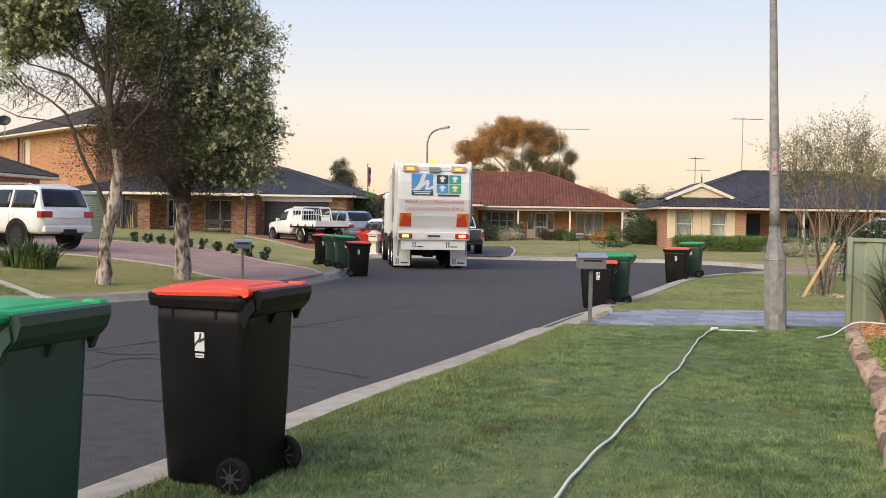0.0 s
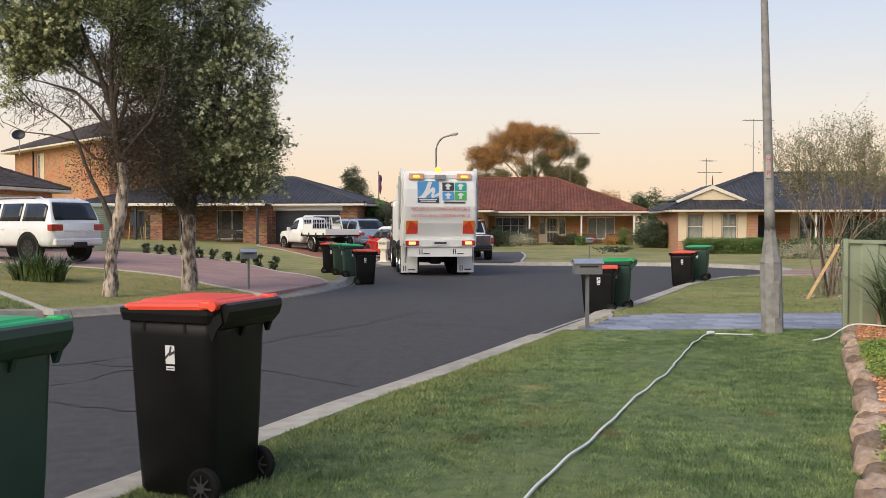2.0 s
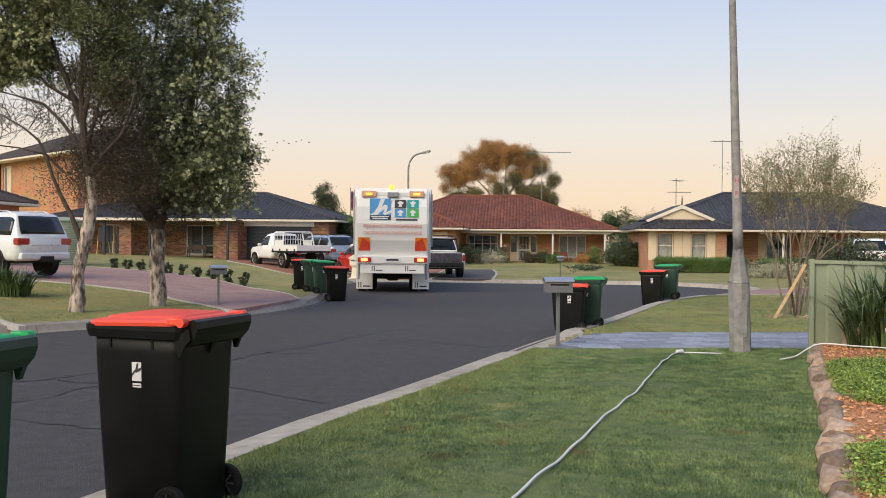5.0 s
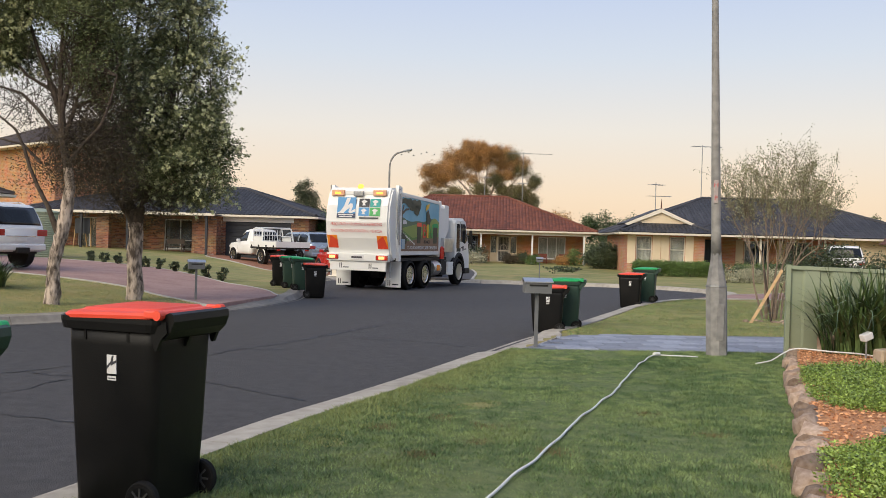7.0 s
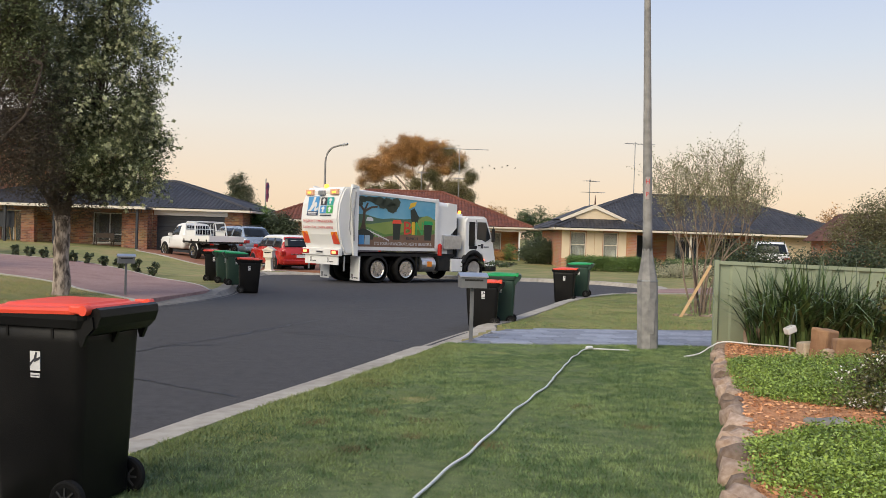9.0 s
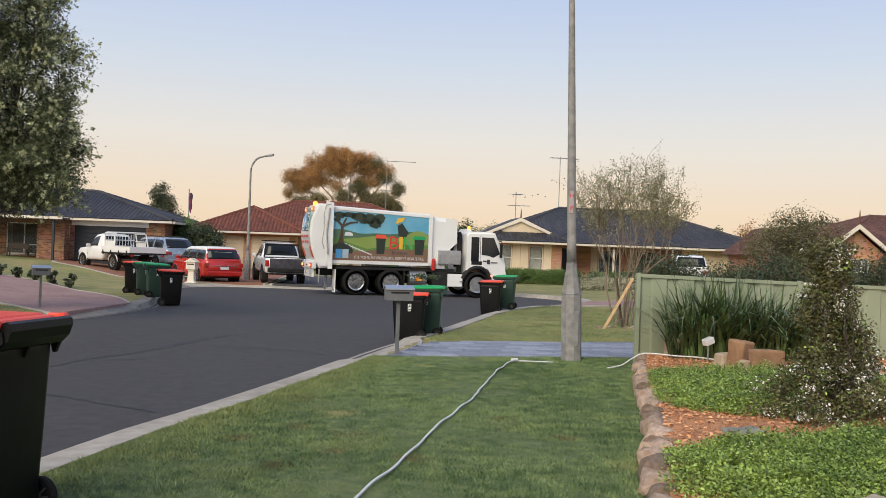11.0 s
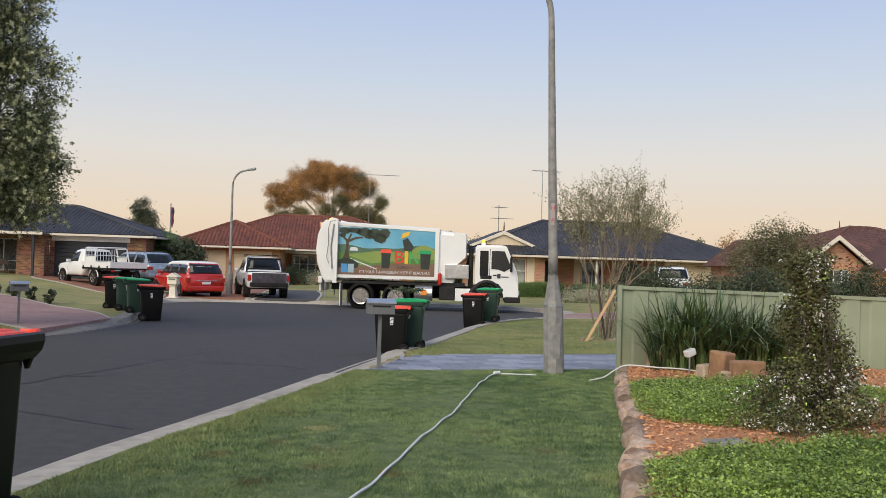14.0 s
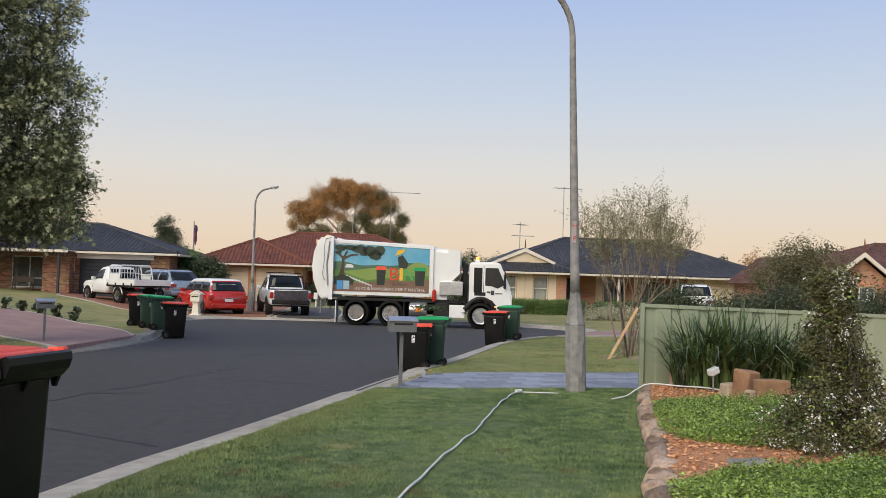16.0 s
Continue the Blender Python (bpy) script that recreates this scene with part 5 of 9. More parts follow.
def house_right():
    g = 0.1
    h = thing("brick_house", pose(0, 0, 0), "salmon brick house with a gable over white windows", "house", "houses round the court")
    w = wall(h, (21.9, 41.0), (24.9, 41.0), g - 0.3, 2.05, [(0.75, 2.3, 0.5, 1.8)], salmon_brick_m)
    window(w, 0.75, 2.3, 0.5, 1.8, 3, (0.5,), white_paint_m, pane_glass_m, 0.3)
    bm = bmesh.new()
    bm_prism(bm, [(21.9, 2.05), (24.9, 2.05), (23.4, 3.25)], 41.0, 41.2)
    gb = part("gable", bm, salmon_brick_m, h)
    for s in (-1, 1):
        bm = bmesh.new()
        bm_prism(bm, [(23.4, 3.42), (23.4, 3.2), (23.4 + s * 1.95, 1.72), (23.4 + s * 2.0, 1.9)], 40.55, 40.66)
        part("barge_board", bm, trim_m, gb)
        bm = bmesh.new()
        tiled_slope(bm, (23.4 + s * 2.0, 40.6 if s > 0 else 52, 1.85), (23.4 + s * 2.0, 52 if s > 0 else 40.6, 1.85), (-s, 0, 0.78), 2.54, 0.001, 11.39)
        mesh_keep("gable_roof", bm, dark_brown_tile_m, gb)
    bm = bmesh.new()
    bm_tube(bm, [(23.4, 40.6, 3.3), (23.4, 40.6, 3.8), (23.4, 40.6, 4.1)], [0.05, 0.035, 0.01], 8)
    part("finial", bm, red_tile_m, gb)
    dark_core(h, (22.2, 41.8, g), (33.8, 41.9, 2.0))
    dark_core(h, (25.2, 42.7, g), (33.8, 42.8, 2.0))
    wall(h, (21.9, 52), (21.9, 41.0), g - 0.3, 2.05, [], salmon_brick_m)
    w3 = wall(h, (24.9, 42.0), (34.0, 42.0), g - 0.3, 2.05, [(1.2, 2.6, 0.4, 1.8)], salmon_brick_m)
    window(w3, 1.2, 2.6, 0.4, 1.8, 1, (), white_paint_m)
    hip_roof(h, 22.0, 34.6, 41.4, 52.6, 2.1, 20, dark_brown_tile_m)
    bm = bmesh.new()
    bm_prism(bm, [(24.6, 1.75), (24.75, 1.9), (26.2, 3.0), (26.2, 2.82)], 38.9, 39.0)
    part("barge_board", bm, trim_m, h, "cream barge board of the near porch gable")
    part("porch_wall", new_box((25.0, 39.0, g - 0.3), (28.0, 41.9, 1.95)), salmon_brick_m, h)
    bm = bmesh.new()
    bm_prism(bm, [(24.7, 1.85), (26.2, 3.02), (27.7, 1.85)], 38.95, 42.0)
    part("porch_roof", bm, dark_brown_tile_m, h)


house_right()


# ---- vehicles ----
def road_wheel(parent, x, y, r, w, rim_mat=None, dual=False, name="wheel", spokes=6):
    """A wheel as an empty at its centre, axle along y, so that it can roll."""
    e = new(name)
    e.empty_display_size = 0.1
    e.parent = parent
    e.matrix_basis = pose(x, y, r)
    s = 1 if y > 0 else -1
    bm = bmesh.new()
    prof = ((-0.5, 0.80), (-0.46, 0.94), (-0.36, 1.0), (0.36, 1.0), (0.46, 0.94), (0.5, 0.80), (0.46, 0.62))
    rings = []
    for a, q in prof:
        rings.append([Vector((q * r * math.cos(t), a * w, q * r * math.sin(t))) for t in np.linspace(0, 2 * math.pi, 33)[:-1]])
    bm_loft(bm, rings, cap=False)
    part("tyre", bm, rubber_m, e, smooth=True)
    bm = bmesh.new()
    k = 0.62 * r
    rings = []
    for a, q in ((0.40, 1.0), (0.48, 1.0), (0.46, 0.9), (0.25, 0.8), (0.22, 0.45), (0.36, 0.38), (0.38, 0.05)):
        rings.append([Vector((q * k * math.cos(t), s * a * w, q * k * math.sin(t))) for t in np.linspace(0, 2 * math.pi, 29)[:-1]])
    bm_loft(bm, rings)
    for i in range(spokes):
        a = 2 * math.pi * i / spokes
        bm_box(bm, (k * 0.3, -0.012, -0.09 * k), (k * 0.9, 0.012, 0.09 * k), Matrix.Translation((0, s * w * 0.36, 0)) @ Matrix.Rotation(a, 4, "Y"))
    part("rim", bm, rim_mat or chrome_m, e)
    return e


def car(name, m, label, L, W, H, belt, clear, paint, wheel_r, axle_f, axle_r, hood, cabin, roof_mat=None, group="parked cars", rear="tall", rim_mat=None, tub=False, tail=None, lamp=(0.30, 0.17), cuts=None):
    """A parked car, nose to +x, origin on the ground at mid length. hood: bonnet height; cabin: (rear base, rear top, front top, front base) along x."""
    c = thing(name, m, label, "car", group)
    hw = W / 2
    nose = L / 2
    tail = -L / 2 if tail is None else tail
    r0, r1, f1, f0 = cabin
    gx = np.linspace(tail, nose, 90)
    # the roof line and the deck line seen from the side, softened
    fine = np.linspace(tail - 0.5, nose + 0.5, 700)
    k = np.hanning(31)
    k /= k.sum()
    deck = np.convolve(np.interp(fine, [tail, r0, f0 - 0.2, f0 + 0.15, nose - 0.45, nose - 0.1, nose], [belt, belt, belt, hood, hood - 0.06, hood - 0.16, hood - 0.30]), k, "same")
    roofl = np.convolve(np.interp(fine, [r0, r1, r1 + 0.25, 0.5 * (r1 + f1), f1 - 0.25, f1, f0], [0, H - 0.045 - belt, H - 0.012 - belt, H - belt, H - 0.015 - belt, H - 0.06 - belt, 0], 0, 0), k, "same")

    def deck_z(x):
        return float(np.interp(x, fine, deck))

    def top_z(x):
        return max(deck_z(x), belt + float(np.interp(x, fine, roofl)) if r0 < x < f0 else 0)

    def plan(x):
        d0, d1 = x - tail, nose - x
        a = 1 - 0.16 * max(0.0, 1 - d0 / 0.28) ** 2.2
        return hw * a * (1 - 0.30 * max(0.0, 1 - d1 / 0.75) ** 2.4)

    def side(x, h):
        """A point on the flank of the cabin, h from belt to roof edge."""
        zt = top_z(x)
        f = h * (zt - belt) / (H - belt)
        return plan(x) * (0.945 - 0.19 * f - 0.02 * f * f), belt + h * (zt - 0.05 - belt)
    rings = []
    for x in gx:
        w, zd, zt = plan(x), deck_z(x), top_z(x)
        lo = clear + 0.16 * max(0.0, 1 - (x - tail) / 0.22) ** 2 + 0.14 * max(0.0, 1 - (nose - x) / 0.35) ** 2
        half = [(0.88 * w, lo), (0.965 * w, lo + 0.06), (0.99 * w, lo + 0.2), (w, lo + (zd - lo) * 0.55), (0.992 * w, zd - 0.16), (0.975 * w, zd - 0.06), (0.945 * w, zd - 0.015)]
        if zt - zd > 0.06:
            for h in (0.04, 0.5, 0.93):
                half.append(side(x, h))
            yy = side(x, 1.0)[0]
            half += [(yy * 0.96, zt - 0.025), (yy * 0.86, zt - 0.006), (yy * 0.45, zt + 0.004)]
        else:
            half += [(0.92 * w, zd - 0.006), (0.88 * w, zd), (0.8 * w, zd + 0.006), (0.7 * w, zd + 0.010), (0.5 * w, zd + 0.014), (0.25 * w, zd + 0.016)]
        rings.append([Vector((x, -y, z)) for y, z in half] + [Vector((x, y, z)) for y, z in half[::-1]])
    bm = bmesh.new()
    bm_loft(bm, rings)
    body = part("body", bm, paint, c, smooth=True)
    body.data.set_sharp_from_angle(angle=radians(50))
    if roof_mat:
        bm = bmesh.new()
        rows = []
        for x in np.linspace(r1 - 0.10, f1 + 0.05, 16):
            zt, yy = top_z(x), side(x, 1.0)[0]
            rows.append([Vector((x, y * yy, zt + e)) for y, e in ((-1.06, -0.15), (-1.0, -0.02), (-0.87, 0.02), (-0.45, 0.035), (0.45, 0.035), (0.87, 0.02), (1.0, -0.02), (1.06, -0.15))])
        bm_loft(bm, rows)
        part("roof", bm, roof_mat, c, "white painted roof", smooth=True)
    # glass: rear screen, windscreen and side panes following the body's curve
    for nm, xa, xb in (("rear_window", r0 + 0.14 * (r1 - r0), r0 + 0.90 * (r1 - r0)), ("windscreen", f0 + 0.12 * (f1 - f0), f0 + 0.92 * (f1 - f0))):
        bm = bmesh.new()
        rows = []
        off = Vector((-0.012 if xa < 0 else 0.012, 0, 0.010))
        for x in np.linspace(xa, xb, 6):
            yy = side(x, 1.0)[0] * 0.9
            rows.append([Vector((x, v * yy, top_z(x) - 0.004 * abs(v))) + off for v in (-1, -0.5, 0, 0.5, 1)])
        bm_loft(bm, [r + [p - off * 2.2 for p in r[::-1]] for r in rows])
        part(nm, bm, glass_m, c, smooth=True)
    cuts = cuts or ([(0.05, 0.33), (0.36, 0.62), (0.65, 0.95)] if not tub else [(0.10, 0.48), (0.52, 0.95)])
    a0, a1 = r0 + 0.35 * (r1 - r0), f0 - 0.10 * (f0 - f1)
    for s in (-1, 1):
        for a, b in cuts:
            bm = bmesh.new()
            rows = []
            for x in np.linspace(a0 + (a1 - a0) * a, a0 + (a1 - a0) * b, 8):
                col = []
                for h in (0.10, 0.35, 0.6, 0.86):
                    y, z = side(x, h)
                    col.append(Vector((x, s * (y + 0.008), z)))
                rows.append(col + [p - Vector((0, s * 0.02, 0)) for p in col[::-1]])
            bm_loft(bm, rows)
            part("side_window", bm, house_glass_m, c, smooth=True)
            x = a0 + (a1 - a0) * b + 0.02
            bm = bmesh.new()
            bm_tube(bm, [(x, s * (plan(x) + 0.0), clear + 0.24), (x, s * (plan(x) + 0.001), 0.5 * (belt + clear)), (x + 0.01, s * plan(x) * 0.985, belt - 0.12)], 0.006, 4)
            part("door_gap", bm, dark_steel_m, body)
            part("door_handle", new_box((x - 0.30, s * (hw - 0.005) - 0.016, belt - 0.19), (x - 0.10, s * (hw - 0.005) + 0.016, belt - 0.16), bevel=0.006), paint, c)
        for xw in (axle_f, axle_r):
            bm = bmesh.new()
            bm_cyl(bm, (xw, s * (hw - 0.24), wheel_r), (xw, s * (hw + 0.004), wheel_r), wheel_r + 0.05, 28)
            arch = part("wheel_arch", bm, dark_steel_m, body)
            bm = bmesh.new()
            pts = [(xw + (wheel_r + 0.055) * math.cos(q), s * (hw - 0.012), max(clear, wheel_r + (wheel_r + 0.055) * math.sin(q))) for q in np.linspace(-0.2, math.pi + 0.2, 17)]
            bm_tube(bm, pts, 0.028, 6)
            part("arch_lip", bm, paint if rim_mat is None else dark_steel_m, body)
            road_wheel(c, xw, s * (hw - 0.085), wheel_r, 0.22, rim_mat)
        if not (tub and rear == "tray"):
            lw, lh = lamp[:2]
            zl = belt - 0.10 + (lamp[2] if len(lamp) > 2 else 0.0)
            yc = s * (hw * 0.95 - lw / 2)
            part("tail_light", new_box((tail - 0.012, yc - lw / 2, zl - lh), (tail + 0.20, yc + lw / 2 + (0.03 if s > 0 else 0), zl), bevel=0.025), red_lamp_m, c)
            part("reflector", new_box((tail - 0.03, s * hw * 0.78 - 0.07, clear + 0.16), (tail + 0.05, s * hw * 0.78 + 0.07, clear + 0.21), bevel=0.01), red_lamp_m, c)
        part("headlight", new_box((nose - 0.42, s * hw * 0.74 - 0.14, hood - 0.30), (nose - 0.12, s * hw * 0.74 + 0.10, hood - 0.18), bevel=0.04), white_label_m, c)
        bm = bmesh.new()
        bm_box(bm, (f0 - 0.36, s * (hw + 0.06) - 0.10, belt + 0.0), (f0 - 0.24, s * (hw + 0.06) + 0.10, belt + 0.15), bevel=0.035)
        part("wing_mirror", bm, paint, c)
    if rear != "tray":
        bm = bmesh.new()
        bm_box(bm, (tail - 0.05, -hw * 0.88, clear + 0.04), (tail + 0.14, hw * 0.88, clear + 0.25), bevel=0.05, seg=3)
        part("rear_bumper", bm, paint if rear == "tall" else dark_steel_m, c)
        part("number_plate", new_box((tail - 0.022, -0.19, belt - 0.38), (tail + 0.01, 0.19, belt - 0.27)), white_label_m, c)
        part("tailgate_trim", new_box((tail - 0.02, -hw * 0.52, belt - 0.24), (tail + 0.01, hw * 0.52, belt - 0.21), bevel=0.006), chrome_m, c)
    bm = bmesh.new()
    bm_box(bm, (tail + 0.25, -hw * 0.78, clear - 0.06), (nose - 0.3, hw * 0.78, clear + 0.12))
    part("underbody", bm, dark_steel_m, c)
    return c


suv_silver_m = make_mat("white_car_paint", (0.66, 0.67, 0.68), (0.74, 0.75, 0.76), 1.5, 0.25, coat=0.8)
red_car_m = make_mat("red_car_paint", (0.40, 0.016, 0.012), (0.48, 0.024, 0.018), 1.5, 0.25, coat=0.8)
blue_car_m = make_mat("silver_blue_paint", (0.26, 0.32, 0.40), (0.34, 0.40, 0.48), 1.5, 0.28, metal=0.3, coat=0.8)
dark_print_m = make_mat("dark_patterned_wrap", (0.02, 0.018, 0.024), (0.10, 0.09, 0.11), 5, 0.5)
black_rim_m = make_mat("black_rim", (0.015, 0.015, 0.016), (0.03, 0.03, 0.03), 8, 0.4)


def place(x, y, rz, lift=0.0):
    return pose(x, y, land_z(x, y) + 0.02 + lift, 0, 0, rz)


big = car("off_road_wagon", place(-16.18, 27.23, 158), "white four-wheel-drive wagon parked on the pink driveway", 4.95, 1.98, 1.92, 1.16, 0.46, suv_silver_m, 0.42, 1.55, -1.42, 1.14, (-2.42, -2.10, 0.65, 1.45), rim_mat=black_rim_m, lamp=(0.38, 0.20, 0.08))
for y in (-0.66, 0.66):
    bm = bmesh.new()
    bm_tube(bm, [(-1.8, y, 1.89), (-1.6, y, 1.955), (0.3, y, 1.965), (0.5, y, 1.89)], 0.02, 6)
    part("roof_rail", bm, alu_m, big)
bm = bmesh.new()
bm_box(bm, (-2.60, -0.22, 0.44), (-2.40, 0.22, 0.60), bevel=0.02)
part("tow_bar", bm, dark_steel_m, big)
suvr = car("hatchback_car", place(-6.75, 42.0, 122, -0.06), "red hatchback car with a white roof on red paving", 4.25, 1.82, 1.56, 0.98, 0.27, red_car_m, 0.34, 1.32, -1.32, 0.98, (-2.05, -1.78, 0.50, 1.12), roof_mat=white_paint_m, lamp=(0.17, 0.20), cuts=[(0.02, 0.33), (0.335, 0.64), (0.645, 0.98)])
sub_car = car("blue_wagon", place(-10.3, 48.6, 132), "silver-blue wagon behind the tray utility", 4.6, 1.82, 1.64, 1.02, 0.32, blue_car_m, 0.34, 1.42, -1.35, 1.0, (-2.22, -1.70, 0.55, 1.22))
for y in (-0.6, 0.6):
    bm = bmesh.new()
    bm_tube(bm, [(-1.5, y, 1.6), (-1.3, y, 1.675), (0.3, y, 1.675), (0.5, y, 1.6)], 0.022, 6)
    part("roof_rail", bm, dark_steel_m, sub_car)
pick = car("pickup_truck", place(-3.55, 42.7, 103), "white pickup truck with a dark patterned tailgate", 5.3, 1.86, 1.82, 1.12, 0.45, suv_silver_m, 0.39, 1.75, -1.5, 1.14, (-0.75, -0.45, 0.85, 1.45), rear="dark", tub=True, rim_mat=black_rim_m, lamp=(0.13, 0.27))
part("tailgate_wrap", new_box((-2.69, -0.74, 0.66), (-2.63, 0.74, 1.10), bevel=0.01), dark_print_m, pick, "dark patterned wrap")
bm = bmesh.new()
bm_tube(bm, [(-1.15, -0.8, 1.1), (-0.95, -0.74, 1.72), (-0.95, 0.74, 1.72), (-1.15, 0.8, 1.1)], 0.045, 8)
part("sports_bar", bm, dark_steel_m, pick)
part("tonneau_cover", new_box((-2.55, -0.80, 1.12), (-0.85, 0.80, 1.15), bevel=0.01), dark_steel_m, pick)
for y in (-0.7, 0.7):
    b2 = part("roof_rack", new_box((-0.5, y - 0.02, 1.84), (0.8, y + 0.02, 1.90), bevel=0.008), dark_steel_m, pick)
for x in (-0.35, 0.2, 0.7):
    part("rack_bar", new_box((x - 0.04, -0.72, 1.86), (x + 0.04, 0.72, 1.90), bevel=0.01), dark_steel_m, b2)


def tray_ute(m):
    c = car("tray_utility", m, "white tray utility with drop sides and a ladder rack", 5.2, 1.8, 1.72, 1.05, 0.42, white_paint_m, 0.36, 1.75, -1.15, 1.04, (-0.02, 0.12, 0.85, 1.40), tub=True, rear="tray", tail=-0.06, cuts=[(0.30, 0.93)])
    bm = bmesh.new()
    for y in (-0.4, 0.4):
        bm_box(bm, (-2.5, y - 0.05, 0.52), (0.2, y + 0.05, 0.68))
    part("chassis_rail", bm, dark_steel_m, c)
    part("tray", new_box((-2.70, -0.95, 0.76), (-0.16, 0.95, 0.86)), dark_steel_m, c)
    for s in (-1, 1):
        drop = part("drop_side", new_box((-2.70, s * 0.95 - 0.02, 0.84), (-0.16, s * 0.95 + 0.02, 1.12), bevel=0.008), white_paint_m, c)
        for k in range(4):
            part("latch", new_box((-2.55 + k * 0.72, s * 0.97 - 0.02, 0.74), (-2.47 + k * 0.72, s * 0.97 + 0.03, 0.94), bevel=0.01), dark_steel_m, drop)
        part("tail_light", new_box((-2.73, s * 0.80 - 0.09, 0.67), (-2.66, s * 0.80 + 0.09, 0.75), bevel=0.01), red_lamp_m, c)
        part("mud_guard", new_box((-1.62, s * 0.78 - 0.14, 0.72), (-0.68, s * 0.78 + 0.14, 0.77), bevel=0.01), dark_steel_m, c)
    part("tail_board", new_box((-2.74, -0.96, 0.84), (-2.70, 0.96, 1.12), bevel=0.008), white_paint_m, c)
    bm = bmesh.new()
    for x in (-0.2, -1.15):
        bm_tube(bm, [(x - 0.1, -0.88, 1.1), (x, -0.82, 1.68), (x, -0.72, 1.78), (x, 0.72, 1.78), (x, 0.82, 1.68), (x - 0.1, 0.88, 1.1)], 0.035, 8)
    for y in (-0.8, 0.8):
        bm_tube(bm, [(-0.2, y, 1.74), (-1.15, y, 1.74)], 0.03, 8)
        bm_tube(bm, [(-0.2, y, 1.36), (-1.2, y, 1.36)], 0.024, 8)
    part("ladder_rack", bm, white_paint_m, c)
    guard = part("mesh_guard", new_box((-0.16, -0.8, 1.40), (-0.12, 0.8, 1.44)), white_paint_m, c)
    for k in range(11):
        part("guard_bar", new_box((-0.15, -0.75 + 0.15 * k - 0.012, 1.1), (-0.13, -0.75 + 0.15 * k + 0.012, 1.70)), white_paint_m, guard)
    for y in (-0.84, 0.84):
        part("side_mesh", new_box((-1.12, y - 0.006, 1.12), (-0.22, y + 0.006, 1.34)), white_paint_m, c)


tray_ute(place(-11.65, 45.9, 134))
far_car = car("white_wagon", place(17.75, 47.5, 74), "white wagon half hidden by shrubs at a garage", 4.7, 1.85, 1.75, 1.05, 0.3, suv_silver_m, 0.35, 1.4, -1.35, 1.05, (-2.25, -1.95, 0.6, 1.2))


# ---- the garbage truck ----
truck = thing("garbage_truck", pose(-3.58, 30.95, -0.28, 0, 0, 103), "white rear-loading garbage truck with a painted side panel", "truck")


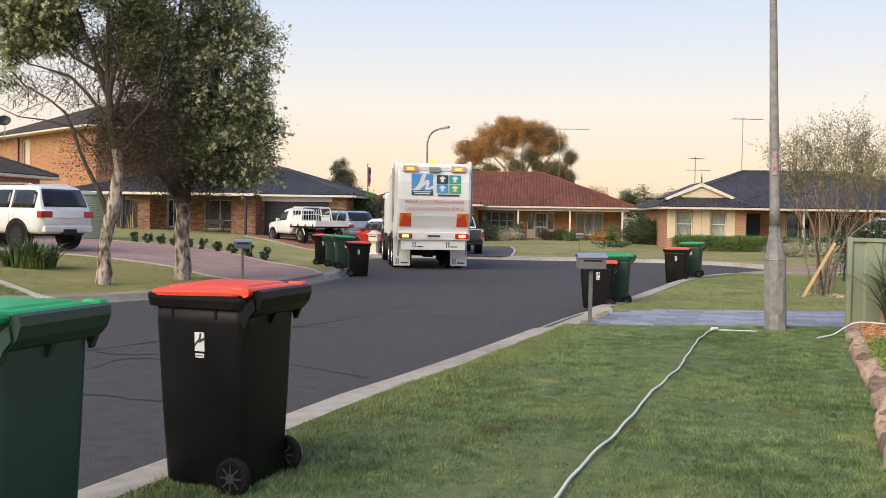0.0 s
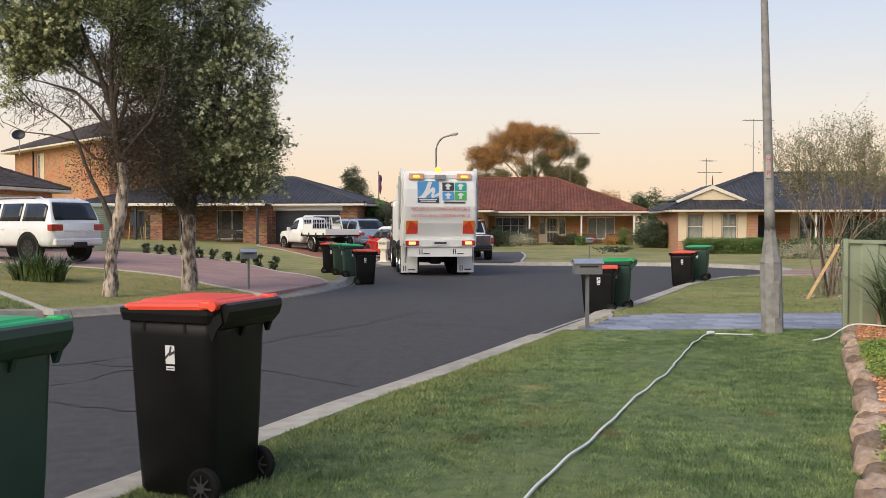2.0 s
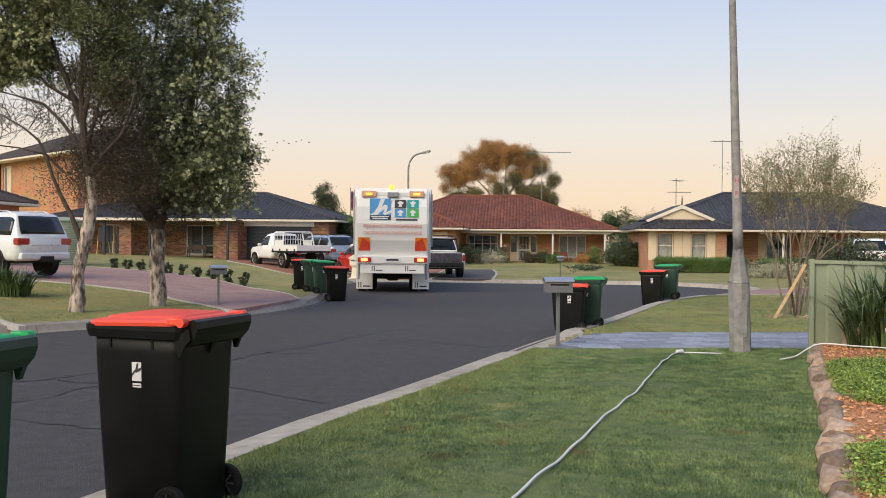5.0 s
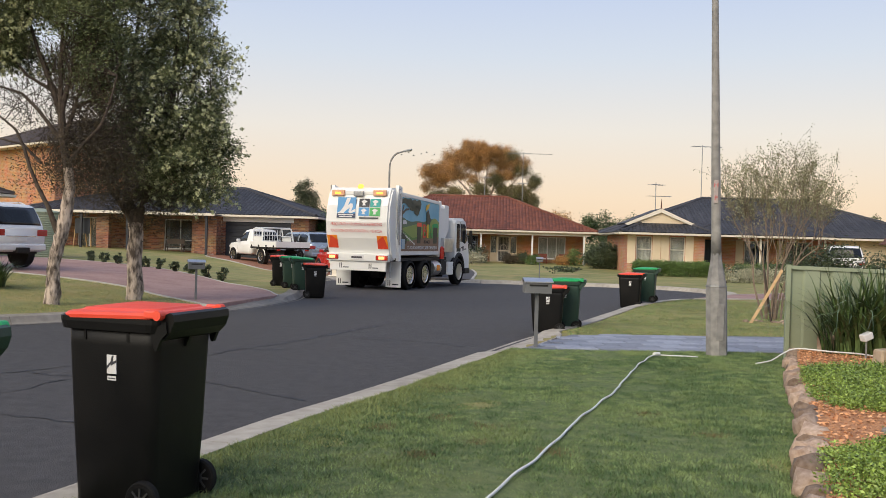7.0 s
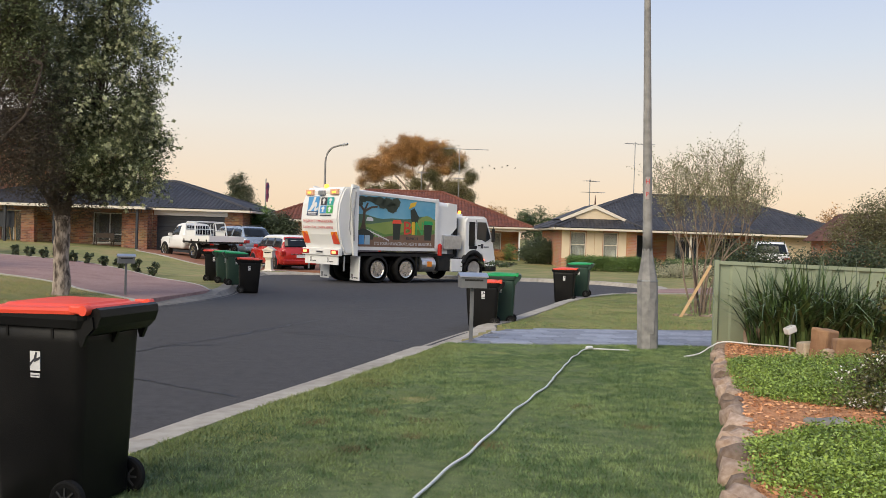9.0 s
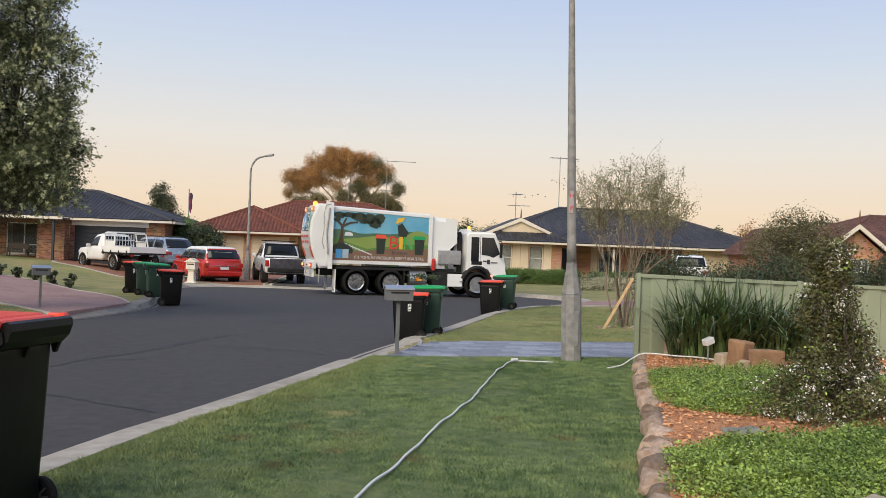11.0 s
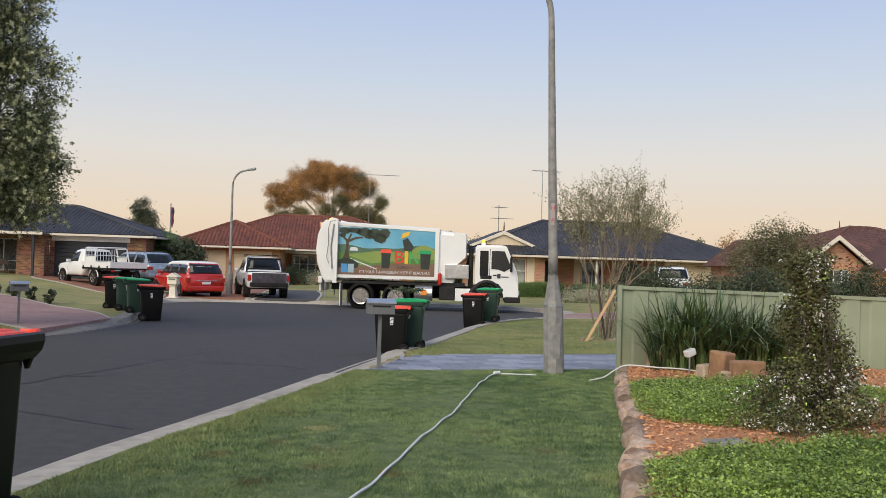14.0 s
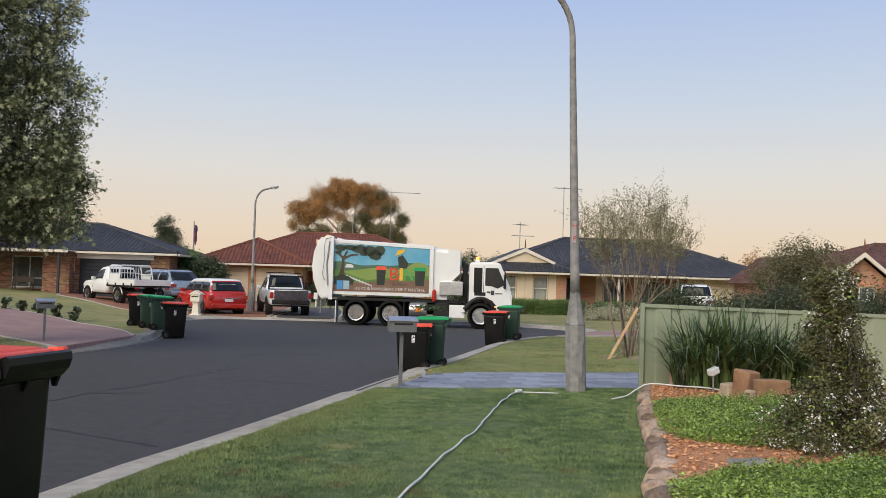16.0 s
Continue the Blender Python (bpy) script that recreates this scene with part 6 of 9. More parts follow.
def truck_parts():
    t = truck
    # chassis
    bm = bmesh.new()
    for y in (-0.42, 0.42):
        bm_box(bm, (-1.3, y - 0.05, 0.72), (6.2, y + 0.05, 0.98))
    for x in (-1.0, 0.7, 2.4, 3.6, 4.8):
        bm_box(bm, (x - 0.06, -0.42, 0.76), (x + 0.06, 0.42, 0.94))
    for x in (0, 1.37, 5.25):
        bm_cyl(bm, (x, -1.0, 0.52), (x, 1.0, 0.52), 0.1, 12)
        bm_box(bm, (x - 0.2, -0.2, 0.36), (x + 0.2, 0.2, 0.68), bevel=0.06)
    bm_box(bm, (-0.75, -1.0, 0.98), (4.4, 1.0, 1.10))
    part("chassis", bm, dark_steel_m, t)
    # container: straight sides, rounded top edges
    bm = bmesh.new()

    def section(x, hw, z0, z1, r=0.16):
        return [Vector((x, -hw, z0)), Vector((x, -hw, z1 - r)), Vector((x, -hw + r * 0.35, z1 - r * 0.3)), Vector((x, -hw + r, z1)), Vector((x, hw - r, z1)), Vector((x, hw - r * 0.35, z1 - r * 0.3)), Vector((x, hw, z1 - r)), Vector((x, hw, z0))]
    bm_loft(bm, [section(-1.1, 1.09, 1.24, 3.42), section(3.25, 1.09, 1.22, 3.24)])
    cont = part("container", bm, truck_white_m, t)
    bm = bmesh.new()
    bm_loft(bm, [section(3.25, 1.04, 1.12, 3.16), section(3.9, 1.04, 1.12, 3.12)])
    bm_loft(bm, [[Vector((3.9, -1.04, 1.7)), Vector((3.9, -1.04, 3.12)), Vector((3.9, 1.04, 3.12)), Vector((3.9, 1.04, 1.7))], [Vector((4.45, -1.04, 2.15)), Vector((4.45, -1.04, 3.08)), Vector((4.45, 1.04, 3.08)), Vector((4.45, 1.04, 2.15))]])
    part("front_bulkhead", bm, truck_white_m, t)
    # framing ribs round the side panels
    for s in (-1, 1):
        bm = bmesh.new()
        bm_box(bm, (-1.08, s * 1.09 - 0.03, 1.21), (3.27, s * 1.09 + 0.03, 1.31))
        for x in (-1.02, 3.18):
            bm_box(bm, (x - 0.07, s * 1.09 - 0.03, 1.22), (x + 0.07, s * 1.09 + 0.028, 3.24))
        rings = []
        for x, z in ((-1.08, 3.33), (3.27, 3.15)):
            rings.append([Vector((x, s * 1.06, z - 0.06)), Vector((x, s * 1.125, z - 0.06)), Vector((x, s * 1.125, z + 0.04)), Vector((x, s * 1.06, z + 0.04))])
        bm_loft(bm, rings)
        part("panel_frame", bm, truck_white_m, t)
    # tailgate: bulging hopper
    bm = bmesh.new()
    prof = [(-1.1, 1.05), (-1.45, 1.02), (-1.60, 1.20), (-1.82, 1.75), (-1.90, 2.3), (-1.84, 2.85), (-1.66, 3.30), (-1.52, 3.46), (-1.1, 3.46)]
    bm_prism(bm, prof, -1.18, 1.18)
    bmesh.ops.bevel(bm, geom=[e for e in bm.edges if abs(e.verts[0].co.y) > 1.1 and e.verts[0].co.y * e.verts[1].co.y > 0], offset=0.06, segments=2, affect="EDGES")
    gate = part("tailgate", bm, truck_white_m, t, "bulging white rear hopper")
    for s in (-1, 1):
        bm = bmesh.new()
        bm_prism(bm, [(-1.12, 1.0), (-0.95, 1.0), (-0.95, 3.5), (-1.25, 3.56), (-1.32, 3.2), (-1.2, 1.6)], s * 1.16, s * 1.27)
        part("lift_arm", bm, truck_white_m, gate)
        bm = bmesh.new()
        bm_tube(bm, [(-1.15, s * 1.29, 1.55), (-1.22, s * 1.29, 2.4), (-1.12, s * 1.29, 3.3)], 0.035, 8)
        bm_tube(bm, [(-1.30, s * 1.27, 1.75), (-1.40, s * 1.29, 2.0), (-1.34, s * 1.28, 2.5), (-1.36, s * 1.28, 3.1), (-1.28, s * 1.28, 3.4), (-1.05, s * 1.26, 3.45)], 0.018, 6)
        part("hydraulic_ram", bm, grey_metal_m, gate)
    # lamps along the top, beacon
    bm = bmesh.new()
    bm_box(bm, (-1.72, -1.05, 3.20), (-1.5, 1.05, 3.34), bevel=0.02)
    bar = part("light_bar", bm, truck_white_m, gate)
    for y in (-0.78, 0.78):
        part("lamp_surround", new_box((-1.79, y - 0.24, 3.17), (-1.68, y + 0.24, 3.37), bevel=0.02), amber_lens_pale_m, bar)
        part("hazard_lamp", new_box((-1.81, y - 0.11, 3.23), (-1.76, y + 0.11, 3.30), bevel=0.015), amber_glow_m, bar, "lit amber hazard lamp")
    part("camera_housing", new_box((-1.82, -0.18, 3.16), (-1.7, 0.18, 3.33), bevel=0.02), grey_metal_m, bar)
    bm = bmesh.new()
    bm_tube(bm, [(-1.5, 0.05, 3.44), (-1.5, 0.05, 3.54), (-1.5, 0.05, 3.58)], [0.10, 0.095, 0.05], 14)
    part("beacon", bm, amber_glow_m, gate, "lit amber beacon")
    # rear face: sloped signs, laid in a frame whose -y faces backwards
    back = Matrix.Translation((-1.935, 0, 2.3)) @ Matrix.Rotation(-math.pi / 2, 4, "Z")

    def flat(name, lo, hi, mat, lift=0.0, parent=None, m=back, tilt=None):
        bm = bmesh.new()
        bm_box(bm, (lo[0], -0.004 - lift, lo[1]), (hi[0], 0.0 - lift, hi[1]))
        bmesh.ops.transform(bm, matrix=m, verts=bm.verts)
        return part(name, bm, mat, parent or gate)

    def shape(name, outline, mat, lift, parent, m):
        bm = bmesh.new()
        bm_prism(bm, outline, -0.004 - lift, -lift)
        bmesh.ops.transform(bm, matrix=m, verts=bm.verts)
        return part(name, bm, mat, parent)
    up = Matrix.Translation((-1.885, 0, 2.60)) @ Matrix.Rotation(radians(8), 4, "Y") @ Matrix.Rotation(-math.pi / 2, 4, "Z")
    lo1 = flat("council_panel", (-0.75, -0.18), (-0.06, 0.52), sky_blue_m, 0.0, None, up)
    shape("white_stroke", [(-0.75, -0.03), (-0.62, 0.05), (-0.50, 0.22), (-0.40, 0.50), (-0.26, 0.50), (-0.36, 0.24), (-0.26, 0.32), (-0.18, 0.30), (-0.17, 0.20), (-0.22, 0.06), (-0.06, 0.14), (-0.06, 0.04), (-0.26, -0.03), (-0.32, 0.02), (-0.27, 0.18), (-0.44, 0.05), (-0.50, -0.03)], white_label_m, 0.004, lo1, up)
    flat("caption_bar", (-0.75, -0.18), (-0.06, -0.03), navy_m, 0.006, lo1, up)
    flat("caption", (-0.70, -0.09), (-0.12, -0.06), white_label_m, 0.010, lo1, up)
    flat("caption", (-0.66, -0.15), (-0.16, -0.12), white_label_m, 0.010, lo1, up)
    for k, (x, z, mt) in enumerate(((0.06, 0.20, dark_text_m), (0.47, 0.20, teal_m), (0.06, -0.10, sky_blue_m), (0.47, -0.10, leaf_green_m))):
        q = flat("symbol_square", (x, z), (x + 0.38, z + 0.28), mt, 0.0, None, up)
        shape("symbol", [(x + 0.12, z + 0.05), (x + 0.24, z + 0.05), (x + 0.22, z + 0.12), (x + 0.30, z + 0.18), (x + 0.19, z + 0.25), (x + 0.08, z + 0.18), (x + 0.15, z + 0.12)], white_label_m, 0.005, q, up)
    flat("name_bar", (0.10, -0.20), (0.80, -0.15), dark_text_m, 0.0, None, up)
    low = Matrix.Translation((-1.905, 0, 2.05)) @ Matrix.Rotation(radians(-5), 4, "Y") @ Matrix.Rotation(-math.pi / 2, 4, "Z")
    for txt, z, wd in (("FREQUENTLY STOPPING & REVERSING", 0.16, 1.9), ("CAUTION DUAL CONTROL VEHICLE", -0.06, 1.9)):
        text_mesh(txt, 0.14, red_text_m, gate, low @ Matrix.Translation((0, -0.012, z)), "lettering", 0.002, wd)
    for s in (-1, 1):
        rf = Matrix.Translation((-1.76, 0, 1.58)) @ Matrix.Rotation(radians(-22), 4, "Y") @ Matrix.Rotation(-math.pi / 2, 4, "Z")
        r = flat("reflector_board", (s * 0.93 - 0.19, -0.18), (s * 0.93 + 0.19, 0.28), amber_lens_m, 0.0, None, rf)
        shape("red_stripe", [(s * 0.93 - s * 0.19, -0.18), (s * 0.93 + s * 0.19, -0.18), (s * 0.93 + s * 0.05, 0.28), (s * 0.93 - s * 0.19, 0.10)], red_reflector_m, 0.004, r, rf)
    # bumper board with lamps and plate
    part("lamp_board", new_box((-1.78, -1.16, 0.98), (-1.6, 1.16, 1.24), bevel=0.02), truck_white_m, t)
    for y in (-0.92, 0.92):
        part("tail_lamp", new_box((-1.82, y - 0.22, 1.03), (-1.76, y + 0.22, 1.19), bevel=0.02), red_lamp_m, t)
        part("brake_lamp", new_box((-1.845, y - 0.11, 1.06), (-1.81, y + 0.11, 1.16), bevel=0.015), red_glow_m, t, "lit brake lamp")
    part("number_plate", new_box((-1.80, -0.27, 1.04), (-1.775, 0.27, 1.18)), white_label_m, t)
    flat("plate_bar", (-0.2, -0.03), (0.2, 0.03), dark_text_m, 0.0, t, Matrix.Translation((-1.803, 0, 1.11)) @ Matrix.Rotation(-math.pi / 2, 4, "Z"))
    part("spray_skirt", new_box((-1.72, -1.05, 0.66), (-1.66, 1.05, 0.98), bevel=0.01), truck_white_m, t)
    for y in (-0.55, 0.55):
        flat("print_bar", (y - 0.13, -0.09), (y - 0.10, 0.08), dark_text_m, 0.0, t, Matrix.Translation((-1.722, 0, 0.83)) @ Matrix.Rotation(-math.pi / 2, 4, "Z"))
        flat("print_bar", (y - 0.06, -0.09), (y - 0.03, 0.08), dark_text_m, 0.0, t, Matrix.Translation((-1.722, 0, 0.83)) @ Matrix.Rotation(-math.pi / 2, 4, "Z"))
        flat("print_bar", (y + 0.0, -0.08), (y + 0.22, -0.05), dark_text_m, 0.0, t, Matrix.Translation((-1.722, 0, 0.83)) @ Matrix.Rotation(-math.pi / 2, 4, "Z"))
    for s in (-1, 1):
        f = part("mud_flap", new_box((-0.82, s * 0.95 - 0.28, 0.10), (-0.78, s * 0.95 + 0.28, 0.98), bevel=0.01), truck_white_m, t)
        mm = Matrix.Translation((-0.822, 0, 0.22)) @ Matrix.Rotation(-math.pi / 2, 4, "Z")
        flat("print_bar", (-s * 0.95 - 0.20, -0.06), (-s * 0.95 - 0.17, 0.12), dark_text_m, 0.0, f, mm)
        flat("print_bar", (-s * 0.95 - 0.13, -0.06), (-s * 0.95 - 0.10, 0.12), dark_text_m, 0.0, f, mm)
        flat("print_bar", (-s * 0.95 - 0.04, -0.04), (-s * 0.95 + 0.2, 0.0), dark_text_m, 0.0, f, mm)
        part("mud_flap", new_box((2.05, s * 0.95 - 0.28, 0.25), (2.09, s * 0.95 + 0.28, 1.0), bevel=0.01), dark_steel_m, t)
        bm = bmesh.new()
        bm_tube(bm, [(-1.45, s * 1.1, 0.98), (-1.47, s * 1.12, 0.45)], 0.03, 6)
        part("hand_rail", bm, grey_metal_m, t)
    # painted panel on the right side, facing the truck's right (-y)
    side = Matrix.Translation((1.08, -1.096, 2.22))
    mural = flat("mural_sky", (-2.02, -0.88), (2.0, 0.98), mural_sky_m, 0.0, t, side)
    mural.name = "mural"

    def wave(a, b, z0, amp, seed, base):
        xs = np.linspace(a, b, 25)
        rr = random.Random(seed)
        ph = rr.random() * 6
        return [(float(x), z0 + amp * math.sin((x - a) * 1.9 + ph) + amp * 0.5 * math.sin((x - a) * 4.3)) for x in xs] + [(b, base), (a, base)]
    shape("hill", wave(-2.02, 2.0, 0.22, 0.06, 3, -0.5), hill_m, 0.003, mural, side)
    shape("field", wave(-2.02, 2.0, 0.0, 0.05, 5, -0.6), field_m, 0.006, mural, side)
    shape("bright_field", [(-1.7, -0.1), (-0.3, 0.08), (1.0, 0.02), (0.4, -0.3), (-0.6, -0.42)], field_light_m, 0.009, mural, side)
    shape("mound", [(0.9, 0.0)] + [(0.9 + 1.1 * k / 10, 0.34 * math.sin(math.pi * k / 10 * 0.85)) for k in range(1, 11)] + [(2.0, -0.2), (0.9, -0.2)], field_light_m, 0.009, mural, side)
    shape("dirt", [(-2.02, -0.88), (2.0, -0.88), (2.0, -0.35), (1.2, -0.42), (0.3, -0.40), (-0.8, -0.52), (-2.02, -0.5)], dirt_m, 0.012, mural, side)
    shape("painted_tree", [(-1.86, -0.30), (-1.76, -0.1), (-1.70, 0.2), (-1.70, 0.42), (-1.90, 0.62), (-1.84, 0.66), (-1.64, 0.50), (-1.52, 0.72), (-1.44, 0.72), (-1.55, 0.50), (-1.30, 0.60), (-1.0, 0.62), (-1.0, 0.56), (-1.3, 0.52), (-1.58, 0.38), (-1.60, 0.1), (-1.54, -0.3)], bark_print_m, 0.015, mural, side)
    rc = random.Random(12)
    for cx, cz, rx, rz in ((-1.75, 0.84, 0.25, 0.12), (-1.35, 0.86, 0.35, 0.10), (-0.95, 0.80, 0.34, 0.16), (-0.55, 0.74, 0.30, 0.20), (-0.28, 0.58, 0.26, 0.20), (-0.10, 0.76, 0.22, 0.18), (-1.85, 0.66, 0.14, 0.08), (-0.75, 0.62, 0.2, 0.08)):
        ring = []
        for k in range(26):
            a = 2 * math.pi * k / 26
            q = 0.86 + 0.28 * rc.random()
            ring.append((max(-2.01, cx + rx * q * math.cos(a)), min(0.97, cz + rz * q * math.sin(a))))
        shape("painted_canopy", ring, canopy_print_m, 0.018, mural, side)
    shape("painted_bush", [(-2.0, -0.62), (-1.2, -0.62), (-1.15, -0.45), (-1.4, -0.28), (-1.7, -0.22), (-2.0, -0.32)], dark_olive_m, 0.018, mural, side)
    shape("painted_shed", [(-1.55, 0.06), (-1.2, 0.06), (-1.2, 0.14), (-1.3, 0.2), (-1.5, 0.2)], white_label_m, 0.012, mural, side)
    for k in range(9):
        x = -1.45 + k * 0.13
        shape("painted_fence", [(x, -0.22 - k * 0.045), (x + 0.02, -0.22 - k * 0.045), (x + 0.02, -0.36 - k * 0.045), (x, -0.36 - k * 0.045)], white_label_m, 0.012, mural, side)
    shape("painted_fence_rail", [(-1.5, -0.24), (-0.4, -0.62), (-0.4, -0.66), (-1.5, -0.28)], white_label_m, 0.013, mural, side)
    for x, lid, bodym, zz, k in ((-0.02, red_lid_m, dark_olive_m, -0.6, 1.0), (1.62, green_lid_m, dark_olive_m, -0.6, 1.1)):
        shape("painted_bin", [(x - 0.17 * k, zz), (x + 0.15 * k, zz), (x + 0.2 * k, zz + 0.62), (x - 0.2 * k, zz + 0.62)], bodym, 0.018, mural, side)
        shape("painted_lid", [(x - 0.24 * k, zz + 0.6), (x + 0.24 * k, zz + 0.6), (x + 0.2 * k, zz + 0.74), (x - 0.2 * k, zz + 0.74)], lid, 0.021, mural, side)
    shape("painted_bin", [(0.72, 0.12), (1.02, 0.02), (1.12, 0.28), (0.86, 0.62), (0.66, 0.52)], dark_olive_m, 0.018, mural, side)
    shape("painted_lid", [(0.56, 0.56), (0.90, 0.70), (0.98, 0.86), (0.66, 0.80)], yellow_m, 0.021, mural, side)
    # the title of the mural
    for ch, tx, wd, mt in (("B", 0.52, 0.40, red_text_bright_m), ("I", 0.83, 0.15, yellow_m), ("N", 1.14, 0.38, leaf_green_m)):
        text_mesh(ch, 0.72, mt, mural, side @ Matrix.Translation((tx, -0.024, -0.18)), "painted_letter", 0.004, wd)
    text_mesh("BUNCH", 0.17, dark_text_m, mural, side @ Matrix.Translation((0.78, -0.024, -0.55)), "painted_letter", 0.003, 0.62)
    flat("badge", (-1.88, -0.80), (-1.63, -0.46), sky_blue_m, 0.021, mural, side)
    flat("badge", (-1.60, -0.80), (-1.35, -0.46), pale_print_m, 0.021, mural, side)
    text_mesh("IT'S YOUR HAWKESBURY, KEEP IT BEAUTIFUL", 0.16, white_label_m, mural, side @ Matrix.Translation((0.36, -0.024, -0.76)), "lettering", 0.002, 3.0)
    # left side: plain pale panel
    other = Matrix.Translation((1.08, 1.096, 2.22)) @ Matrix.Rotation(math.pi, 4, "Z")
    flat("side_panel", (-2.0, -0.88), (2.02, 0.98), truck_white_m, 0.0, t, other)
    # under-body boxes
    bm = bmesh.new()
    bm_cyl(bm, (2.3, -1.0, 0.70), (3.02, -1.0, 0.70), 0.29, 20)
    for x in (2.45, 2.88):
        bm_tube(bm, [(x - 0.02, -1.0, 0.70), (x + 0.02, -1.0, 0.70)], 0.30, 20)
    part("fuel_tank", bm, alu_m, t, "polished cylindrical tank")
    part("warning_label", new_box((2.56, -1.302, 0.62), (2.80, -1.27, 0.82)), amber_lens_m, t)
    part("battery_box", new_box((3.3, -1.15, 0.45), (4.0, -0.55, 0.98), bevel=0.03), dark_steel_m, t)
    part("tool_box", new_box((4.02, -1.2, 0.42), (4.62, -0.6, 0.92), bevel=0.02), truck_white_m, t)
    part("step_box", new_box((3.55, -1.2, 1.30), (4.55, -0.3, 1.85), bevel=0.02), alu_m, t, "aluminium locker behind the cab")
    bm = bmesh.new()
    bm_tube(bm, [(3.32, -1.18, 1.05), (3.32, -1.18, 1.45), (3.32, -1.18, 1.52)], [0.09, 0.09, 0.03], 12)
    part("fire_extinguisher", bm, red_car_m, t)
    for s in (-1, 1):
        bm = bmesh.new()
        bm_box(bm, (-0.75, s * 1.12 - 0.06, 1.0), (2.3, s * 1.12 + 0.06, 1.09))
        part("guard_rail", bm, dark_steel_m, t)
    part("left_tank", new_box((2.4, 0.6, 0.45), (4.4, 1.18, 0.98), bevel=0.05), dark_steel_m, t)
    # cab
    bm = bmesh.new()
    prof = [(4.72, 0.95), (4.72, 2.55), (4.80, 2.64), (5.9, 2.66), (6.12, 2.60), (6.58, 1.72), (6.70, 1.30), (6.70, 0.62), (6.02, 0.62), (5.95, 0.95), (5.78, 1.14), (5.25, 1.26), (4.80, 1.05)]
    bm_prism(bm, prof, -1.18, 1.18)
    bmesh.ops.bevel(bm, geom=[e for e in bm.edges if e.verts[0].co.y * e.verts[1].co.y > 0 and e.verts[0].co.z > 1.25 and e.verts[1].co.z > 1.25], offset=0.09, segments=3, affect="EDGES")
    cab = part("cab", bm, truck_white_m, t, "white tilt cab")
    for s in (-1, 1):
        bm = bmesh.new()
        bm_prism(bm, [(5.42, 1.72), (5.42, 2.42), (6.02, 2.42), (6.36, 1.78), (6.02, 1.62), (5.75, 1.70)], s * 1.175, s * 1.19)
        part("door_window", bm, house_glass_m, cab)
        bm = bmesh.new()
        bm_prism(bm, [(4.92, 1.45), (4.92, 2.42), (5.28, 2.42), (5.28, 1.45)], s * 1.175, s * 1.19)
        part("rear_side_window", bm, glass_m, cab)
        bm = bmesh.new()
        bm_box(bm, (5.34, s * 1.18 - 0.004, 1.30), (5.36, s * 1.18 + 0.008, 2.5))
        bm_box(bm, (4.95, s * 1.18 - 0.004, 1.32), (5.45, s * 1.18 + 0.009, 1.46))
        bm_box(bm, (5.50, s * 1.19 - 0.01, 1.45), (5.68, s * 1.19 + 0.02, 1.50))
        part("door_seam", bm, dark_steel_m, cab)
        flatm = Matrix.Translation((5.9, s * 1.182, 1.42)) @ (Matrix.Identity(4) if s < 0 else Matrix.Rotation(math.pi, 4, "Z"))
        flat("print_bar", (-0.2, -0.06), (-0.04, 0.12), dark_text_m, 0.006, cab, flatm)
        flat("print_bar", (0.0, -0.02), (0.34, 0.02), dark_text_m, 0.006, cab, flatm)
        bm = bmesh.new()
        bm_box(bm, (6.28, s * 1.34 - 0.06, 1.62), (6.40, s * 1.34 + 0.06, 2.18), bevel=0.03)
        bm_tube(bm, [(6.3, s * 1.16, 2.3), (6.36, s * 1.34, 2.28), (6.34, s * 1.34, 2.1)], 0.018, 6)
        part("mirror", bm, dark_steel_m, cab)
        bm = bmesh.new()
        pts = [(5.25 + 0.66 * math.cos(a), s * 1.14, 0.55 + 0.66 * math.sin(a)) for a in np.linspace(0.1, math.pi - 0.1, 13)]
        bm_tube(bm, pts, 0.10, 8)
        part("mudguard", bm, dark_steel_m, cab)
        part("headlight", new_box((6.62, s * 0.92 - 0.18, 0.72), (6.76, s * 0.92 + 0.18, 0.90), bevel=0.03), white_label_m, cab)
        part("side_marker", new_box((5.88, s * 1.17, 0.86), (5.96, s * 1.17 + s * 0.03, 0.92)), red_glow_m, cab)
    bm = bmesh.new()
    bm_loft(bm, [[Vector((6.17, y, 2.50)), Vector((6.56, y, 1.80)), Vector((6.575, y, 1.81)), Vector((6.185, y, 2.51))] for y in (-1.02, 1.02)])
    part("windscreen", bm, glass_m, cab)
    part("bumper", new_box((6.05, -1.2, 0.42), (6.80, 1.2, 0.66), bevel=0.05), dark_steel_m, cab)
    part("grille", new_box((6.68, -0.7, 0.85), (6.73, 0.7, 1.25), bevel=0.02), dark_steel_m, cab)
    bm = bmesh.new()
    bm_box(bm, (4.95, -0.55, 2.62), (5.15, 0.55, 2.74), bevel=0.03)
    part("roof_bar", bm, truck_white_m, cab)
    bm = bmesh.new()
    bm_tube(bm, [(5.05, -0.45, 2.72), (5.05, -0.45, 2.84), (5.05, -0.45, 2.87)], [0.07, 0.065, 0.03], 10)
    part("beacon", bm, amber_glow_m, cab, "lit amber beacon")
    bm = bmesh.new()
    bm_tube(bm, [(4.6, -0.75, 1.0), (4.6, -0.75, 2.5), (4.55, -0.75, 2.6)], 0.07, 10)
    part("exhaust_pipe", bm, dark_steel_m, t)
    bm = bmesh.new()
    bm_tube(bm, [(4.62, -0.2, 1.2), (4.5, -0.2, 1.9), (4.62, -0.2, 2.4)], 0.05, 8)
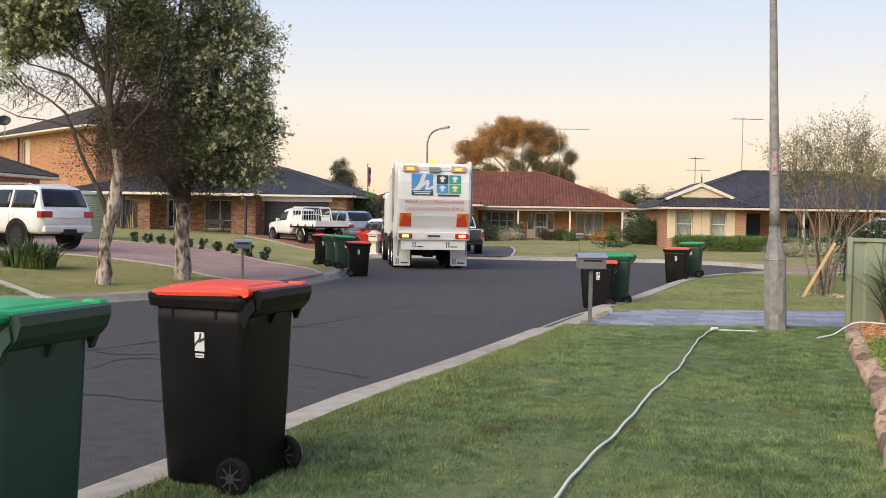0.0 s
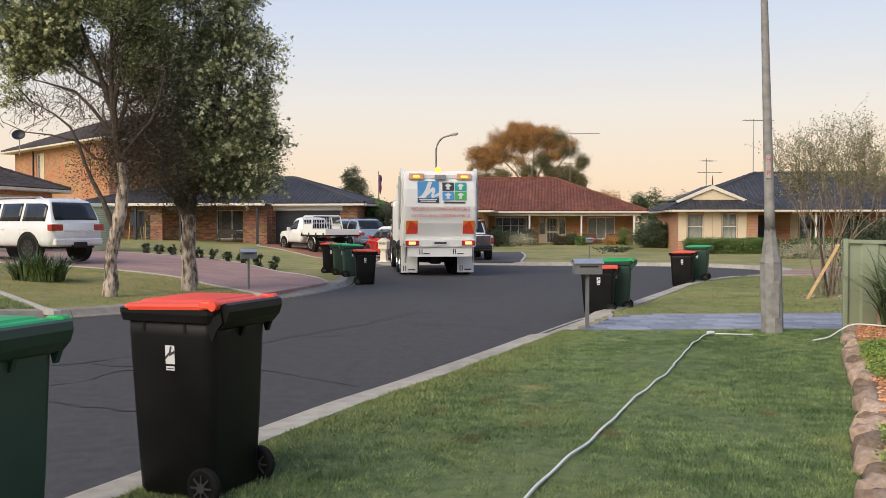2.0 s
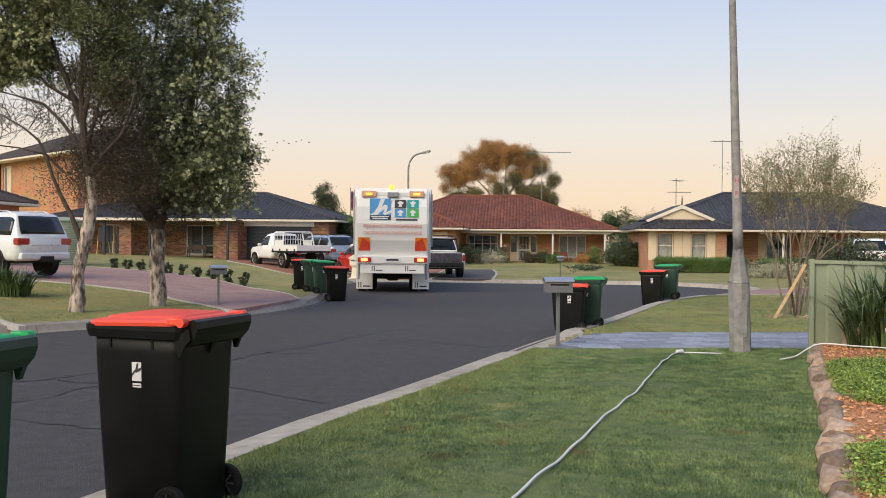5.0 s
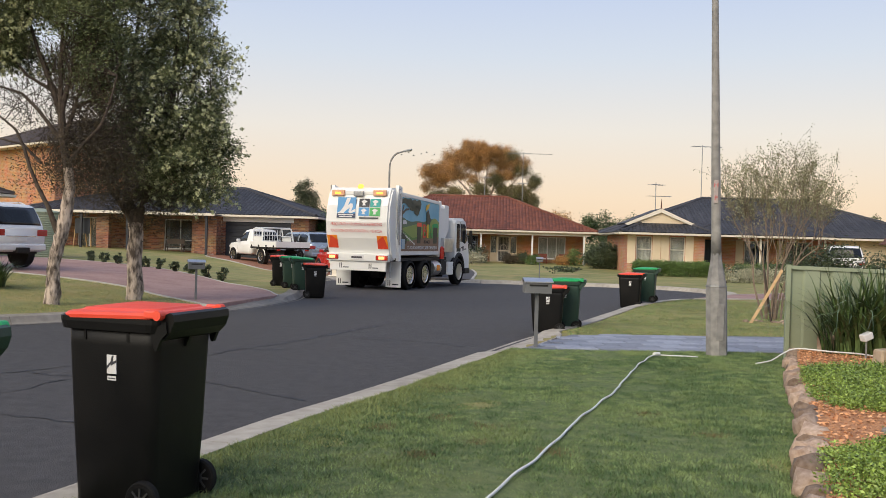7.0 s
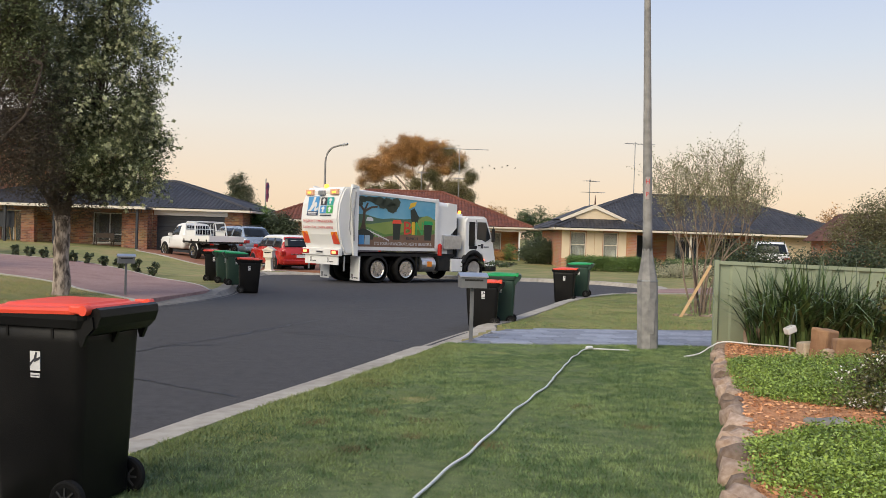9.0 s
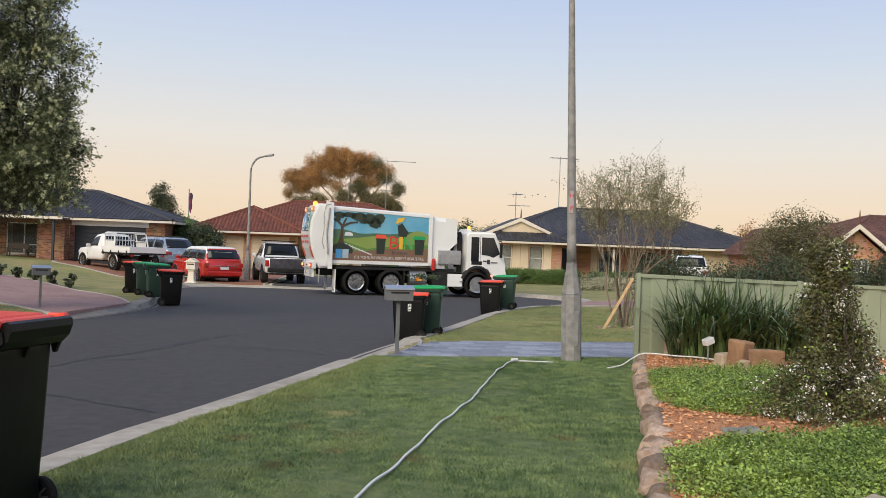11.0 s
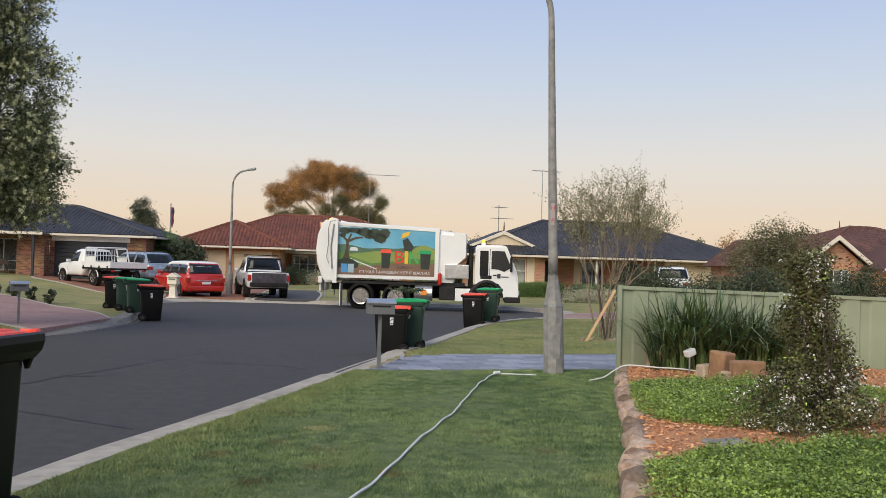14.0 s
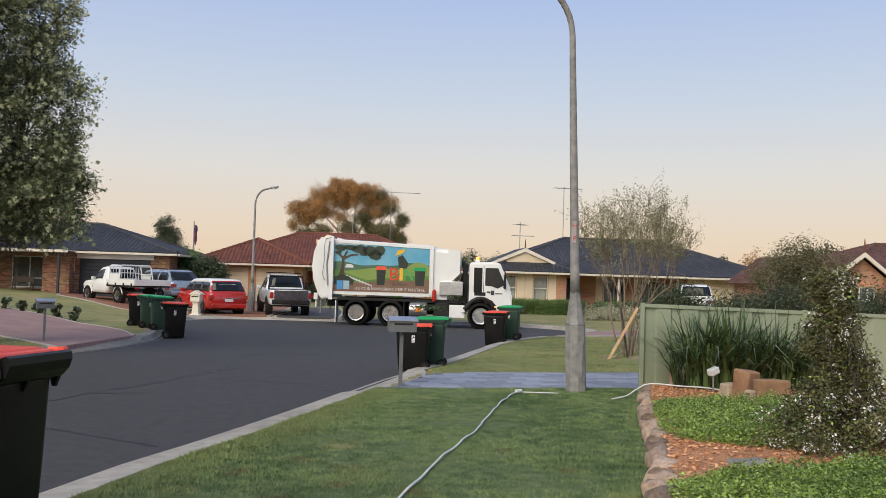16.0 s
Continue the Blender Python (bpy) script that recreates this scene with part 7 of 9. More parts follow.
    part("intake_pipe", bm, dark_steel_m, t)


sky_blue_m = make_mat("print_blue", (0.06, 0.25, 0.52), (0.08, 0.30, 0.58), 3, 0.4)
navy_m = make_mat("print_navy", (0.02, 0.03, 0.07), (0.03, 0.04, 0.09), 3, 0.4)
teal_m = make_mat("print_teal", (0.02, 0.30, 0.28), (0.03, 0.36, 0.33), 3, 0.4)
leaf_green_m = make_mat("print_green", (0.05, 0.36, 0.09), (0.08, 0.42, 0.12), 3, 0.4)
yellow_m = make_mat("print_yellow", (0.72, 0.44, 0.03), (0.8, 0.5, 0.05), 3, 0.4)
red_text_bright_m = make_mat("print_red", (0.58, 0.04, 0.03), (0.66, 0.06, 0.04), 3, 0.4)
mural_sky_m = make_mat("print_sky", (0.08, 0.32, 0.50), (0.26, 0.52, 0.62), 0.9, 0.35)
hill_m = make_mat("print_hill", (0.06, 0.125, 0.075), (0.10, 0.18, 0.11), 2, 0.35)
field_m = make_mat("print_field", (0.075, 0.18, 0.04), (0.13, 0.25, 0.055), 1.2, 0.35)
field_light_m = make_mat("print_light_field", (0.18, 0.28, 0.06), (0.29, 0.35, 0.10), 1.2, 0.35)
dirt_m = make_mat("print_earth", (0.16, 0.09, 0.06), (0.24, 0.14, 0.09), 2, 0.4)
pale_print_m = make_mat("print_pale_blue", (0.30, 0.42, 0.50), (0.38, 0.50, 0.58), 3, 0.4)
bark_print_m = make_mat("print_trunk", (0.055, 0.038, 0.022), (0.09, 0.06, 0.035), 3, 0.4)
canopy_print_m = make_mat("print_canopy", (0.022, 0.034, 0.022), (0.045, 0.06, 0.038), 3, 0.4)
dark_olive_m = make_mat("print_dark", (0.015, 0.022, 0.018), (0.03, 0.04, 0.03), 3, 0.4)
truck_parts()
# true lengths along the truck: a shallower hopper and a shorter nose
for ob in truck.children_recursive:
    if ob.type == "MESH":
        at0 = ob.location.x
        now = np.empty(len(ob.data.vertices) * 3, np.float32)
        ob.data.vertices.foreach_get("co", now)
        plain = ob.matrix_basis == Matrix.Identity(4)
        if plain:
            now[0::3] = np.interp(now[0::3], (-1.94, -1.1, 3.3, 4.45, 4.72, 5.25, 6.8), (-1.86, -1.10, 3.06, 4.06, 4.44, 4.93, 6.22))
            ob.data.vertices.foreach_set("co", now)
            ob.data.update()
        elif at0 < -1.1:
            ob.location.x = float(np.interp(at0, (-1.94, -1.1), (-1.86, -1.10))) - 0.004
        elif ob.name.startswith(("painted_letter", "lettering")):
            ob.location.x = float(np.interp(at0, (-1.1, 3.3), (-1.10, 3.06)))
            now[0::3] *= 0.93
            ob.data.vertices.foreach_set("co", now)
            ob.data.update()
TRUCK_WHEELS = []
for wx in (0.0, 1.365):
    for wy in (-1.08, 1.08):
        TRUCK_WHEELS.append((road_wheel(truck, wx, wy, 0.52, 0.30, chrome_m, spokes=10), wx, wy))
    for wy in (-0.72, 0.72):
        TRUCK_WHEELS.append((road_wheel(truck, wx, wy, 0.52, 0.28, dark_steel_m, spokes=10), wx, wy))
for wy in (-1.07, 1.07):
    TRUCK_WHEELS.append((road_wheel(truck, 4.92, wy, 0.52, 0.30, alu_m, spokes=10), 4.92, wy))


# ---- trees, hedges and shrubs ----
def fast_mesh(name, verts, per_face, material, parent=None):
    """A mesh of loose faces with the same number of corners, from an array of corners."""
    n = len(verts)
    me = bpy.data.meshes.new(name)
    me.vertices.add(n)
    me.vertices.foreach_set("co", np.asarray(verts, np.float32).ravel())
    me.loops.add(n)
    me.loops.foreach_set("vertex_index", np.arange(n, dtype=np.int32))
    k = n // per_face
    me.polygons.add(k)
    me.polygons.foreach_set("loop_start", np.arange(k, dtype=np.int32) * per_face)
    me.update(calc_edges=True)
    me.materials.append(material)
    ob = new(name, me)
    if parent is not None:
        ob.parent = parent
    return ob


def leaves(name, centres, per, spread_r, size, material, parent, seed, flat=0.7, taper=2.6, label=""):
    rnd = np.random.default_rng(seed)
    v, _ = leaf_cloud(centres, per, spread_r, size, rnd, flat, taper)
    ob = fast_mesh(name, v, 4, material, parent)
    ob["kind"] = "stuff"
    if label:
        ob["label"] = label
    return ob


def clumps_in(crowns, seed, shell=0.55):
    """Clump centres inside a union of ellipsoids, more of them towards the outside."""
    rnd = np.random.default_rng(seed)
    out = []
    for cx, cy, cz, rx, ry, rz, n in crowns:
        u = rnd.normal(0, 1, (n, 3))
        u /= np.linalg.norm(u, axis=1)[:, None]
        r = shell + (1 - shell) * rnd.random(n) ** 0.6
        wob = 1 + 0.24 * np.sin(u[:, 0] * 5 + cx) * np.cos(u[:, 2] * 6 + cy)
        out.append(np.array([cx, cy, cz]) + u * (r * wob)[:, None] * np.array([rx, ry, rz]))
    return np.concatenate(out)


def limb(bm, a, b, r0, r1, rnd, sag=0.12, n=6, sides=6):
    a, b = Vector(a), Vector(b)
    L = (b - a).length
    mid = Vector((rnd.uniform(-1, 1), rnd.uniform(-1, 1), rnd.uniform(-0.2, 0.8))) * L * sag
    pts, rad = [], []
    for i in range(n + 1):
        t = i / n
        pts.append(a.lerp(b, t) + mid * math.sin(math.pi * t) + Vector((rnd.gauss(0, 1), rnd.gauss(0, 1), 0)) * L * 0.012 * (0 < i < n))
        rad.append(r0 + (r1 - r0) * t ** 0.8)
    bm_tube(bm, pts, rad, sides)
    return pts


def make_tree(name, m, label, stems, crowns, seed, leaf, category="tree", bark=None, limb_mat=None, n_limbs=16, twig_share=0.25, shell=0.55, thin=0.018, group=""):
    """stems: lists of (x, y, z, r); crowns: ellipsoids of clumps; leaf: (per clump, spread, size, material)."""
    t = thing(name, m, label, category, group)
    rnd = random.Random(seed)
    bm = bmesh.new()
    tops = []
    main, rest = bm, bmesh.new()
    for si, st in enumerate(stems):
        pts, rad = [], []
        for (x0, y0, z0, r0), (x1, y1, z1, r1) in zip(st, st[1:]):
            for k in range(6):
                u = k / 6
                pts.append((x0 + (x1 - x0) * u + 0.10 * r0 * math.sin(5 * (z0 + u * (z1 - z0))), y0 + (y1 - y0) * u, z0 + (z1 - z0) * u))
                rad.append((r0 + (r1 - r0) * u) * (1 + 0.04 * math.sin(9 * (z0 + u * (z1 - z0)) + seed)))
        pts.append(st[-1][:3])
        rad.append(st[-1][3])
        bm_tube(main if si == 0 else rest, pts, rad, 14 if si == 0 else 8)
        if si or len(stems) == 1:
            tops.append((Vector(st[-1][:3]), st[-1][3]))
        if len(st) > 2:
            tops.append((Vector(st[-2][:3]), st[-2][3] * 0.7))
    for v in main.verts:
        w = min(0.03, 0.2 * stems[0][0][3])
        v.co += Vector((noise.noise(v.co * 6), noise.noise(v.co * 6 + Vector((5, 5, 5))), 0)) * w
    part("trunk", main, bark or bark_m, t, smooth=True)
    part("main_limb", rest, limb_mat or limb_m, t)
    cl = clumps_in(crowns, seed, shell)
    bm = bmesh.new()
    nodes = []
    pick = rnd.sample(range(len(cl)), min(n_limbs, len(cl)))
    for i in pick:
        b = Vector(cl[i])
        a, r = min(tops, key=lambda q: (q[0] - b).length + (2.0 if q[0].z > b.z else 0))
        r0 = max(thin, r * rnd.uniform(0.4, 0.7))
        nodes += limb(bm, a, b, r0, min(0.012, thin * 0.6), rnd)[2:]
    for i in range(len(cl)):
        if nodes and rnd.random() < twig_share:
            b = Vector(cl[i])
            a = min(rnd.sample(nodes, min(24, len(nodes))), key=lambda q: (q - b).length)
            limb(bm, a, b, thin * 0.75, 0.004, rnd, 0.1, 3, 4)
    part("branch_mass", bm, limb_mat or limb_m, t)["kind"] = "stuff"
    for i, (per, sp, size, mat, share) in enumerate(leaf):
        sel = cl[np.random.default_rng(seed + i).random(len(cl)) < share]
        leaves("crown" if i == 0 else "blossom", sel, per, sp, size, mat, t, seed + 7 * i)
    return t, cl


def puffs(parent, centres, share, seed, per=9, material=None):
    """Small round blossom tufts near the outside of the clumps."""
    rnd = np.random.default_rng(seed)
    c = centres[rnd.random(len(centres)) < share]
    mid = centres.mean(axis=0)
    out = (c - mid) / np.linalg.norm(c - mid, axis=1)[:, None]
    c = np.repeat(c + 0.09 * out, 3, axis=0) + rnd.normal(0, 0.09, (len(c) * 3, 3))
    leaves("blossom", c, per, 0.020, 0.023, material or blossom_m, parent, seed, flat=1.0, taper=1.3)


def fine_twigs(parent, zones, seed):
    """Bare crooked twigs through a part of the crown."""
    rnd = random.Random(seed)
    c = clumps_in(zones, seed, 0.1)
    bm = bmesh.new()
    for p in c:
        a = Vector(p)
        d = Vector((rnd.gauss(0, 0.6), rnd.gauss(0, 0.4), rnd.uniform(0.1, 1.0))).normalized()
        limb(bm, a, a + d * rnd.uniform(0.35, 0.9), rnd.uniform(0.006, 0.011), 0.003, rnd, 0.16, 4, 4)
    part("twig_mass", bm, limb_m, parent)["kind"] = "stuff"


PAPER = "paperbark trees on the verge"
ta, cla = make_tree("paperbark_tree", pose(-8.78, 18.15, land_z(-8.78, 18.15) - 0.03) @ Matrix.Diagonal((0.935, 0.935, 0.935, 1)), "open paperbark tree with a flaking pale trunk", [
    [(0, 0, 0, 0.19), (0.02, 0, 0.3, 0.155), (0.05, 0, 0.87, 0.135), (0.17, 0, 1.5, 0.135), (0.32, 0, 2.1, 0.135), (0.37, 0, 2.6, 0.11), (0.30, 0, 3.0, 0.10)],
    [(0.31, 0, 2.9, 0.10), (0.25, 0, 3.3, 0.095), (0.19, 0, 3.6, 0.09), (0.12, 0, 4.25, 0.08)],
    [(0.14, 0, 4.1, 0.065), (-0.15, 0.1, 4.8, 0.055), (-0.45, 0.1, 5.5, 0.042), (-0.75, 0.1, 6.4, 0.03), (-0.9, 0.1, 7.4, 0.018)],
    [(0.12, 0, 4.2, 0.06), (0.05, 0.1, 5.2, 0.05), (0.08, 0.1, 6.1, 0.036), (0.0, 0.2, 7.4, 0.02)],
    [(0.13, 0, 4.15, 0.06), (0.28, 0.1, 5.1, 0.05), (0.5, 0.1, 6.1, 0.036), (0.6, 0.2, 7.4, 0.02)],
    [(0.20, 0, 3.6, 0.055), (0.4, 0.1, 4.4, 0.045), (0.75, 0.1, 5.4, 0.032), (1.0, 0.1, 6.5, 0.018)],
    [(0.31, 0, 3.1, 0.05), (0.72, -0.1, 3.55, 0.042), (1.05, -0.1, 3.9, 0.036), (1.25, -0.1, 4.4, 0.028), (1.4, -0.1, 5.0, 0.016)],
    [(0.10, 0, 1.6, 0.065), (-0.06, -0.1, 2.15, 0.052), (-0.32, -0.1, 2.6, 0.045), (-0.5, -0.1, 3.0, 0.04), (-0.62, -0.1, 3.4, 0.034), (-0.82, -0.1, 3.8, 0.028), (-1.25, 0, 4.1, 0.02), (-1.8, 0, 4.4, 0.014), (-2.3, 0, 4.9, 0.008)],
    [(0.22, 0, 3.5, 0.05), (-0.3, -0.1, 4.2, 0.038), (-0.75, 0, 4.6, 0.03), (-1.25, 0, 4.75, 0.02), (-1.8, 0.1, 4.9, 0.014), (-2.3, 0, 5.3, 0.008)],
    [(-0.3, 0, 3.1, 0.035), (-0.75, 0.1, 3.5, 0.026), (-1.4, 0.1, 3.65, 0.018), (-2.0, 0.1, 3.72, 0.012), (-2.5, 0, 3.95, 0.007)],
    [(-0.15, 0.1, 4.7, 0.04), (-0.65, 0, 5.0, 0.03), (-1.1, 0, 5.5, 0.02), (-1.4, 0, 6.1, 0.012)],
    [(0.28, 0.1, 5.0, 0.035), (0.15, 0, 5.6, 0.025), (0.3, 0, 6.4, 0.014)], [(0.35, 0.1, 4.3, 0.035), (0.9, 0.2, 4.6, 0.026), (1.3, 0.2, 5.3, 0.014)]],
    [(-1.45, 0, 6.0, 0.85, 0.8, 0.55, 170), (-1.3, 0, 7.2, 1.3, 1.1, 0.8, 190), (-0.5, 0.1, 6.6, 0.7, 0.7, 0.5, 50), (-1.9, 0, 5.2, 0.55, 0.5, 0.35, 34), (-1.0, 0, 5.3, 0.4, 0.4, 0.25, 16),
     (0.4, 0.1, 6.3, 0.9, 0.8, 0.5, 130), (0.1, 0.4, 5.3, 0.9, 0.5, 0.6, 70), (-1.5, 0.2, 5.6, 0.9, 0.6, 0.4, 70), (0.5, 0.1, 7.6, 1.3, 1.0, 0.8, 150), (-2.5, 0, 6.3, 0.6, 0.6, 0.6, 60), (-2.35, 0, 4.6, 0.4, 0.4, 0.3, 8), (0.9, 0.3, 5.3, 0.6, 0.6, 0.9, 130)],
    11, [(95, 0.12, 0.030, leaf_m, 1.0)], n_limbs=150, twig_share=0.9, shell=0.4, group=PAPER)
puffs(ta, cla[(cla[:, 0] < -0.4) | (cla[:, 2] > 6.9)], 0.85, 301, 24)
fine_twigs(ta, [(0.1, 0.2, 5.0, 1.1, 0.7, 1.0, 150), (0.6, 0.3, 3.9, 0.8, 0.5, 1.0, 150), (-0.9, 0.1, 4.3, 1.3, 0.4, 0.6, 90), (-0.2, 0.2, 3.2, 0.6, 0.4, 0.6, 60), (-2.0, 0.1, 4.0, 0.8, 0.4, 0.5, 40)], 15)
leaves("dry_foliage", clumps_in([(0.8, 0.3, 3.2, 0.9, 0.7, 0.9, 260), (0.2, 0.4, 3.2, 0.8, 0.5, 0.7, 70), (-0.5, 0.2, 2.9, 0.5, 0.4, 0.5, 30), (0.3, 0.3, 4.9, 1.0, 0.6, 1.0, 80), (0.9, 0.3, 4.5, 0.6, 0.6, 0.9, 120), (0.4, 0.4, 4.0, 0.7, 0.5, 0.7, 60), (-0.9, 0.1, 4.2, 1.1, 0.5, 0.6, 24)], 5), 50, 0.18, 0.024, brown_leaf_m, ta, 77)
tb, clb = make_tree("paperbark_tree", pose(-8.03, 20.5, land_z(-8.03, 20.5) - 0.03), "dense paperbark tree with pale blossom tufts", [
    [(0, 0, 0, 0.21), (0.01, 0, 0.3, 0.185), (0.02, 0, 0.9, 0.17), (0.0, 0, 1.8, 0.165)],
    [(0.0, 0, 1.7, 0.13), (0.28, 0, 2.6, 0.10), (0.7, 0.1, 4.2, 0.07), (0.9, 0.1, 6.5, 0.03)],
    [(0.0, 0, 1.7, 0.13), (-0.25, 0.1, 2.6, 0.10), (-0.3, 0.2, 4.4, 0.07), (-0.1, 0.2, 6.8, 0.03)],
    [(0.0, 0, 1.75, 0.08), (-0.3, -0.1, 2.2, 0.06), (-0.8, 0, 2.9, 0.03)]],
    [(0.75, 0, 4.5, 1.45, 1.5, 1.9, 430), (0.35, 0, 6.6, 1.6, 1.5, 1.7, 400), (1.05, 0, 3.1, 1.15, 1.2, 1.0, 230), (-0.2, 0.1, 3.6, 1.0, 1.0, 1.2, 90), (0.1, 0, 8.0, 1.3, 1.2, 0.9, 150)],
    23, [(105, 0.115, 0.030, leaf_m, 1.0)], n_limbs=70, twig_share=0.35, shell=0.5, group=PAPER)
puffs(tb, clb[(clb[:, 0] > 0.1) | (clb[:, 2] > 5.5)], 0.85, 302, 24)
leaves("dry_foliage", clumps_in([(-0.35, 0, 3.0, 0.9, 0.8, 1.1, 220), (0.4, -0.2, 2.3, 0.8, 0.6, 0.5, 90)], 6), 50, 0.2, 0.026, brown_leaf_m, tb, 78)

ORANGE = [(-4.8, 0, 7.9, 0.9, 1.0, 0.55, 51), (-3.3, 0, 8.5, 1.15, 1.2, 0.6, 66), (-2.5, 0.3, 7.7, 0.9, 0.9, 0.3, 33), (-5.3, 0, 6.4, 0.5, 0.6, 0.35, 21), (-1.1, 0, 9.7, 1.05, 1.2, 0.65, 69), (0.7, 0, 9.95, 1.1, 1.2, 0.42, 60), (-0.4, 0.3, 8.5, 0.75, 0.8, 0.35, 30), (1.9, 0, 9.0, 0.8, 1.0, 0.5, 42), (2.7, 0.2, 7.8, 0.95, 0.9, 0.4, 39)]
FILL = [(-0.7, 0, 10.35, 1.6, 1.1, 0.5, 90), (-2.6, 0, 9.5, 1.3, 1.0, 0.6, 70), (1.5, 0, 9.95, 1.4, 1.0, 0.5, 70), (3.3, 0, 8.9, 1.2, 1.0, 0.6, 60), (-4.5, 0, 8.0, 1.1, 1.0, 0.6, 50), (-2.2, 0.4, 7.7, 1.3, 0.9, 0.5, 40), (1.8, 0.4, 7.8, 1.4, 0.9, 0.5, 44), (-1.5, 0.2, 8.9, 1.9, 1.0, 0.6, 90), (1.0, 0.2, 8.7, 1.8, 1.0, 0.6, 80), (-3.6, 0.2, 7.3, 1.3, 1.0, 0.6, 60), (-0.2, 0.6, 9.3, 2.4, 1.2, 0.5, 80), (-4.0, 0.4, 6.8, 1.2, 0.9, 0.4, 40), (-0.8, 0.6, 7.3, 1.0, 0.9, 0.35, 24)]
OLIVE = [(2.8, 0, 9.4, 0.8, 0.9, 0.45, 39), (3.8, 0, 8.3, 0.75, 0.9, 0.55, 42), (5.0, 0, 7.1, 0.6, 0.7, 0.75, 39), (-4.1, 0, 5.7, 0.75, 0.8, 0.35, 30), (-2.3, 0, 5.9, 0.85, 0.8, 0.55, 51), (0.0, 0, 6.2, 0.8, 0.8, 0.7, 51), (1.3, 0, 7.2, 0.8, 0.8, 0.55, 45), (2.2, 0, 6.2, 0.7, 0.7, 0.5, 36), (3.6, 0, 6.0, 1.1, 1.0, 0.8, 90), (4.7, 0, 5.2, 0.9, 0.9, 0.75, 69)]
gum, clg = make_tree("gum_tree", pose(-1.6, 86, 0), "broad gum tree with orange-lit umbrella crown", [
    [(0, 0, 0, 0.5), (0.2, 0, 4.0, 0.42)],
    [(0.2, 0, 4.0, 0.17), (-1.2, 0, 6.2, 0.085), (-2.6, 0, 7.6, 0.035)],
    [(0.2, 0, 4.0, 0.15), (-0.2, 0, 6.6, 0.08), (-0.8, 0, 9.2, 0.03)],
    [(0.2, 0, 4.0, 0.15), (0.5, 0, 6.6, 0.08), (0.6, 0, 9.2, 0.03)],
    [(0.2, 0, 4.0, 0.17), (1.2, 0, 6.4, 0.085), (1.9, 0, 8.6, 0.035)],
    [(0.2, 0, 4.2, 0.15), (2.0, 0, 5.8, 0.08), (3.8, 0, 7.9, 0.03)],
    [(0.2, 0, 4.2, 0.15), (-2.0, 0, 5.9, 0.08), (-4.4, 0, 7.3, 0.03)]],
    ORANGE + FILL + OLIVE, 31, [], bark=gum_bark_m, limb_mat=gum_bark_m, n_limbs=70, twig_share=0.35, shell=0.3, thin=0.022)
# upper clumps get the painted sunlight colour, lower ones plain olive
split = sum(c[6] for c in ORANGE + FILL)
leaves("crown", clg[:split][::2], 150, 0.21, 0.06, russet_and_sunlit_leaf_m, gum, 310)
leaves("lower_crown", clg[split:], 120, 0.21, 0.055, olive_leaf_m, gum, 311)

def vase_tree(m, label):
    """A many-stemmed young tree: stems fan out from the base, each ending in a spray of upright leafy twigs."""
    t = thing("sapling_tree", m, label, "tree")
    rnd = random.Random(41)
    tw = bmesh.new()
    tips = []
    for k in range(8):
        u = -1 + 2 * k / 7
        base = Vector((-0.25 + 0.16 * u + rnd.uniform(-0.05, 0.05), rnd.uniform(-0.1, 0.1), -0.03))
        knee = base + Vector((0.14 * u + rnd.uniform(-0.08, 0.08), rnd.uniform(-0.2, 0.2), rnd.uniform(0.7, 1.0)))
        fork = Vector((0.04 + 0.92 * u + rnd.uniform(-0.12, 0.12), rnd.uniform(-0.35, 0.35), rnd.uniform(1.8, 2.4) - 0.3 * u * u))
        pts = curve_points([tuple(base), tuple(knee), tuple(knee.lerp(fork, 0.5) + Vector((-0.08 * u, 0, 0.10))), tuple(fork)], 0.18)
        n = len(pts)
        bm = bmesh.new()
        bm_tube(bm, pts, [0.026 - 0.015 * i / (n - 1) for i in range(n)], 7)
        part("stem", bm, twig_m, t)
        starts = [fork] * 3 + [pts[int(n * 0.72)], pts[int(n * 0.85)], pts[int(n * 0.6)]]
        for a in starts:
            top = Vector((a.x * 1.25 + rnd.uniform(-0.42, 0.42) + 0.08 * u, a.y + rnd.uniform(-0.4, 0.4), rnd.uniform(2.9, 3.8) - 0.35 * u * u))
            q = limb(tw, a, top, 0.009, 0.003, rnd, 0.08, 7, 4)
            for p in q[2:]:
                for _ in range(4):
                    d = Vector((rnd.gauss(0, 0.22), rnd.gauss(0, 0.2), rnd.uniform(0.18, 0.5)))
                    e = p + d * rnd.uniform(0.6, 1.15)
                    limb(tw, p, e, 0.0035, 0.0015, rnd, 0.08, 3, 3)
                    for w in (0.35, 0.55, 0.75, 1.0):
                        if p.z > 2.2 or rnd.random() < 0.3:
                            tips.append(tuple(p.lerp(e, w)))
    part("twig_mass", tw, twig_m, t)["kind"] = "stuff"
    leaves("crown", np.array(tips), 4, (0.03, 0.03, 0.05), 0.020, sapling_leaf_m, t, 42, flat=1.4, taper=2.0)
    return t


vase_tree(pose(6.68, 21.0, land_z(6.7, 21) - 0.02), "sparse many-stemmed young tree with thin upright twigs")

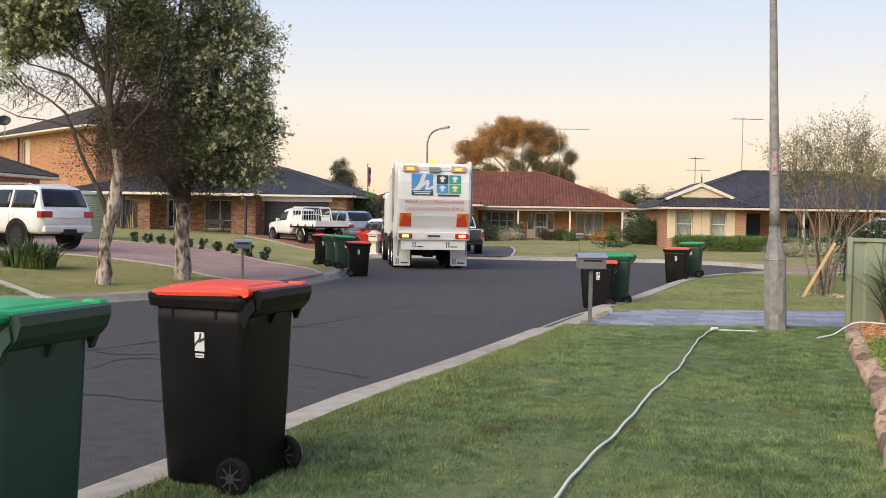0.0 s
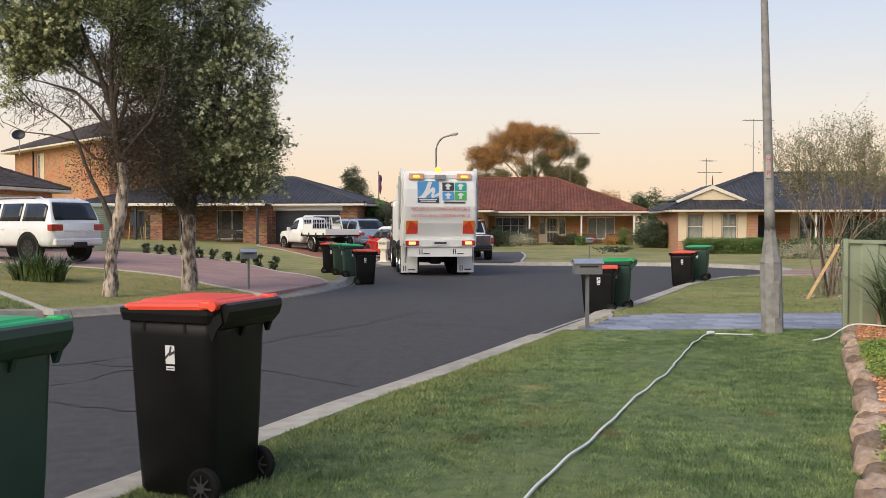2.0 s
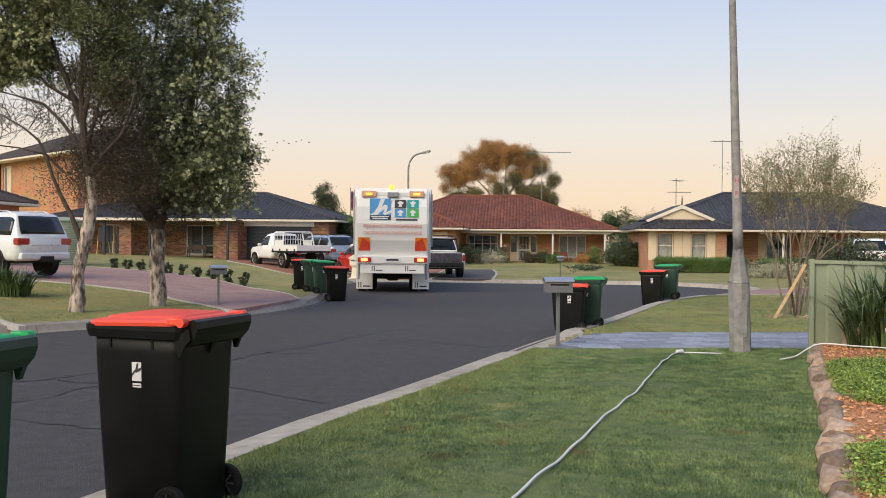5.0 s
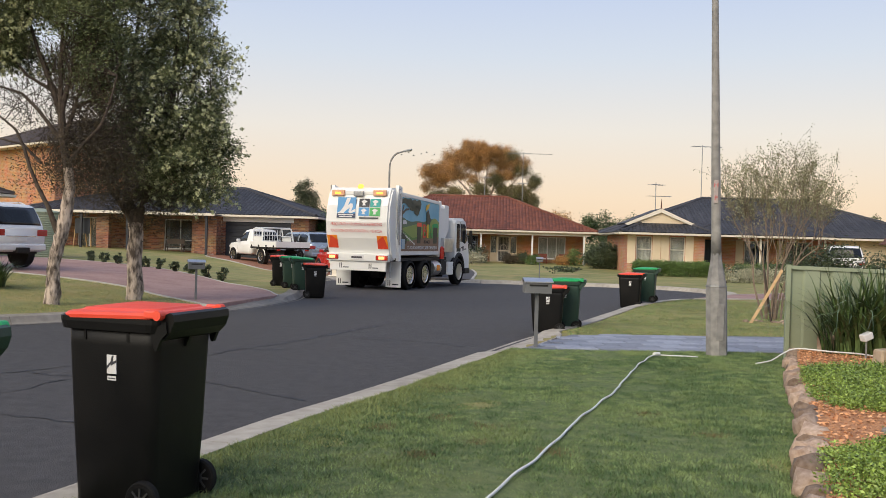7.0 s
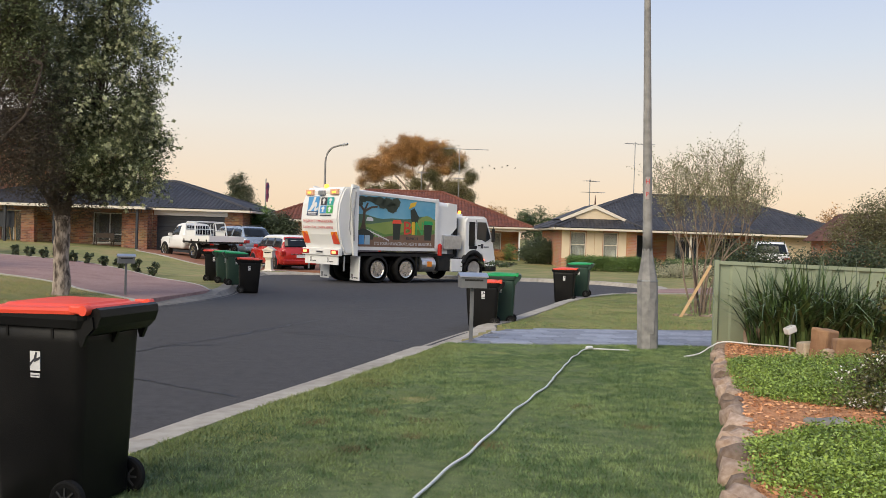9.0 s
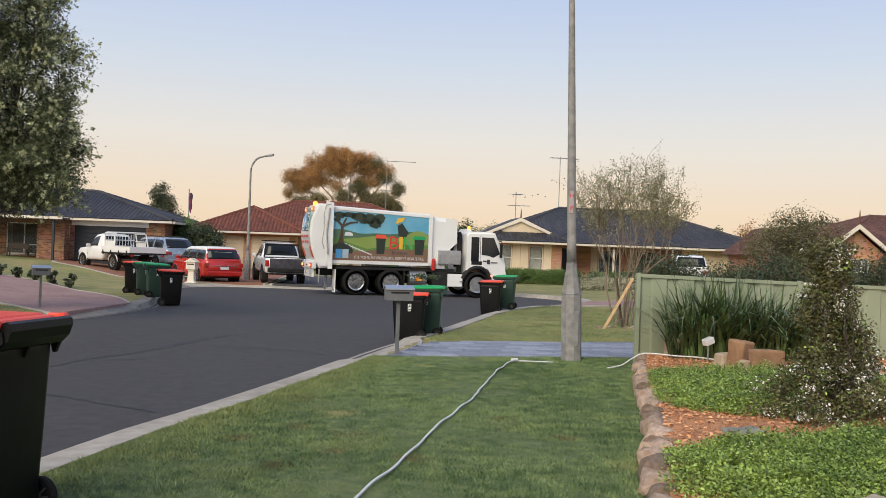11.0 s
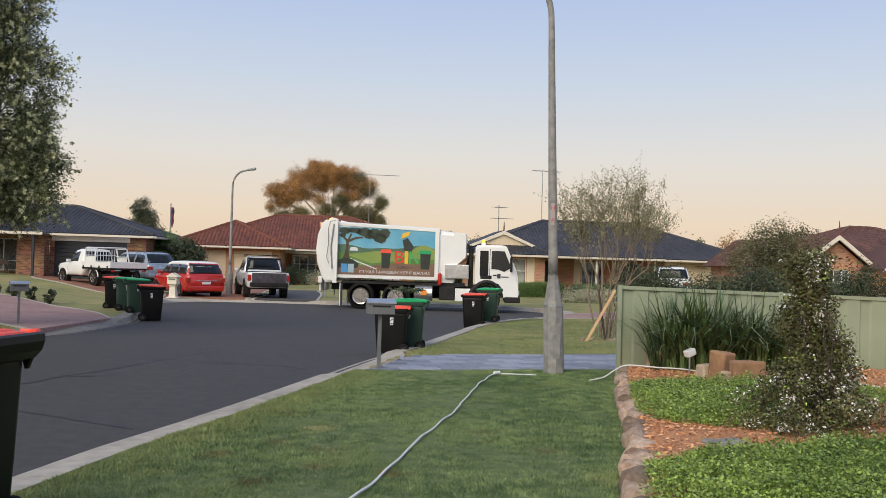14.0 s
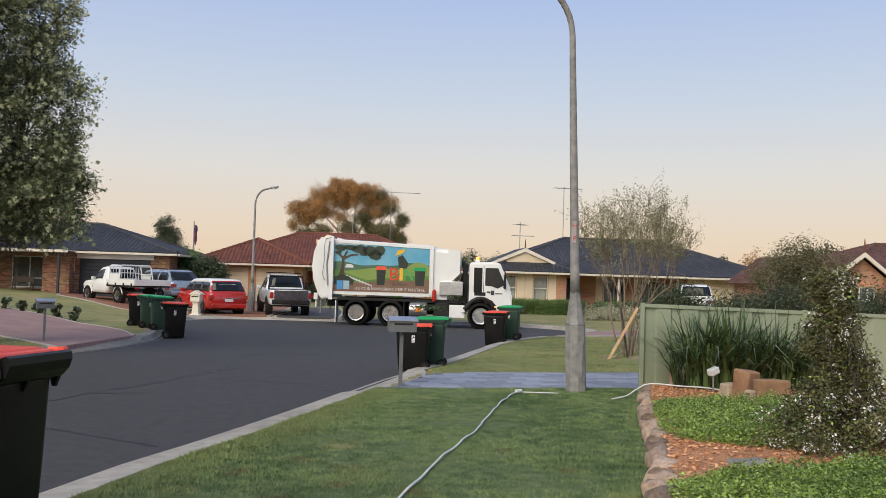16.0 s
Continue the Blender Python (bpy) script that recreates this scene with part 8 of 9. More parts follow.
make_tree("bottlebrush_shrub", pose(17.0, 34.2, land_z(17, 34.2)), "rounded grey-green bottlebrush shrub behind the hedge", [[(0, 0, 0, 0.12), (0, 0, 0.8, 0.1)], [(0, 0, 0.7, 0.08), (-0.6, 0, 2.0, 0.04)], [(0, 0, 0.7, 0.08), (0.7, 0, 2.1, 0.04)]],
          [(-0.5, 0, 2.1, 1.3, 1.2, 1.0, 140), (0.7, 0, 2.2, 1.2, 1.2, 1.2, 140), (0.1, 0, 2.7, 1.0, 1.0, 0.9, 90), (1.5, 0, 1.6, 0.8, 0.8, 0.8, 50)], 51, [(50, 0.17, 0.04, jasmine_m, 1.0), (8, 0.2, 0.03, pale_leaf_m, 0.7)], "shrub", n_limbs=30)
make_tree("small_tree", pose(-14.0, 66, 0), "small dark tree behind the garage roof", [[(0, 0, 0, 0.2), (0, 0, 2.6, 0.14)]], [(0, 0, 3.6, 0.95, 1.0, 1.0, 70), (-0.2, 0, 4.9, 0.55, 0.6, 0.75, 36), (0.5, 0, 3.0, 1.0, 0.9, 0.6, 50), (0.5, 0, 4.2, 0.6, 0.5, 0.5, 18)], 61, [(60, 0.15, 0.06, shrub_m, 1.0), (16, 0.15, 0.05, olive_leaf_m, 0.8)], n_limbs=12)
make_tree("small_tree", pose(8.3, 72, 0), "green leafy tree between two houses", [[(0, 0, 0, 0.2), (0, 0, 1.6, 0.14)]], [(0, 0, 2.4, 1.6, 1.4, 1.2, 120), (-1.0, 0, 2.9, 0.8, 0.8, 0.7, 40)], 62, [(45, 0.22, 0.08, far_leaf_m, 1.0)], n_limbs=12)
make_tree("small_tree", pose(5.2, 80, 0), "russet treetop beyond the red roof", [[(0, 0, 0, 0.2), (0, 0, 2.5, 0.14)]], [(0, 0, 3.2, 1.2, 1.2, 0.8, 60)], 63, [(40, 0.25, 0.09, russet_and_sunlit_leaf_m, 1.0)], n_limbs=12)
make_tree("small_tree", pose(11.6, 78, 0), "dark green treetop between two roofs", [[(0, 0, 0, 0.2), (0, 0, 2.0, 0.14)]], [(0, 0, 2.8, 1.1, 1.1, 0.9, 60)], 64, [(40, 0.25, 0.09, far_leaf_m, 1.0)], n_limbs=10)
make_tree("small_tree", pose(26.5, 60, 0), "rust-coloured treetop beyond the slate roof", [[(0, 0, 0, 0.2), (0, 0, 2.2, 0.14)]], [(-5.0, 4, 3.9, 1.0, 1.0, 0.6, 50), (0, 0, 2.4, 1.0, 1.0, 1.6, 60)], 65, [(40, 0.22, 0.08, russet_and_sunlit_leaf_m, 1.0)], n_limbs=10)
make_tree("palm_like_tree", pose(27.5, 52, 0), "drooping treetop beside a gable roof", [[(0, 0, 0, 0.15), (0, 0, 3.4, 0.1)]], [(0, 0, 3.5, 1.2, 1.0, 0.6, 50), (-0.9, 0, 3.2, 0.6, 0.6, 0.7, 30)], 66, [(45, 0.2, 0.08, brown_leaf_m, 1.0)], n_limbs=12)
for i, (x, h) in enumerate(((31.5, 4.2), (33.3, 4.6))):
    make_tree("cypress", pose(x, 82, 0), "narrow dark cypress on the skyline", [[(0, 0, 0, 0.2), (0, 0, 3.0, 0.1)]], [(0, 0, h * 0.6, 0.5, 0.5, h * 0.45, 60)], 67 + i, [(50, 0.14, 0.09, far_leaf_m, 1.0)], n_limbs=6, group="skyline cypresses")


def bush(x, y, r, h, label, mat, seed, n=60, per=50, size=0.04, name="shrub", flowers=None, group="", z=None, wide=1.0):
    b = thing(name, pose(x, y, land_z(x, y) if z is None else z), label, "shrub", group)
    rnd = random.Random(seed)
    bm = bmesh.new()
    cl = clumps_in([(0, 0, h * 0.5, r * wide, r, h * 0.5, n)], seed, 0.5)
    for i in range(min(8, n)):
        limb(bm, (0, 0, -0.02), cl[i], 0.02, 0.006, rnd)
    part("stem_mass", bm, limb_m, b)["kind"] = "stuff"
    leaves("foliage", cl, per, 0.16 * max(r, h * 0.5), size, mat, b, seed)
    if flowers:
        leaves("blossom", cl[::3], 5, 0.18 * r, size * 0.9, flowers, b, seed + 3, taper=1.3)
    return b


def hedge(name, x0, y0, x1, y1, w, h, label, mat, seed, n=240, per=45, size=0.05, boxy=True, flowers=None, zoff=0.0):
    """A clipped hedge: clumps through a long box, with stems inside."""
    t = thing(name, pose(0, 0, 0), label, "hedge")
    rnd = np.random.default_rng(seed)
    u, v, z = rnd.random(n), rnd.random(n) - 0.5, rnd.random(n) ** (0.6 if boxy else 0.42)
    ax, ay = x1 - x0, y1 - y0
    L = math.hypot(ax, ay)
    px = x0 + ax * u - ay / L * v * w
    py = y0 + ay * u + ax / L * v * w
    top = h * (1 if boxy else (0.75 + 0.25 * np.sin(u * 23 + seed) * np.sin(u * 9)))
    pz = land_array(px, py) + z * top + zoff
    cl = np.stack([px, py, pz], 1)
    bm = bmesh.new()
    r2 = random.Random(seed)
    for k in range(int(L / 0.6) + 1):
        f = min(1.0, k * 0.6 / L)
        xx, yy = x0 + ax * f, y0 + ay * f
        limb(bm, (xx, yy, land_z(xx, yy) - 0.03), (xx + 0.1, yy, land_z(xx, yy) + h * 0.7), 0.03, 0.01, r2)
    part("stem_mass", bm, limb_m, t)["kind"] = "stuff"
    leaves("foliage", cl, per, 0.075 if boxy else 0.2, size, mat, t, seed)
    if flowers:
        leaves("blossom", cl[::2], 3, 0.2, size * 0.7, flowers, t, seed + 5, taper=1.3)
    return t


hedge("clipped_hedge", 7.6, 49.6, 12.3, 49.6, 0.8, 0.72, "clipped green hedge below the brick windows", hedge_m, 71, 1000, 44, 0.04)
hedge("clipped_hedge", 13.2, 50.4, 17.2, 50.8, 0.8, 0.6, "clipped green hedge along the porch", hedge_m, 72, 800, 44, 0.04)
hedge("mixed_border", 11.2, 44.2, 17.0, 46.0, 1.2, 0.5, "loose mixed border of low shrubs", pale_leaf_m, 73, 160, boxy=False)
hedge("mixed_border", 11.6, 46.0, 16.5, 47.2, 0.8, 0.7, "loose olive-green border shrubs", shrub_m, 74, 150, boxy=False)
hedge("dark_hedge", 8.4, 25.6, 16.8, 26.4, 1.2, 1.72, "dark hedge with a few pale blossoms behind the fence", shrub_m, 75, 900, 50, 0.04, False)
bush(6.75, 57.0, 1.05, 1.55, "dense dark clipped bush on the lawn", shrub_m, 81, 160, 60, 0.06, "clipped_bush", wide=1.0)
bush(-8.75, 52.2, 1.0, 2.35, "rounded dark green garden bush", shrub_m, 82, 260, 80, 0.065, "round_bush")
bush(-10.0, 53.5, 1.0, 2.5, "rounded leafy green garden bush", hedge_m, 83, 220, 80, 0.065, "round_bush")
for i, (x, y, r, h, mt) in enumerate(((-3.3, 60.5, 0.8, 1.2, shrub_m), (-2.0, 60.3, 0.8, 0.9, shrub_m), (-0.9, 60.8, 0.5, 1.1, shrub_m), (1.0, 61.0, 0.55, 0.6, brown_leaf_m), (1.9, 61.2, 0.5, 0.8, shrub_m), (2.6, 60.8, 0.55, 0.55, hedge_m), (4.6, 61.2, 0.5, 0.6, russet_and_sunlit_leaf_m), (5.4, 61.0, 0.55, 1.2, hedge_m), (-2.9, 58.0, 0.8, 1.1, shrub_m), (-1.5, 58.6, 0.9, 0.7, pale_leaf_m))):
    bush(x, y, r, h, "low garden shrub before the verandah", mt, 90 + i, 40, 40, 0.055, flowers=white_petal_m if i in (1, 2) else None, group="front garden shrubs")
for i in range(10):
    x, y = -8.95 - 0.82 * i, 30.15 + 0.78 * i - 0.012 * i * i
    bush(x, y, 0.17, 0.40, "small clipped shrub edging the driveway", shrub_m, 120 + i, 14, 30, 0.05, "edging_shrub", group="shrubs along the driveway")
bush(12.2, 30.8, 0.5, 0.7, "small green shrub by the young tree", hedge_m, 140, 30, 40, 0.04)
bush(21.3, 38.8, 0.9, 1.3, "dark shrub before the brick gable", shrub_m, 141, 70, 50, 0.05)
bush(19.8, 37.0, 1.1, 1.2, "dark spreading shrub by the fence", shrub_m, 142, 80, 50, 0.05)


def strappy(x, y, z, r, h, n, label, seed, mat=None, name="strap_leaf_plant", wide=0.012, droop=0.6, ell=(1, 1)):
    """A tussock of long arching blades."""
    t = thing(name, pose(x, y, z), label, "plant")
    rnd = np.random.default_rng(seed)
    quads = []
    for i in range(n):
        a = rnd.random() * 2 * math.pi
        q = rnd.random() ** 0.6
        bx, by = q * r * 0.75 * math.cos(a) * ell[0], q * r * 0.75 * math.sin(a) * ell[1]
        L = h * (0.65 + 0.5 * rnd.random())
        a2 = a + rnd.normal(0, 0.7)
        lean = (0.10 + 1.15 * q * rnd.random() ** 0.8) * L
        d = np.array([math.cos(a2), math.sin(a2)])
        w = wide * (0.7 + 0.6 * rnd.random())
        side = np.array([-d[1], d[0]]) * w
        pts = []
        for k in range(6):
            u = k / 5
            off = d * lean * u ** 1.7
            zz = L * (u - droop * 0.75 * (lean / L) * u ** 3)
            pts.append(np.array([bx + off[0], by + off[1], zz]))
        for k in range(5):
            w0, w1 = (1 - (k / 5) ** 2), (1 - ((k + 1) / 5) ** 2)
            s0, s1 = np.array([*(side * w0), 0]), np.array([*(side * w1), 0])
            quads += [pts[k] - s0, pts[k] + s0, pts[k + 1] + s1, pts[k + 1] - s1]
    ob = fast_mesh("leaf_tuft", np.array(quads), 4, mat or strap_m, t)
    ob["kind"] = "stuff"
    bm = bmesh.new()
    bm_tube(bm, [(0, 0, -0.05), (0, 0, 0.08)], [r * 0.55, r * 0.3], 10)
    part("crown_base", bm, limb_m, t)
    return t


strappy(-11.55, 20.2, land_z(-11.5, 20.2), 0.75, 0.75, 420, "dark green strap-leaved clump on the lawn", 151, wide=0.02)


# ---- garden bed, stones, plants beside the lawn ----
EDGE = curve_points([(-2.3, -9.0), (-0.95, -4.5), (0.55, 0.5), (1.15, 2.4), (1.72, 4.4), (2.22, 6.05), (2.62, 7.31), (3.08, 8.93), (3.68, 11.0), (4.28, 12.9)], 0.1)


def bed_z(x, y):
    return land_z(x, y) + 0.13 + 0.03 * noise.noise(Vector((x * 1.3, y * 1.3, 0))) + 0.02 * min(3.0, x - 3)


def edge_x(y):
    return float(np.interp(y, [p.y for p in EDGE], [p.x for p in EDGE]))


def make_bed():
    bed_t = thing("garden_bed", pose(0, 0, 0), "raised garden bed of orange wood chips edged with rough stones", "garden bed", kind="structure")
    ys = np.arange(-8.0, 12.92, 0.11)
    n = 60
    V, F = [], []
    for y in ys:
        x0 = edge_x(y) + 0.12
        for k in range(n + 1):
            x = x0 + (12.0 - x0) * (k / n) ** 1.4
            V.append((x, float(y), bed_z(x, y) + 0.012 * noise.noise(Vector((x * 9, y * 9, 2)))))
    for i in range(len(ys) - 1):
        for k in range(n):
            a = i * (n + 1) + k
            F.append((a, a + 1, a + n + 2, a + n + 1))
    mesh_from("mulch_surface", V, F, mulch_m, bed_t)
    rnd = np.random.default_rng(8)
    c = []
    while len(c) < 14000:
        y = 3.6 + 9.2 * rnd.random()
        x = edge_x(y) + 0.15 + 3.6 * rnd.random() ** 1.3
        c.append((x, y, bed_z(x, y) + 0.012))
    ob = leaves("wood_chip_litter", np.array(c), 1, 0.004, 0.019, chip_m, bed_t, 9, flat=0.25, taper=2.2)
    # edging stones
    shapes = []
    for s in range(5):
        bm = bmesh.new()
        bmesh.ops.create_icosphere(bm, subdivisions=2, radius=0.5)
        for v in bm.verts:
            v.co = Vector([math.copysign(abs(q) ** 0.72, q) for q in v.co]) * 0.8
            v.co += v.co.normalized() * 0.30 * noise.noise(v.co * 2.6 + Vector((s * 9, 0, 0)))
        me = bpy.data.meshes.new("edging_stone")
        bm.to_mesh(me)
        bm.free()
        me.materials.append(rock_m)
        me.polygons.foreach_set("use_smooth", [True] * len(me.polygons))
        shapes.append(me)
    rr = random.Random(4)
    i = 0
    y = -3.0
    while y < 12.85:
        x = edge_x(y)
        L = rr.uniform(0.17, 0.34)
        st = piece("edging_stone", shapes[i % 5], bed_t, Matrix.Translation((x + 0.13 + rr.uniform(-0.03, 0.03), y + L * 0.45, land_z(x, y) + 0.05)) @ pose(0, 0, 0, rr.uniform(-8, 8), rr.uniform(-8, 8), rr.uniform(-25, 25) + 72) @ Matrix.Diagonal((L * 1.12, rr.uniform(0.18, 0.27), rr.uniform(0.17, 0.25), 1)))
        y += L * 1.02
        i += 1
    return bed_t


garden_bed = make_bed()


def ground_cover(pts, label, seed, n, mat=None):
    """A low mat of small leaves over an outline of ellipses (x, y, rx, ry)."""
    t = thing("ground_cover", pose(0, 0, 0), label, "plant", "ground cover patches")
    rnd = np.random.default_rng(seed)
    c = []
    while len(c) < n:
        x, y, rx, ry = pts[int(rnd.integers(len(pts)))]
        a, q = rnd.random() * 6.283, math.sqrt(rnd.random())
        px, py = x + rx * q * math.cos(a), y + ry * q * math.sin(a)
        if px < edge_x(py) + 0.14 or py > 12.8:
            continue
        hgt = 0.03 + 0.15 * (1 - q ** 4) * (0.6 + 0.9 * noise.noise(Vector((px * 4, py * 4, seed))) + 0.5 * noise.noise(Vector((px * 11, py * 11, seed))))
        c.append((px, py, bed_z(px, py) + max(0.015, hgt) * (0.3 + 0.7 * rnd.random())))
    leaves("leaf_mat", np.array(c), 14, (0.03, 0.03, 0.02), 0.0115, mat or cover_m, t, seed, flat=0.6, taper=1.7)
    bm = bmesh.new()
    r2 = random.Random(seed)
    for k in range(60):
        q = c[k * (n // 60)]
        limb(bm, (q[0], q[1], bed_z(q[0], q[1]) - 0.01), (q[0] + r2.uniform(-0.05, 0.05), q[1] + r2.uniform(-0.05, 0.05), q[2]), 0.003, 0.002, r2, n=2, sides=4)
    part("stalk_mass", bm, cover_m, t)["kind"] = "stuff"


ground_cover([(3.75, 9.0, 0.8, 0.8), (4.0, 9.9, 0.7, 0.75), (4.9, 10.0, 1.0, 0.8), (4.5, 9.0, 1.1, 0.95), (5.6, 9.6, 0.9, 1.0), (3.9, 8.3, 0.7, 0.45)], "bright green low ground cover over wood chips", 161, 6000)
ground_cover([(2.75, 5.7, 0.6, 0.8), (3.4, 6.2, 0.75, 0.62), (4.2, 6.35, 0.8, 0.6), (4.9, 6.2, 0.7, 0.8), (3.0, 5.0, 0.8, 0.8), (3.8, 5.4, 0.9, 0.8)], "fresh green clover-like ground cover near the stones", 162, 6500)


def jasmine():
    x, y = 4.42, 7.75
    t = thing("jasmine_bush", pose(x, y, bed_z(x, y)), "climbing jasmine with white flowers on a frame", "shrub")
    bm = bmesh.new()
    rnd = random.Random(6)
    for k in range(18):
        a = rnd.random() * 6.28
        limb(bm, (0.22 * math.cos(a) * rnd.random(), 0.18 * math.sin(a), 0), (0.13 * math.cos(a) - 0.06, 0.1 * math.sin(a), rnd.uniform(0.6, 1.45)), 0.007, 0.003, rnd, 0.15, 6, 5)
    part("vine_frame", bm, limb_m, t)["kind"] = "stuff"
    cr = []
    r2 = np.random.default_rng(3)
    while len(cr) < 1200:
        z = 1.50 * r2.random() ** 1.3
        w = 0.15 + 0.12 * (1 - z / 1.52) + 0.36 * max(0.0, 1 - z / 0.8) ** 1.15 + 0.05 * math.sin(z * 9)
        a, q = r2.random() * 6.283, math.sqrt(r2.random())
        lump = noise.noise(Vector((math.cos(a) * 2, math.sin(a) * 2, z * 5)))
        if lump < -0.06 and q > 0.45:
            continue
        w *= 1 + 0.9 * lump
        cr.append((w * q * math.cos(a) - 0.06 * z + 0.22 * max(0.0, 0.6 - z) * r2.random(), w * 0.85 * q * math.sin(a), z))
    cr = np.array(cr)
    leaves("foliage", cr, 26, 0.04, 0.015, jasmine_m, t, 171, taper=2.0)
    leaves("new_growth", cr[r2.random(len(cr)) < 0.25], 10, 0.05, 0.014, cover_m, t, 173, taper=2.0)
    # flowers in loose sprays
    pick = np.array([noise.noise(Vector((p[0] * 7, p[1] * 7, p[2] * 6))) for p in cr]) > 0.22
    fl = cr[pick]
    out = np.hypot(fl[:, 0] + 0.06 * fl[:, 2], fl[:, 1])[:, None] + 0.02
    fl = fl + np.concatenate([fl[:, :2] / out * 0.035, np.zeros((len(fl), 1))], 1)
    leaves("blossom", fl, 9, 0.024, 0.0125, white_petal_m, t, 172, taper=1.7)


jasmine()
strappy(5.3, 12.25, bed_z(5.3, 12.25), 0.7, 1.28, 300, "tall dark green strap-leaved tussock at the fence", 181, name="tussock_plant", wide=0.017, droop=0.85, ell=(1.1, 0.5))
strappy(4.9, 12.3, bed_z(4.9, 12.3), 0.5, 1.22, 200, "tall green reed-like tussock at the fence", 182, name="tussock_plant", wide=0.016, droop=0.9, ell=(1.0, 0.6))
strappy(5.85, 12.2, bed_z(5.85, 12.2), 0.5, 1.15, 200, "dark arching strap-leaved tussock at the fence", 183, name="tussock_plant", wide=0.016, droop=0.9, ell=(1.1, 0.6))
strappy(6.4, 12.15, bed_z(6.4, 12.15), 0.5, 0.95, 200, "low arching strap-leaved tussock at the fence", 184, name="tussock_plant", wide=0.016, droop=0.9, ell=(1.1, 0.6))


def stone_block(x, y, w, d, h, rz, label, tilt=0.0, mat=None):
    bm = bmesh.new()
    bm_box(bm, (-w / 2, -d / 2, -0.06), (w / 2, d / 2, h), bevel=0.025, seg=2)
    bmesh.ops.subdivide_edges(bm, edges=[e for e in bm.edges if e.calc_length() > 0.1], cuts=2, use_grid_fill=True)
    for v in bm.verts:
        v.co += Vector((noise.noise(v.co * 6 + Vector((x, y, 0))), noise.noise(v.co * 6 + Vector((y, x, 3))), noise.noise(v.co * 5 + Vector((x, 2, y))))) * 0.022
    ob = part("stone_block", bm, mat or sandstone_m)
    ob.matrix_basis = pose(x, y, bed_z(x, y), tilt, tilt * 0.6, rz)
    tagged(ob, label, "stone", "stones in the garden bed")


stone_block(5.0, 11.1, 0.20, 0.24, 0.37, 28, "upright block of orange sandstone", 4)
stone_block(5.14, 10.68, 0.38, 0.24, 0.28, -6, "squared orange sandstone block", 0)
stone_block(4.88, 10.66, 0.09, 0.12, 0.16, 20, "small dark rounded stone", 0, rock_m)
stone_block(4.92, 11.35, 0.2, 0.2, 0.17, 10, "pale wedge-shaped garden stone", 0, pale_stone_m)
stone_block(3.36, 7.2, 0.30, 0.22, 0.04, 15, "flat grey stepping stone in the bed", 0, grey_step_m)
stone_block(3.0, 4.6, 0.3, 0.3, 0.16, 40, "pale rounded stone among ground cover", 0, pale_stone_m)
stone_block(8.1, 11.9, 0.3, 0.25, 0.22, 15, "small sandstone block by the fence", 0)
stone_block(4.75, 12.5, 0.35, 0.3, 0.26, 15, "brown rock below the fence", 5, rock_m)


def spotlight():
    x, y = 4.84, 11.7
    t = thing("garden_spotlight", pose(x, y, bed_z(x, y)), "small white garden spotlight on a spike", "lamp")
    bm = bmesh.new()
    bm_tube(bm, [(0, 0, -0.05), (0, 0, 0.24)], 0.012, 8)
    part("spike", bm, grey_metal_m, t)
    bm = bmesh.new()
    bm_box(bm, (-0.07, -0.05, -0.045), (0.07, 0.05, 0.045), pose(0, 0, 0.28, 0, -20, 20), bevel=0.015)
    part("head", bm, white_paint_m, t)


spotlight()


def hose(name, ctrl, r, label, lift, on_bed=False, mat=None):
    pts = curve_points(ctrl, 0.06)
    rnd = random.Random(2)
    out = []
    for i, p in enumerate(pts):
        w = 0.007 * math.sin(i * 0.21) + 0.005 * math.sin(i * 0.53 + 1)
        z = (bed_z(p.x, p.y) if on_bed else land_z(p.x, p.y)) + lift + p.z
        out.append((p.x + w, p.y, z + 0.006 * math.sin(i * 0.4)))
    bm = bmesh.new()
    bm_tube(bm, out, r, 8)
    ob = part(name, bm, mat or hose_m, smooth=True)
    return tagged(ob, label, "hose", "garden hoses")


lawn_hose = hose("garden_hose", [(2.44, 12.62, 0), (2.25, 12.15, 0), (1.93, 11.05, 0), (1.6, 9.8, 0), (1.56, 9.55, 0), (1.22, 8.5, 0), (0.95, 7.6, 0), (0.70, 6.72, 0), (0.49, 6.0, 0), (0.31, 5.48, 0), (0.05, 4.5, 0), (-0.35, 3.4, 0)], 0.0095, "pale grey flat hose lying across the lawn", 0.035)
bm = bmesh.new()
bm_tube(bm, [(2.42, 12.6, land_z(2.4, 12.6) + 0.045), (2.50, 12.66, land_z(2.5, 12.6) + 0.045)], 0.026, 10)
part("hose_coupling", bm, white_paint_m, lawn_hose, "white hose coupling")
hose("garden_hose", [(2.5, 12.66, 0), (2.75, 12.58, 0), (3.0, 12.6, 0)], 0.009, "thin pale pipe running to the lamp base", 0.03)
hose("garden_hose", [(3.62, 12.1, -0.13), (3.85, 12.22, -0.11), (4.05, 12.32, -0.02), (4.2, 12.28, 0.04), (4.6, 12.1, 0.02), (4.9, 11.85, 0.02), (5.3, 11.2, 0.02), (5.75, 11.0, 0.04), (6.15, 10.7, 0.03), (6.6, 10.3, 0.02)], 0.010, "pale hose draped over the garden bed", 0.02, True)


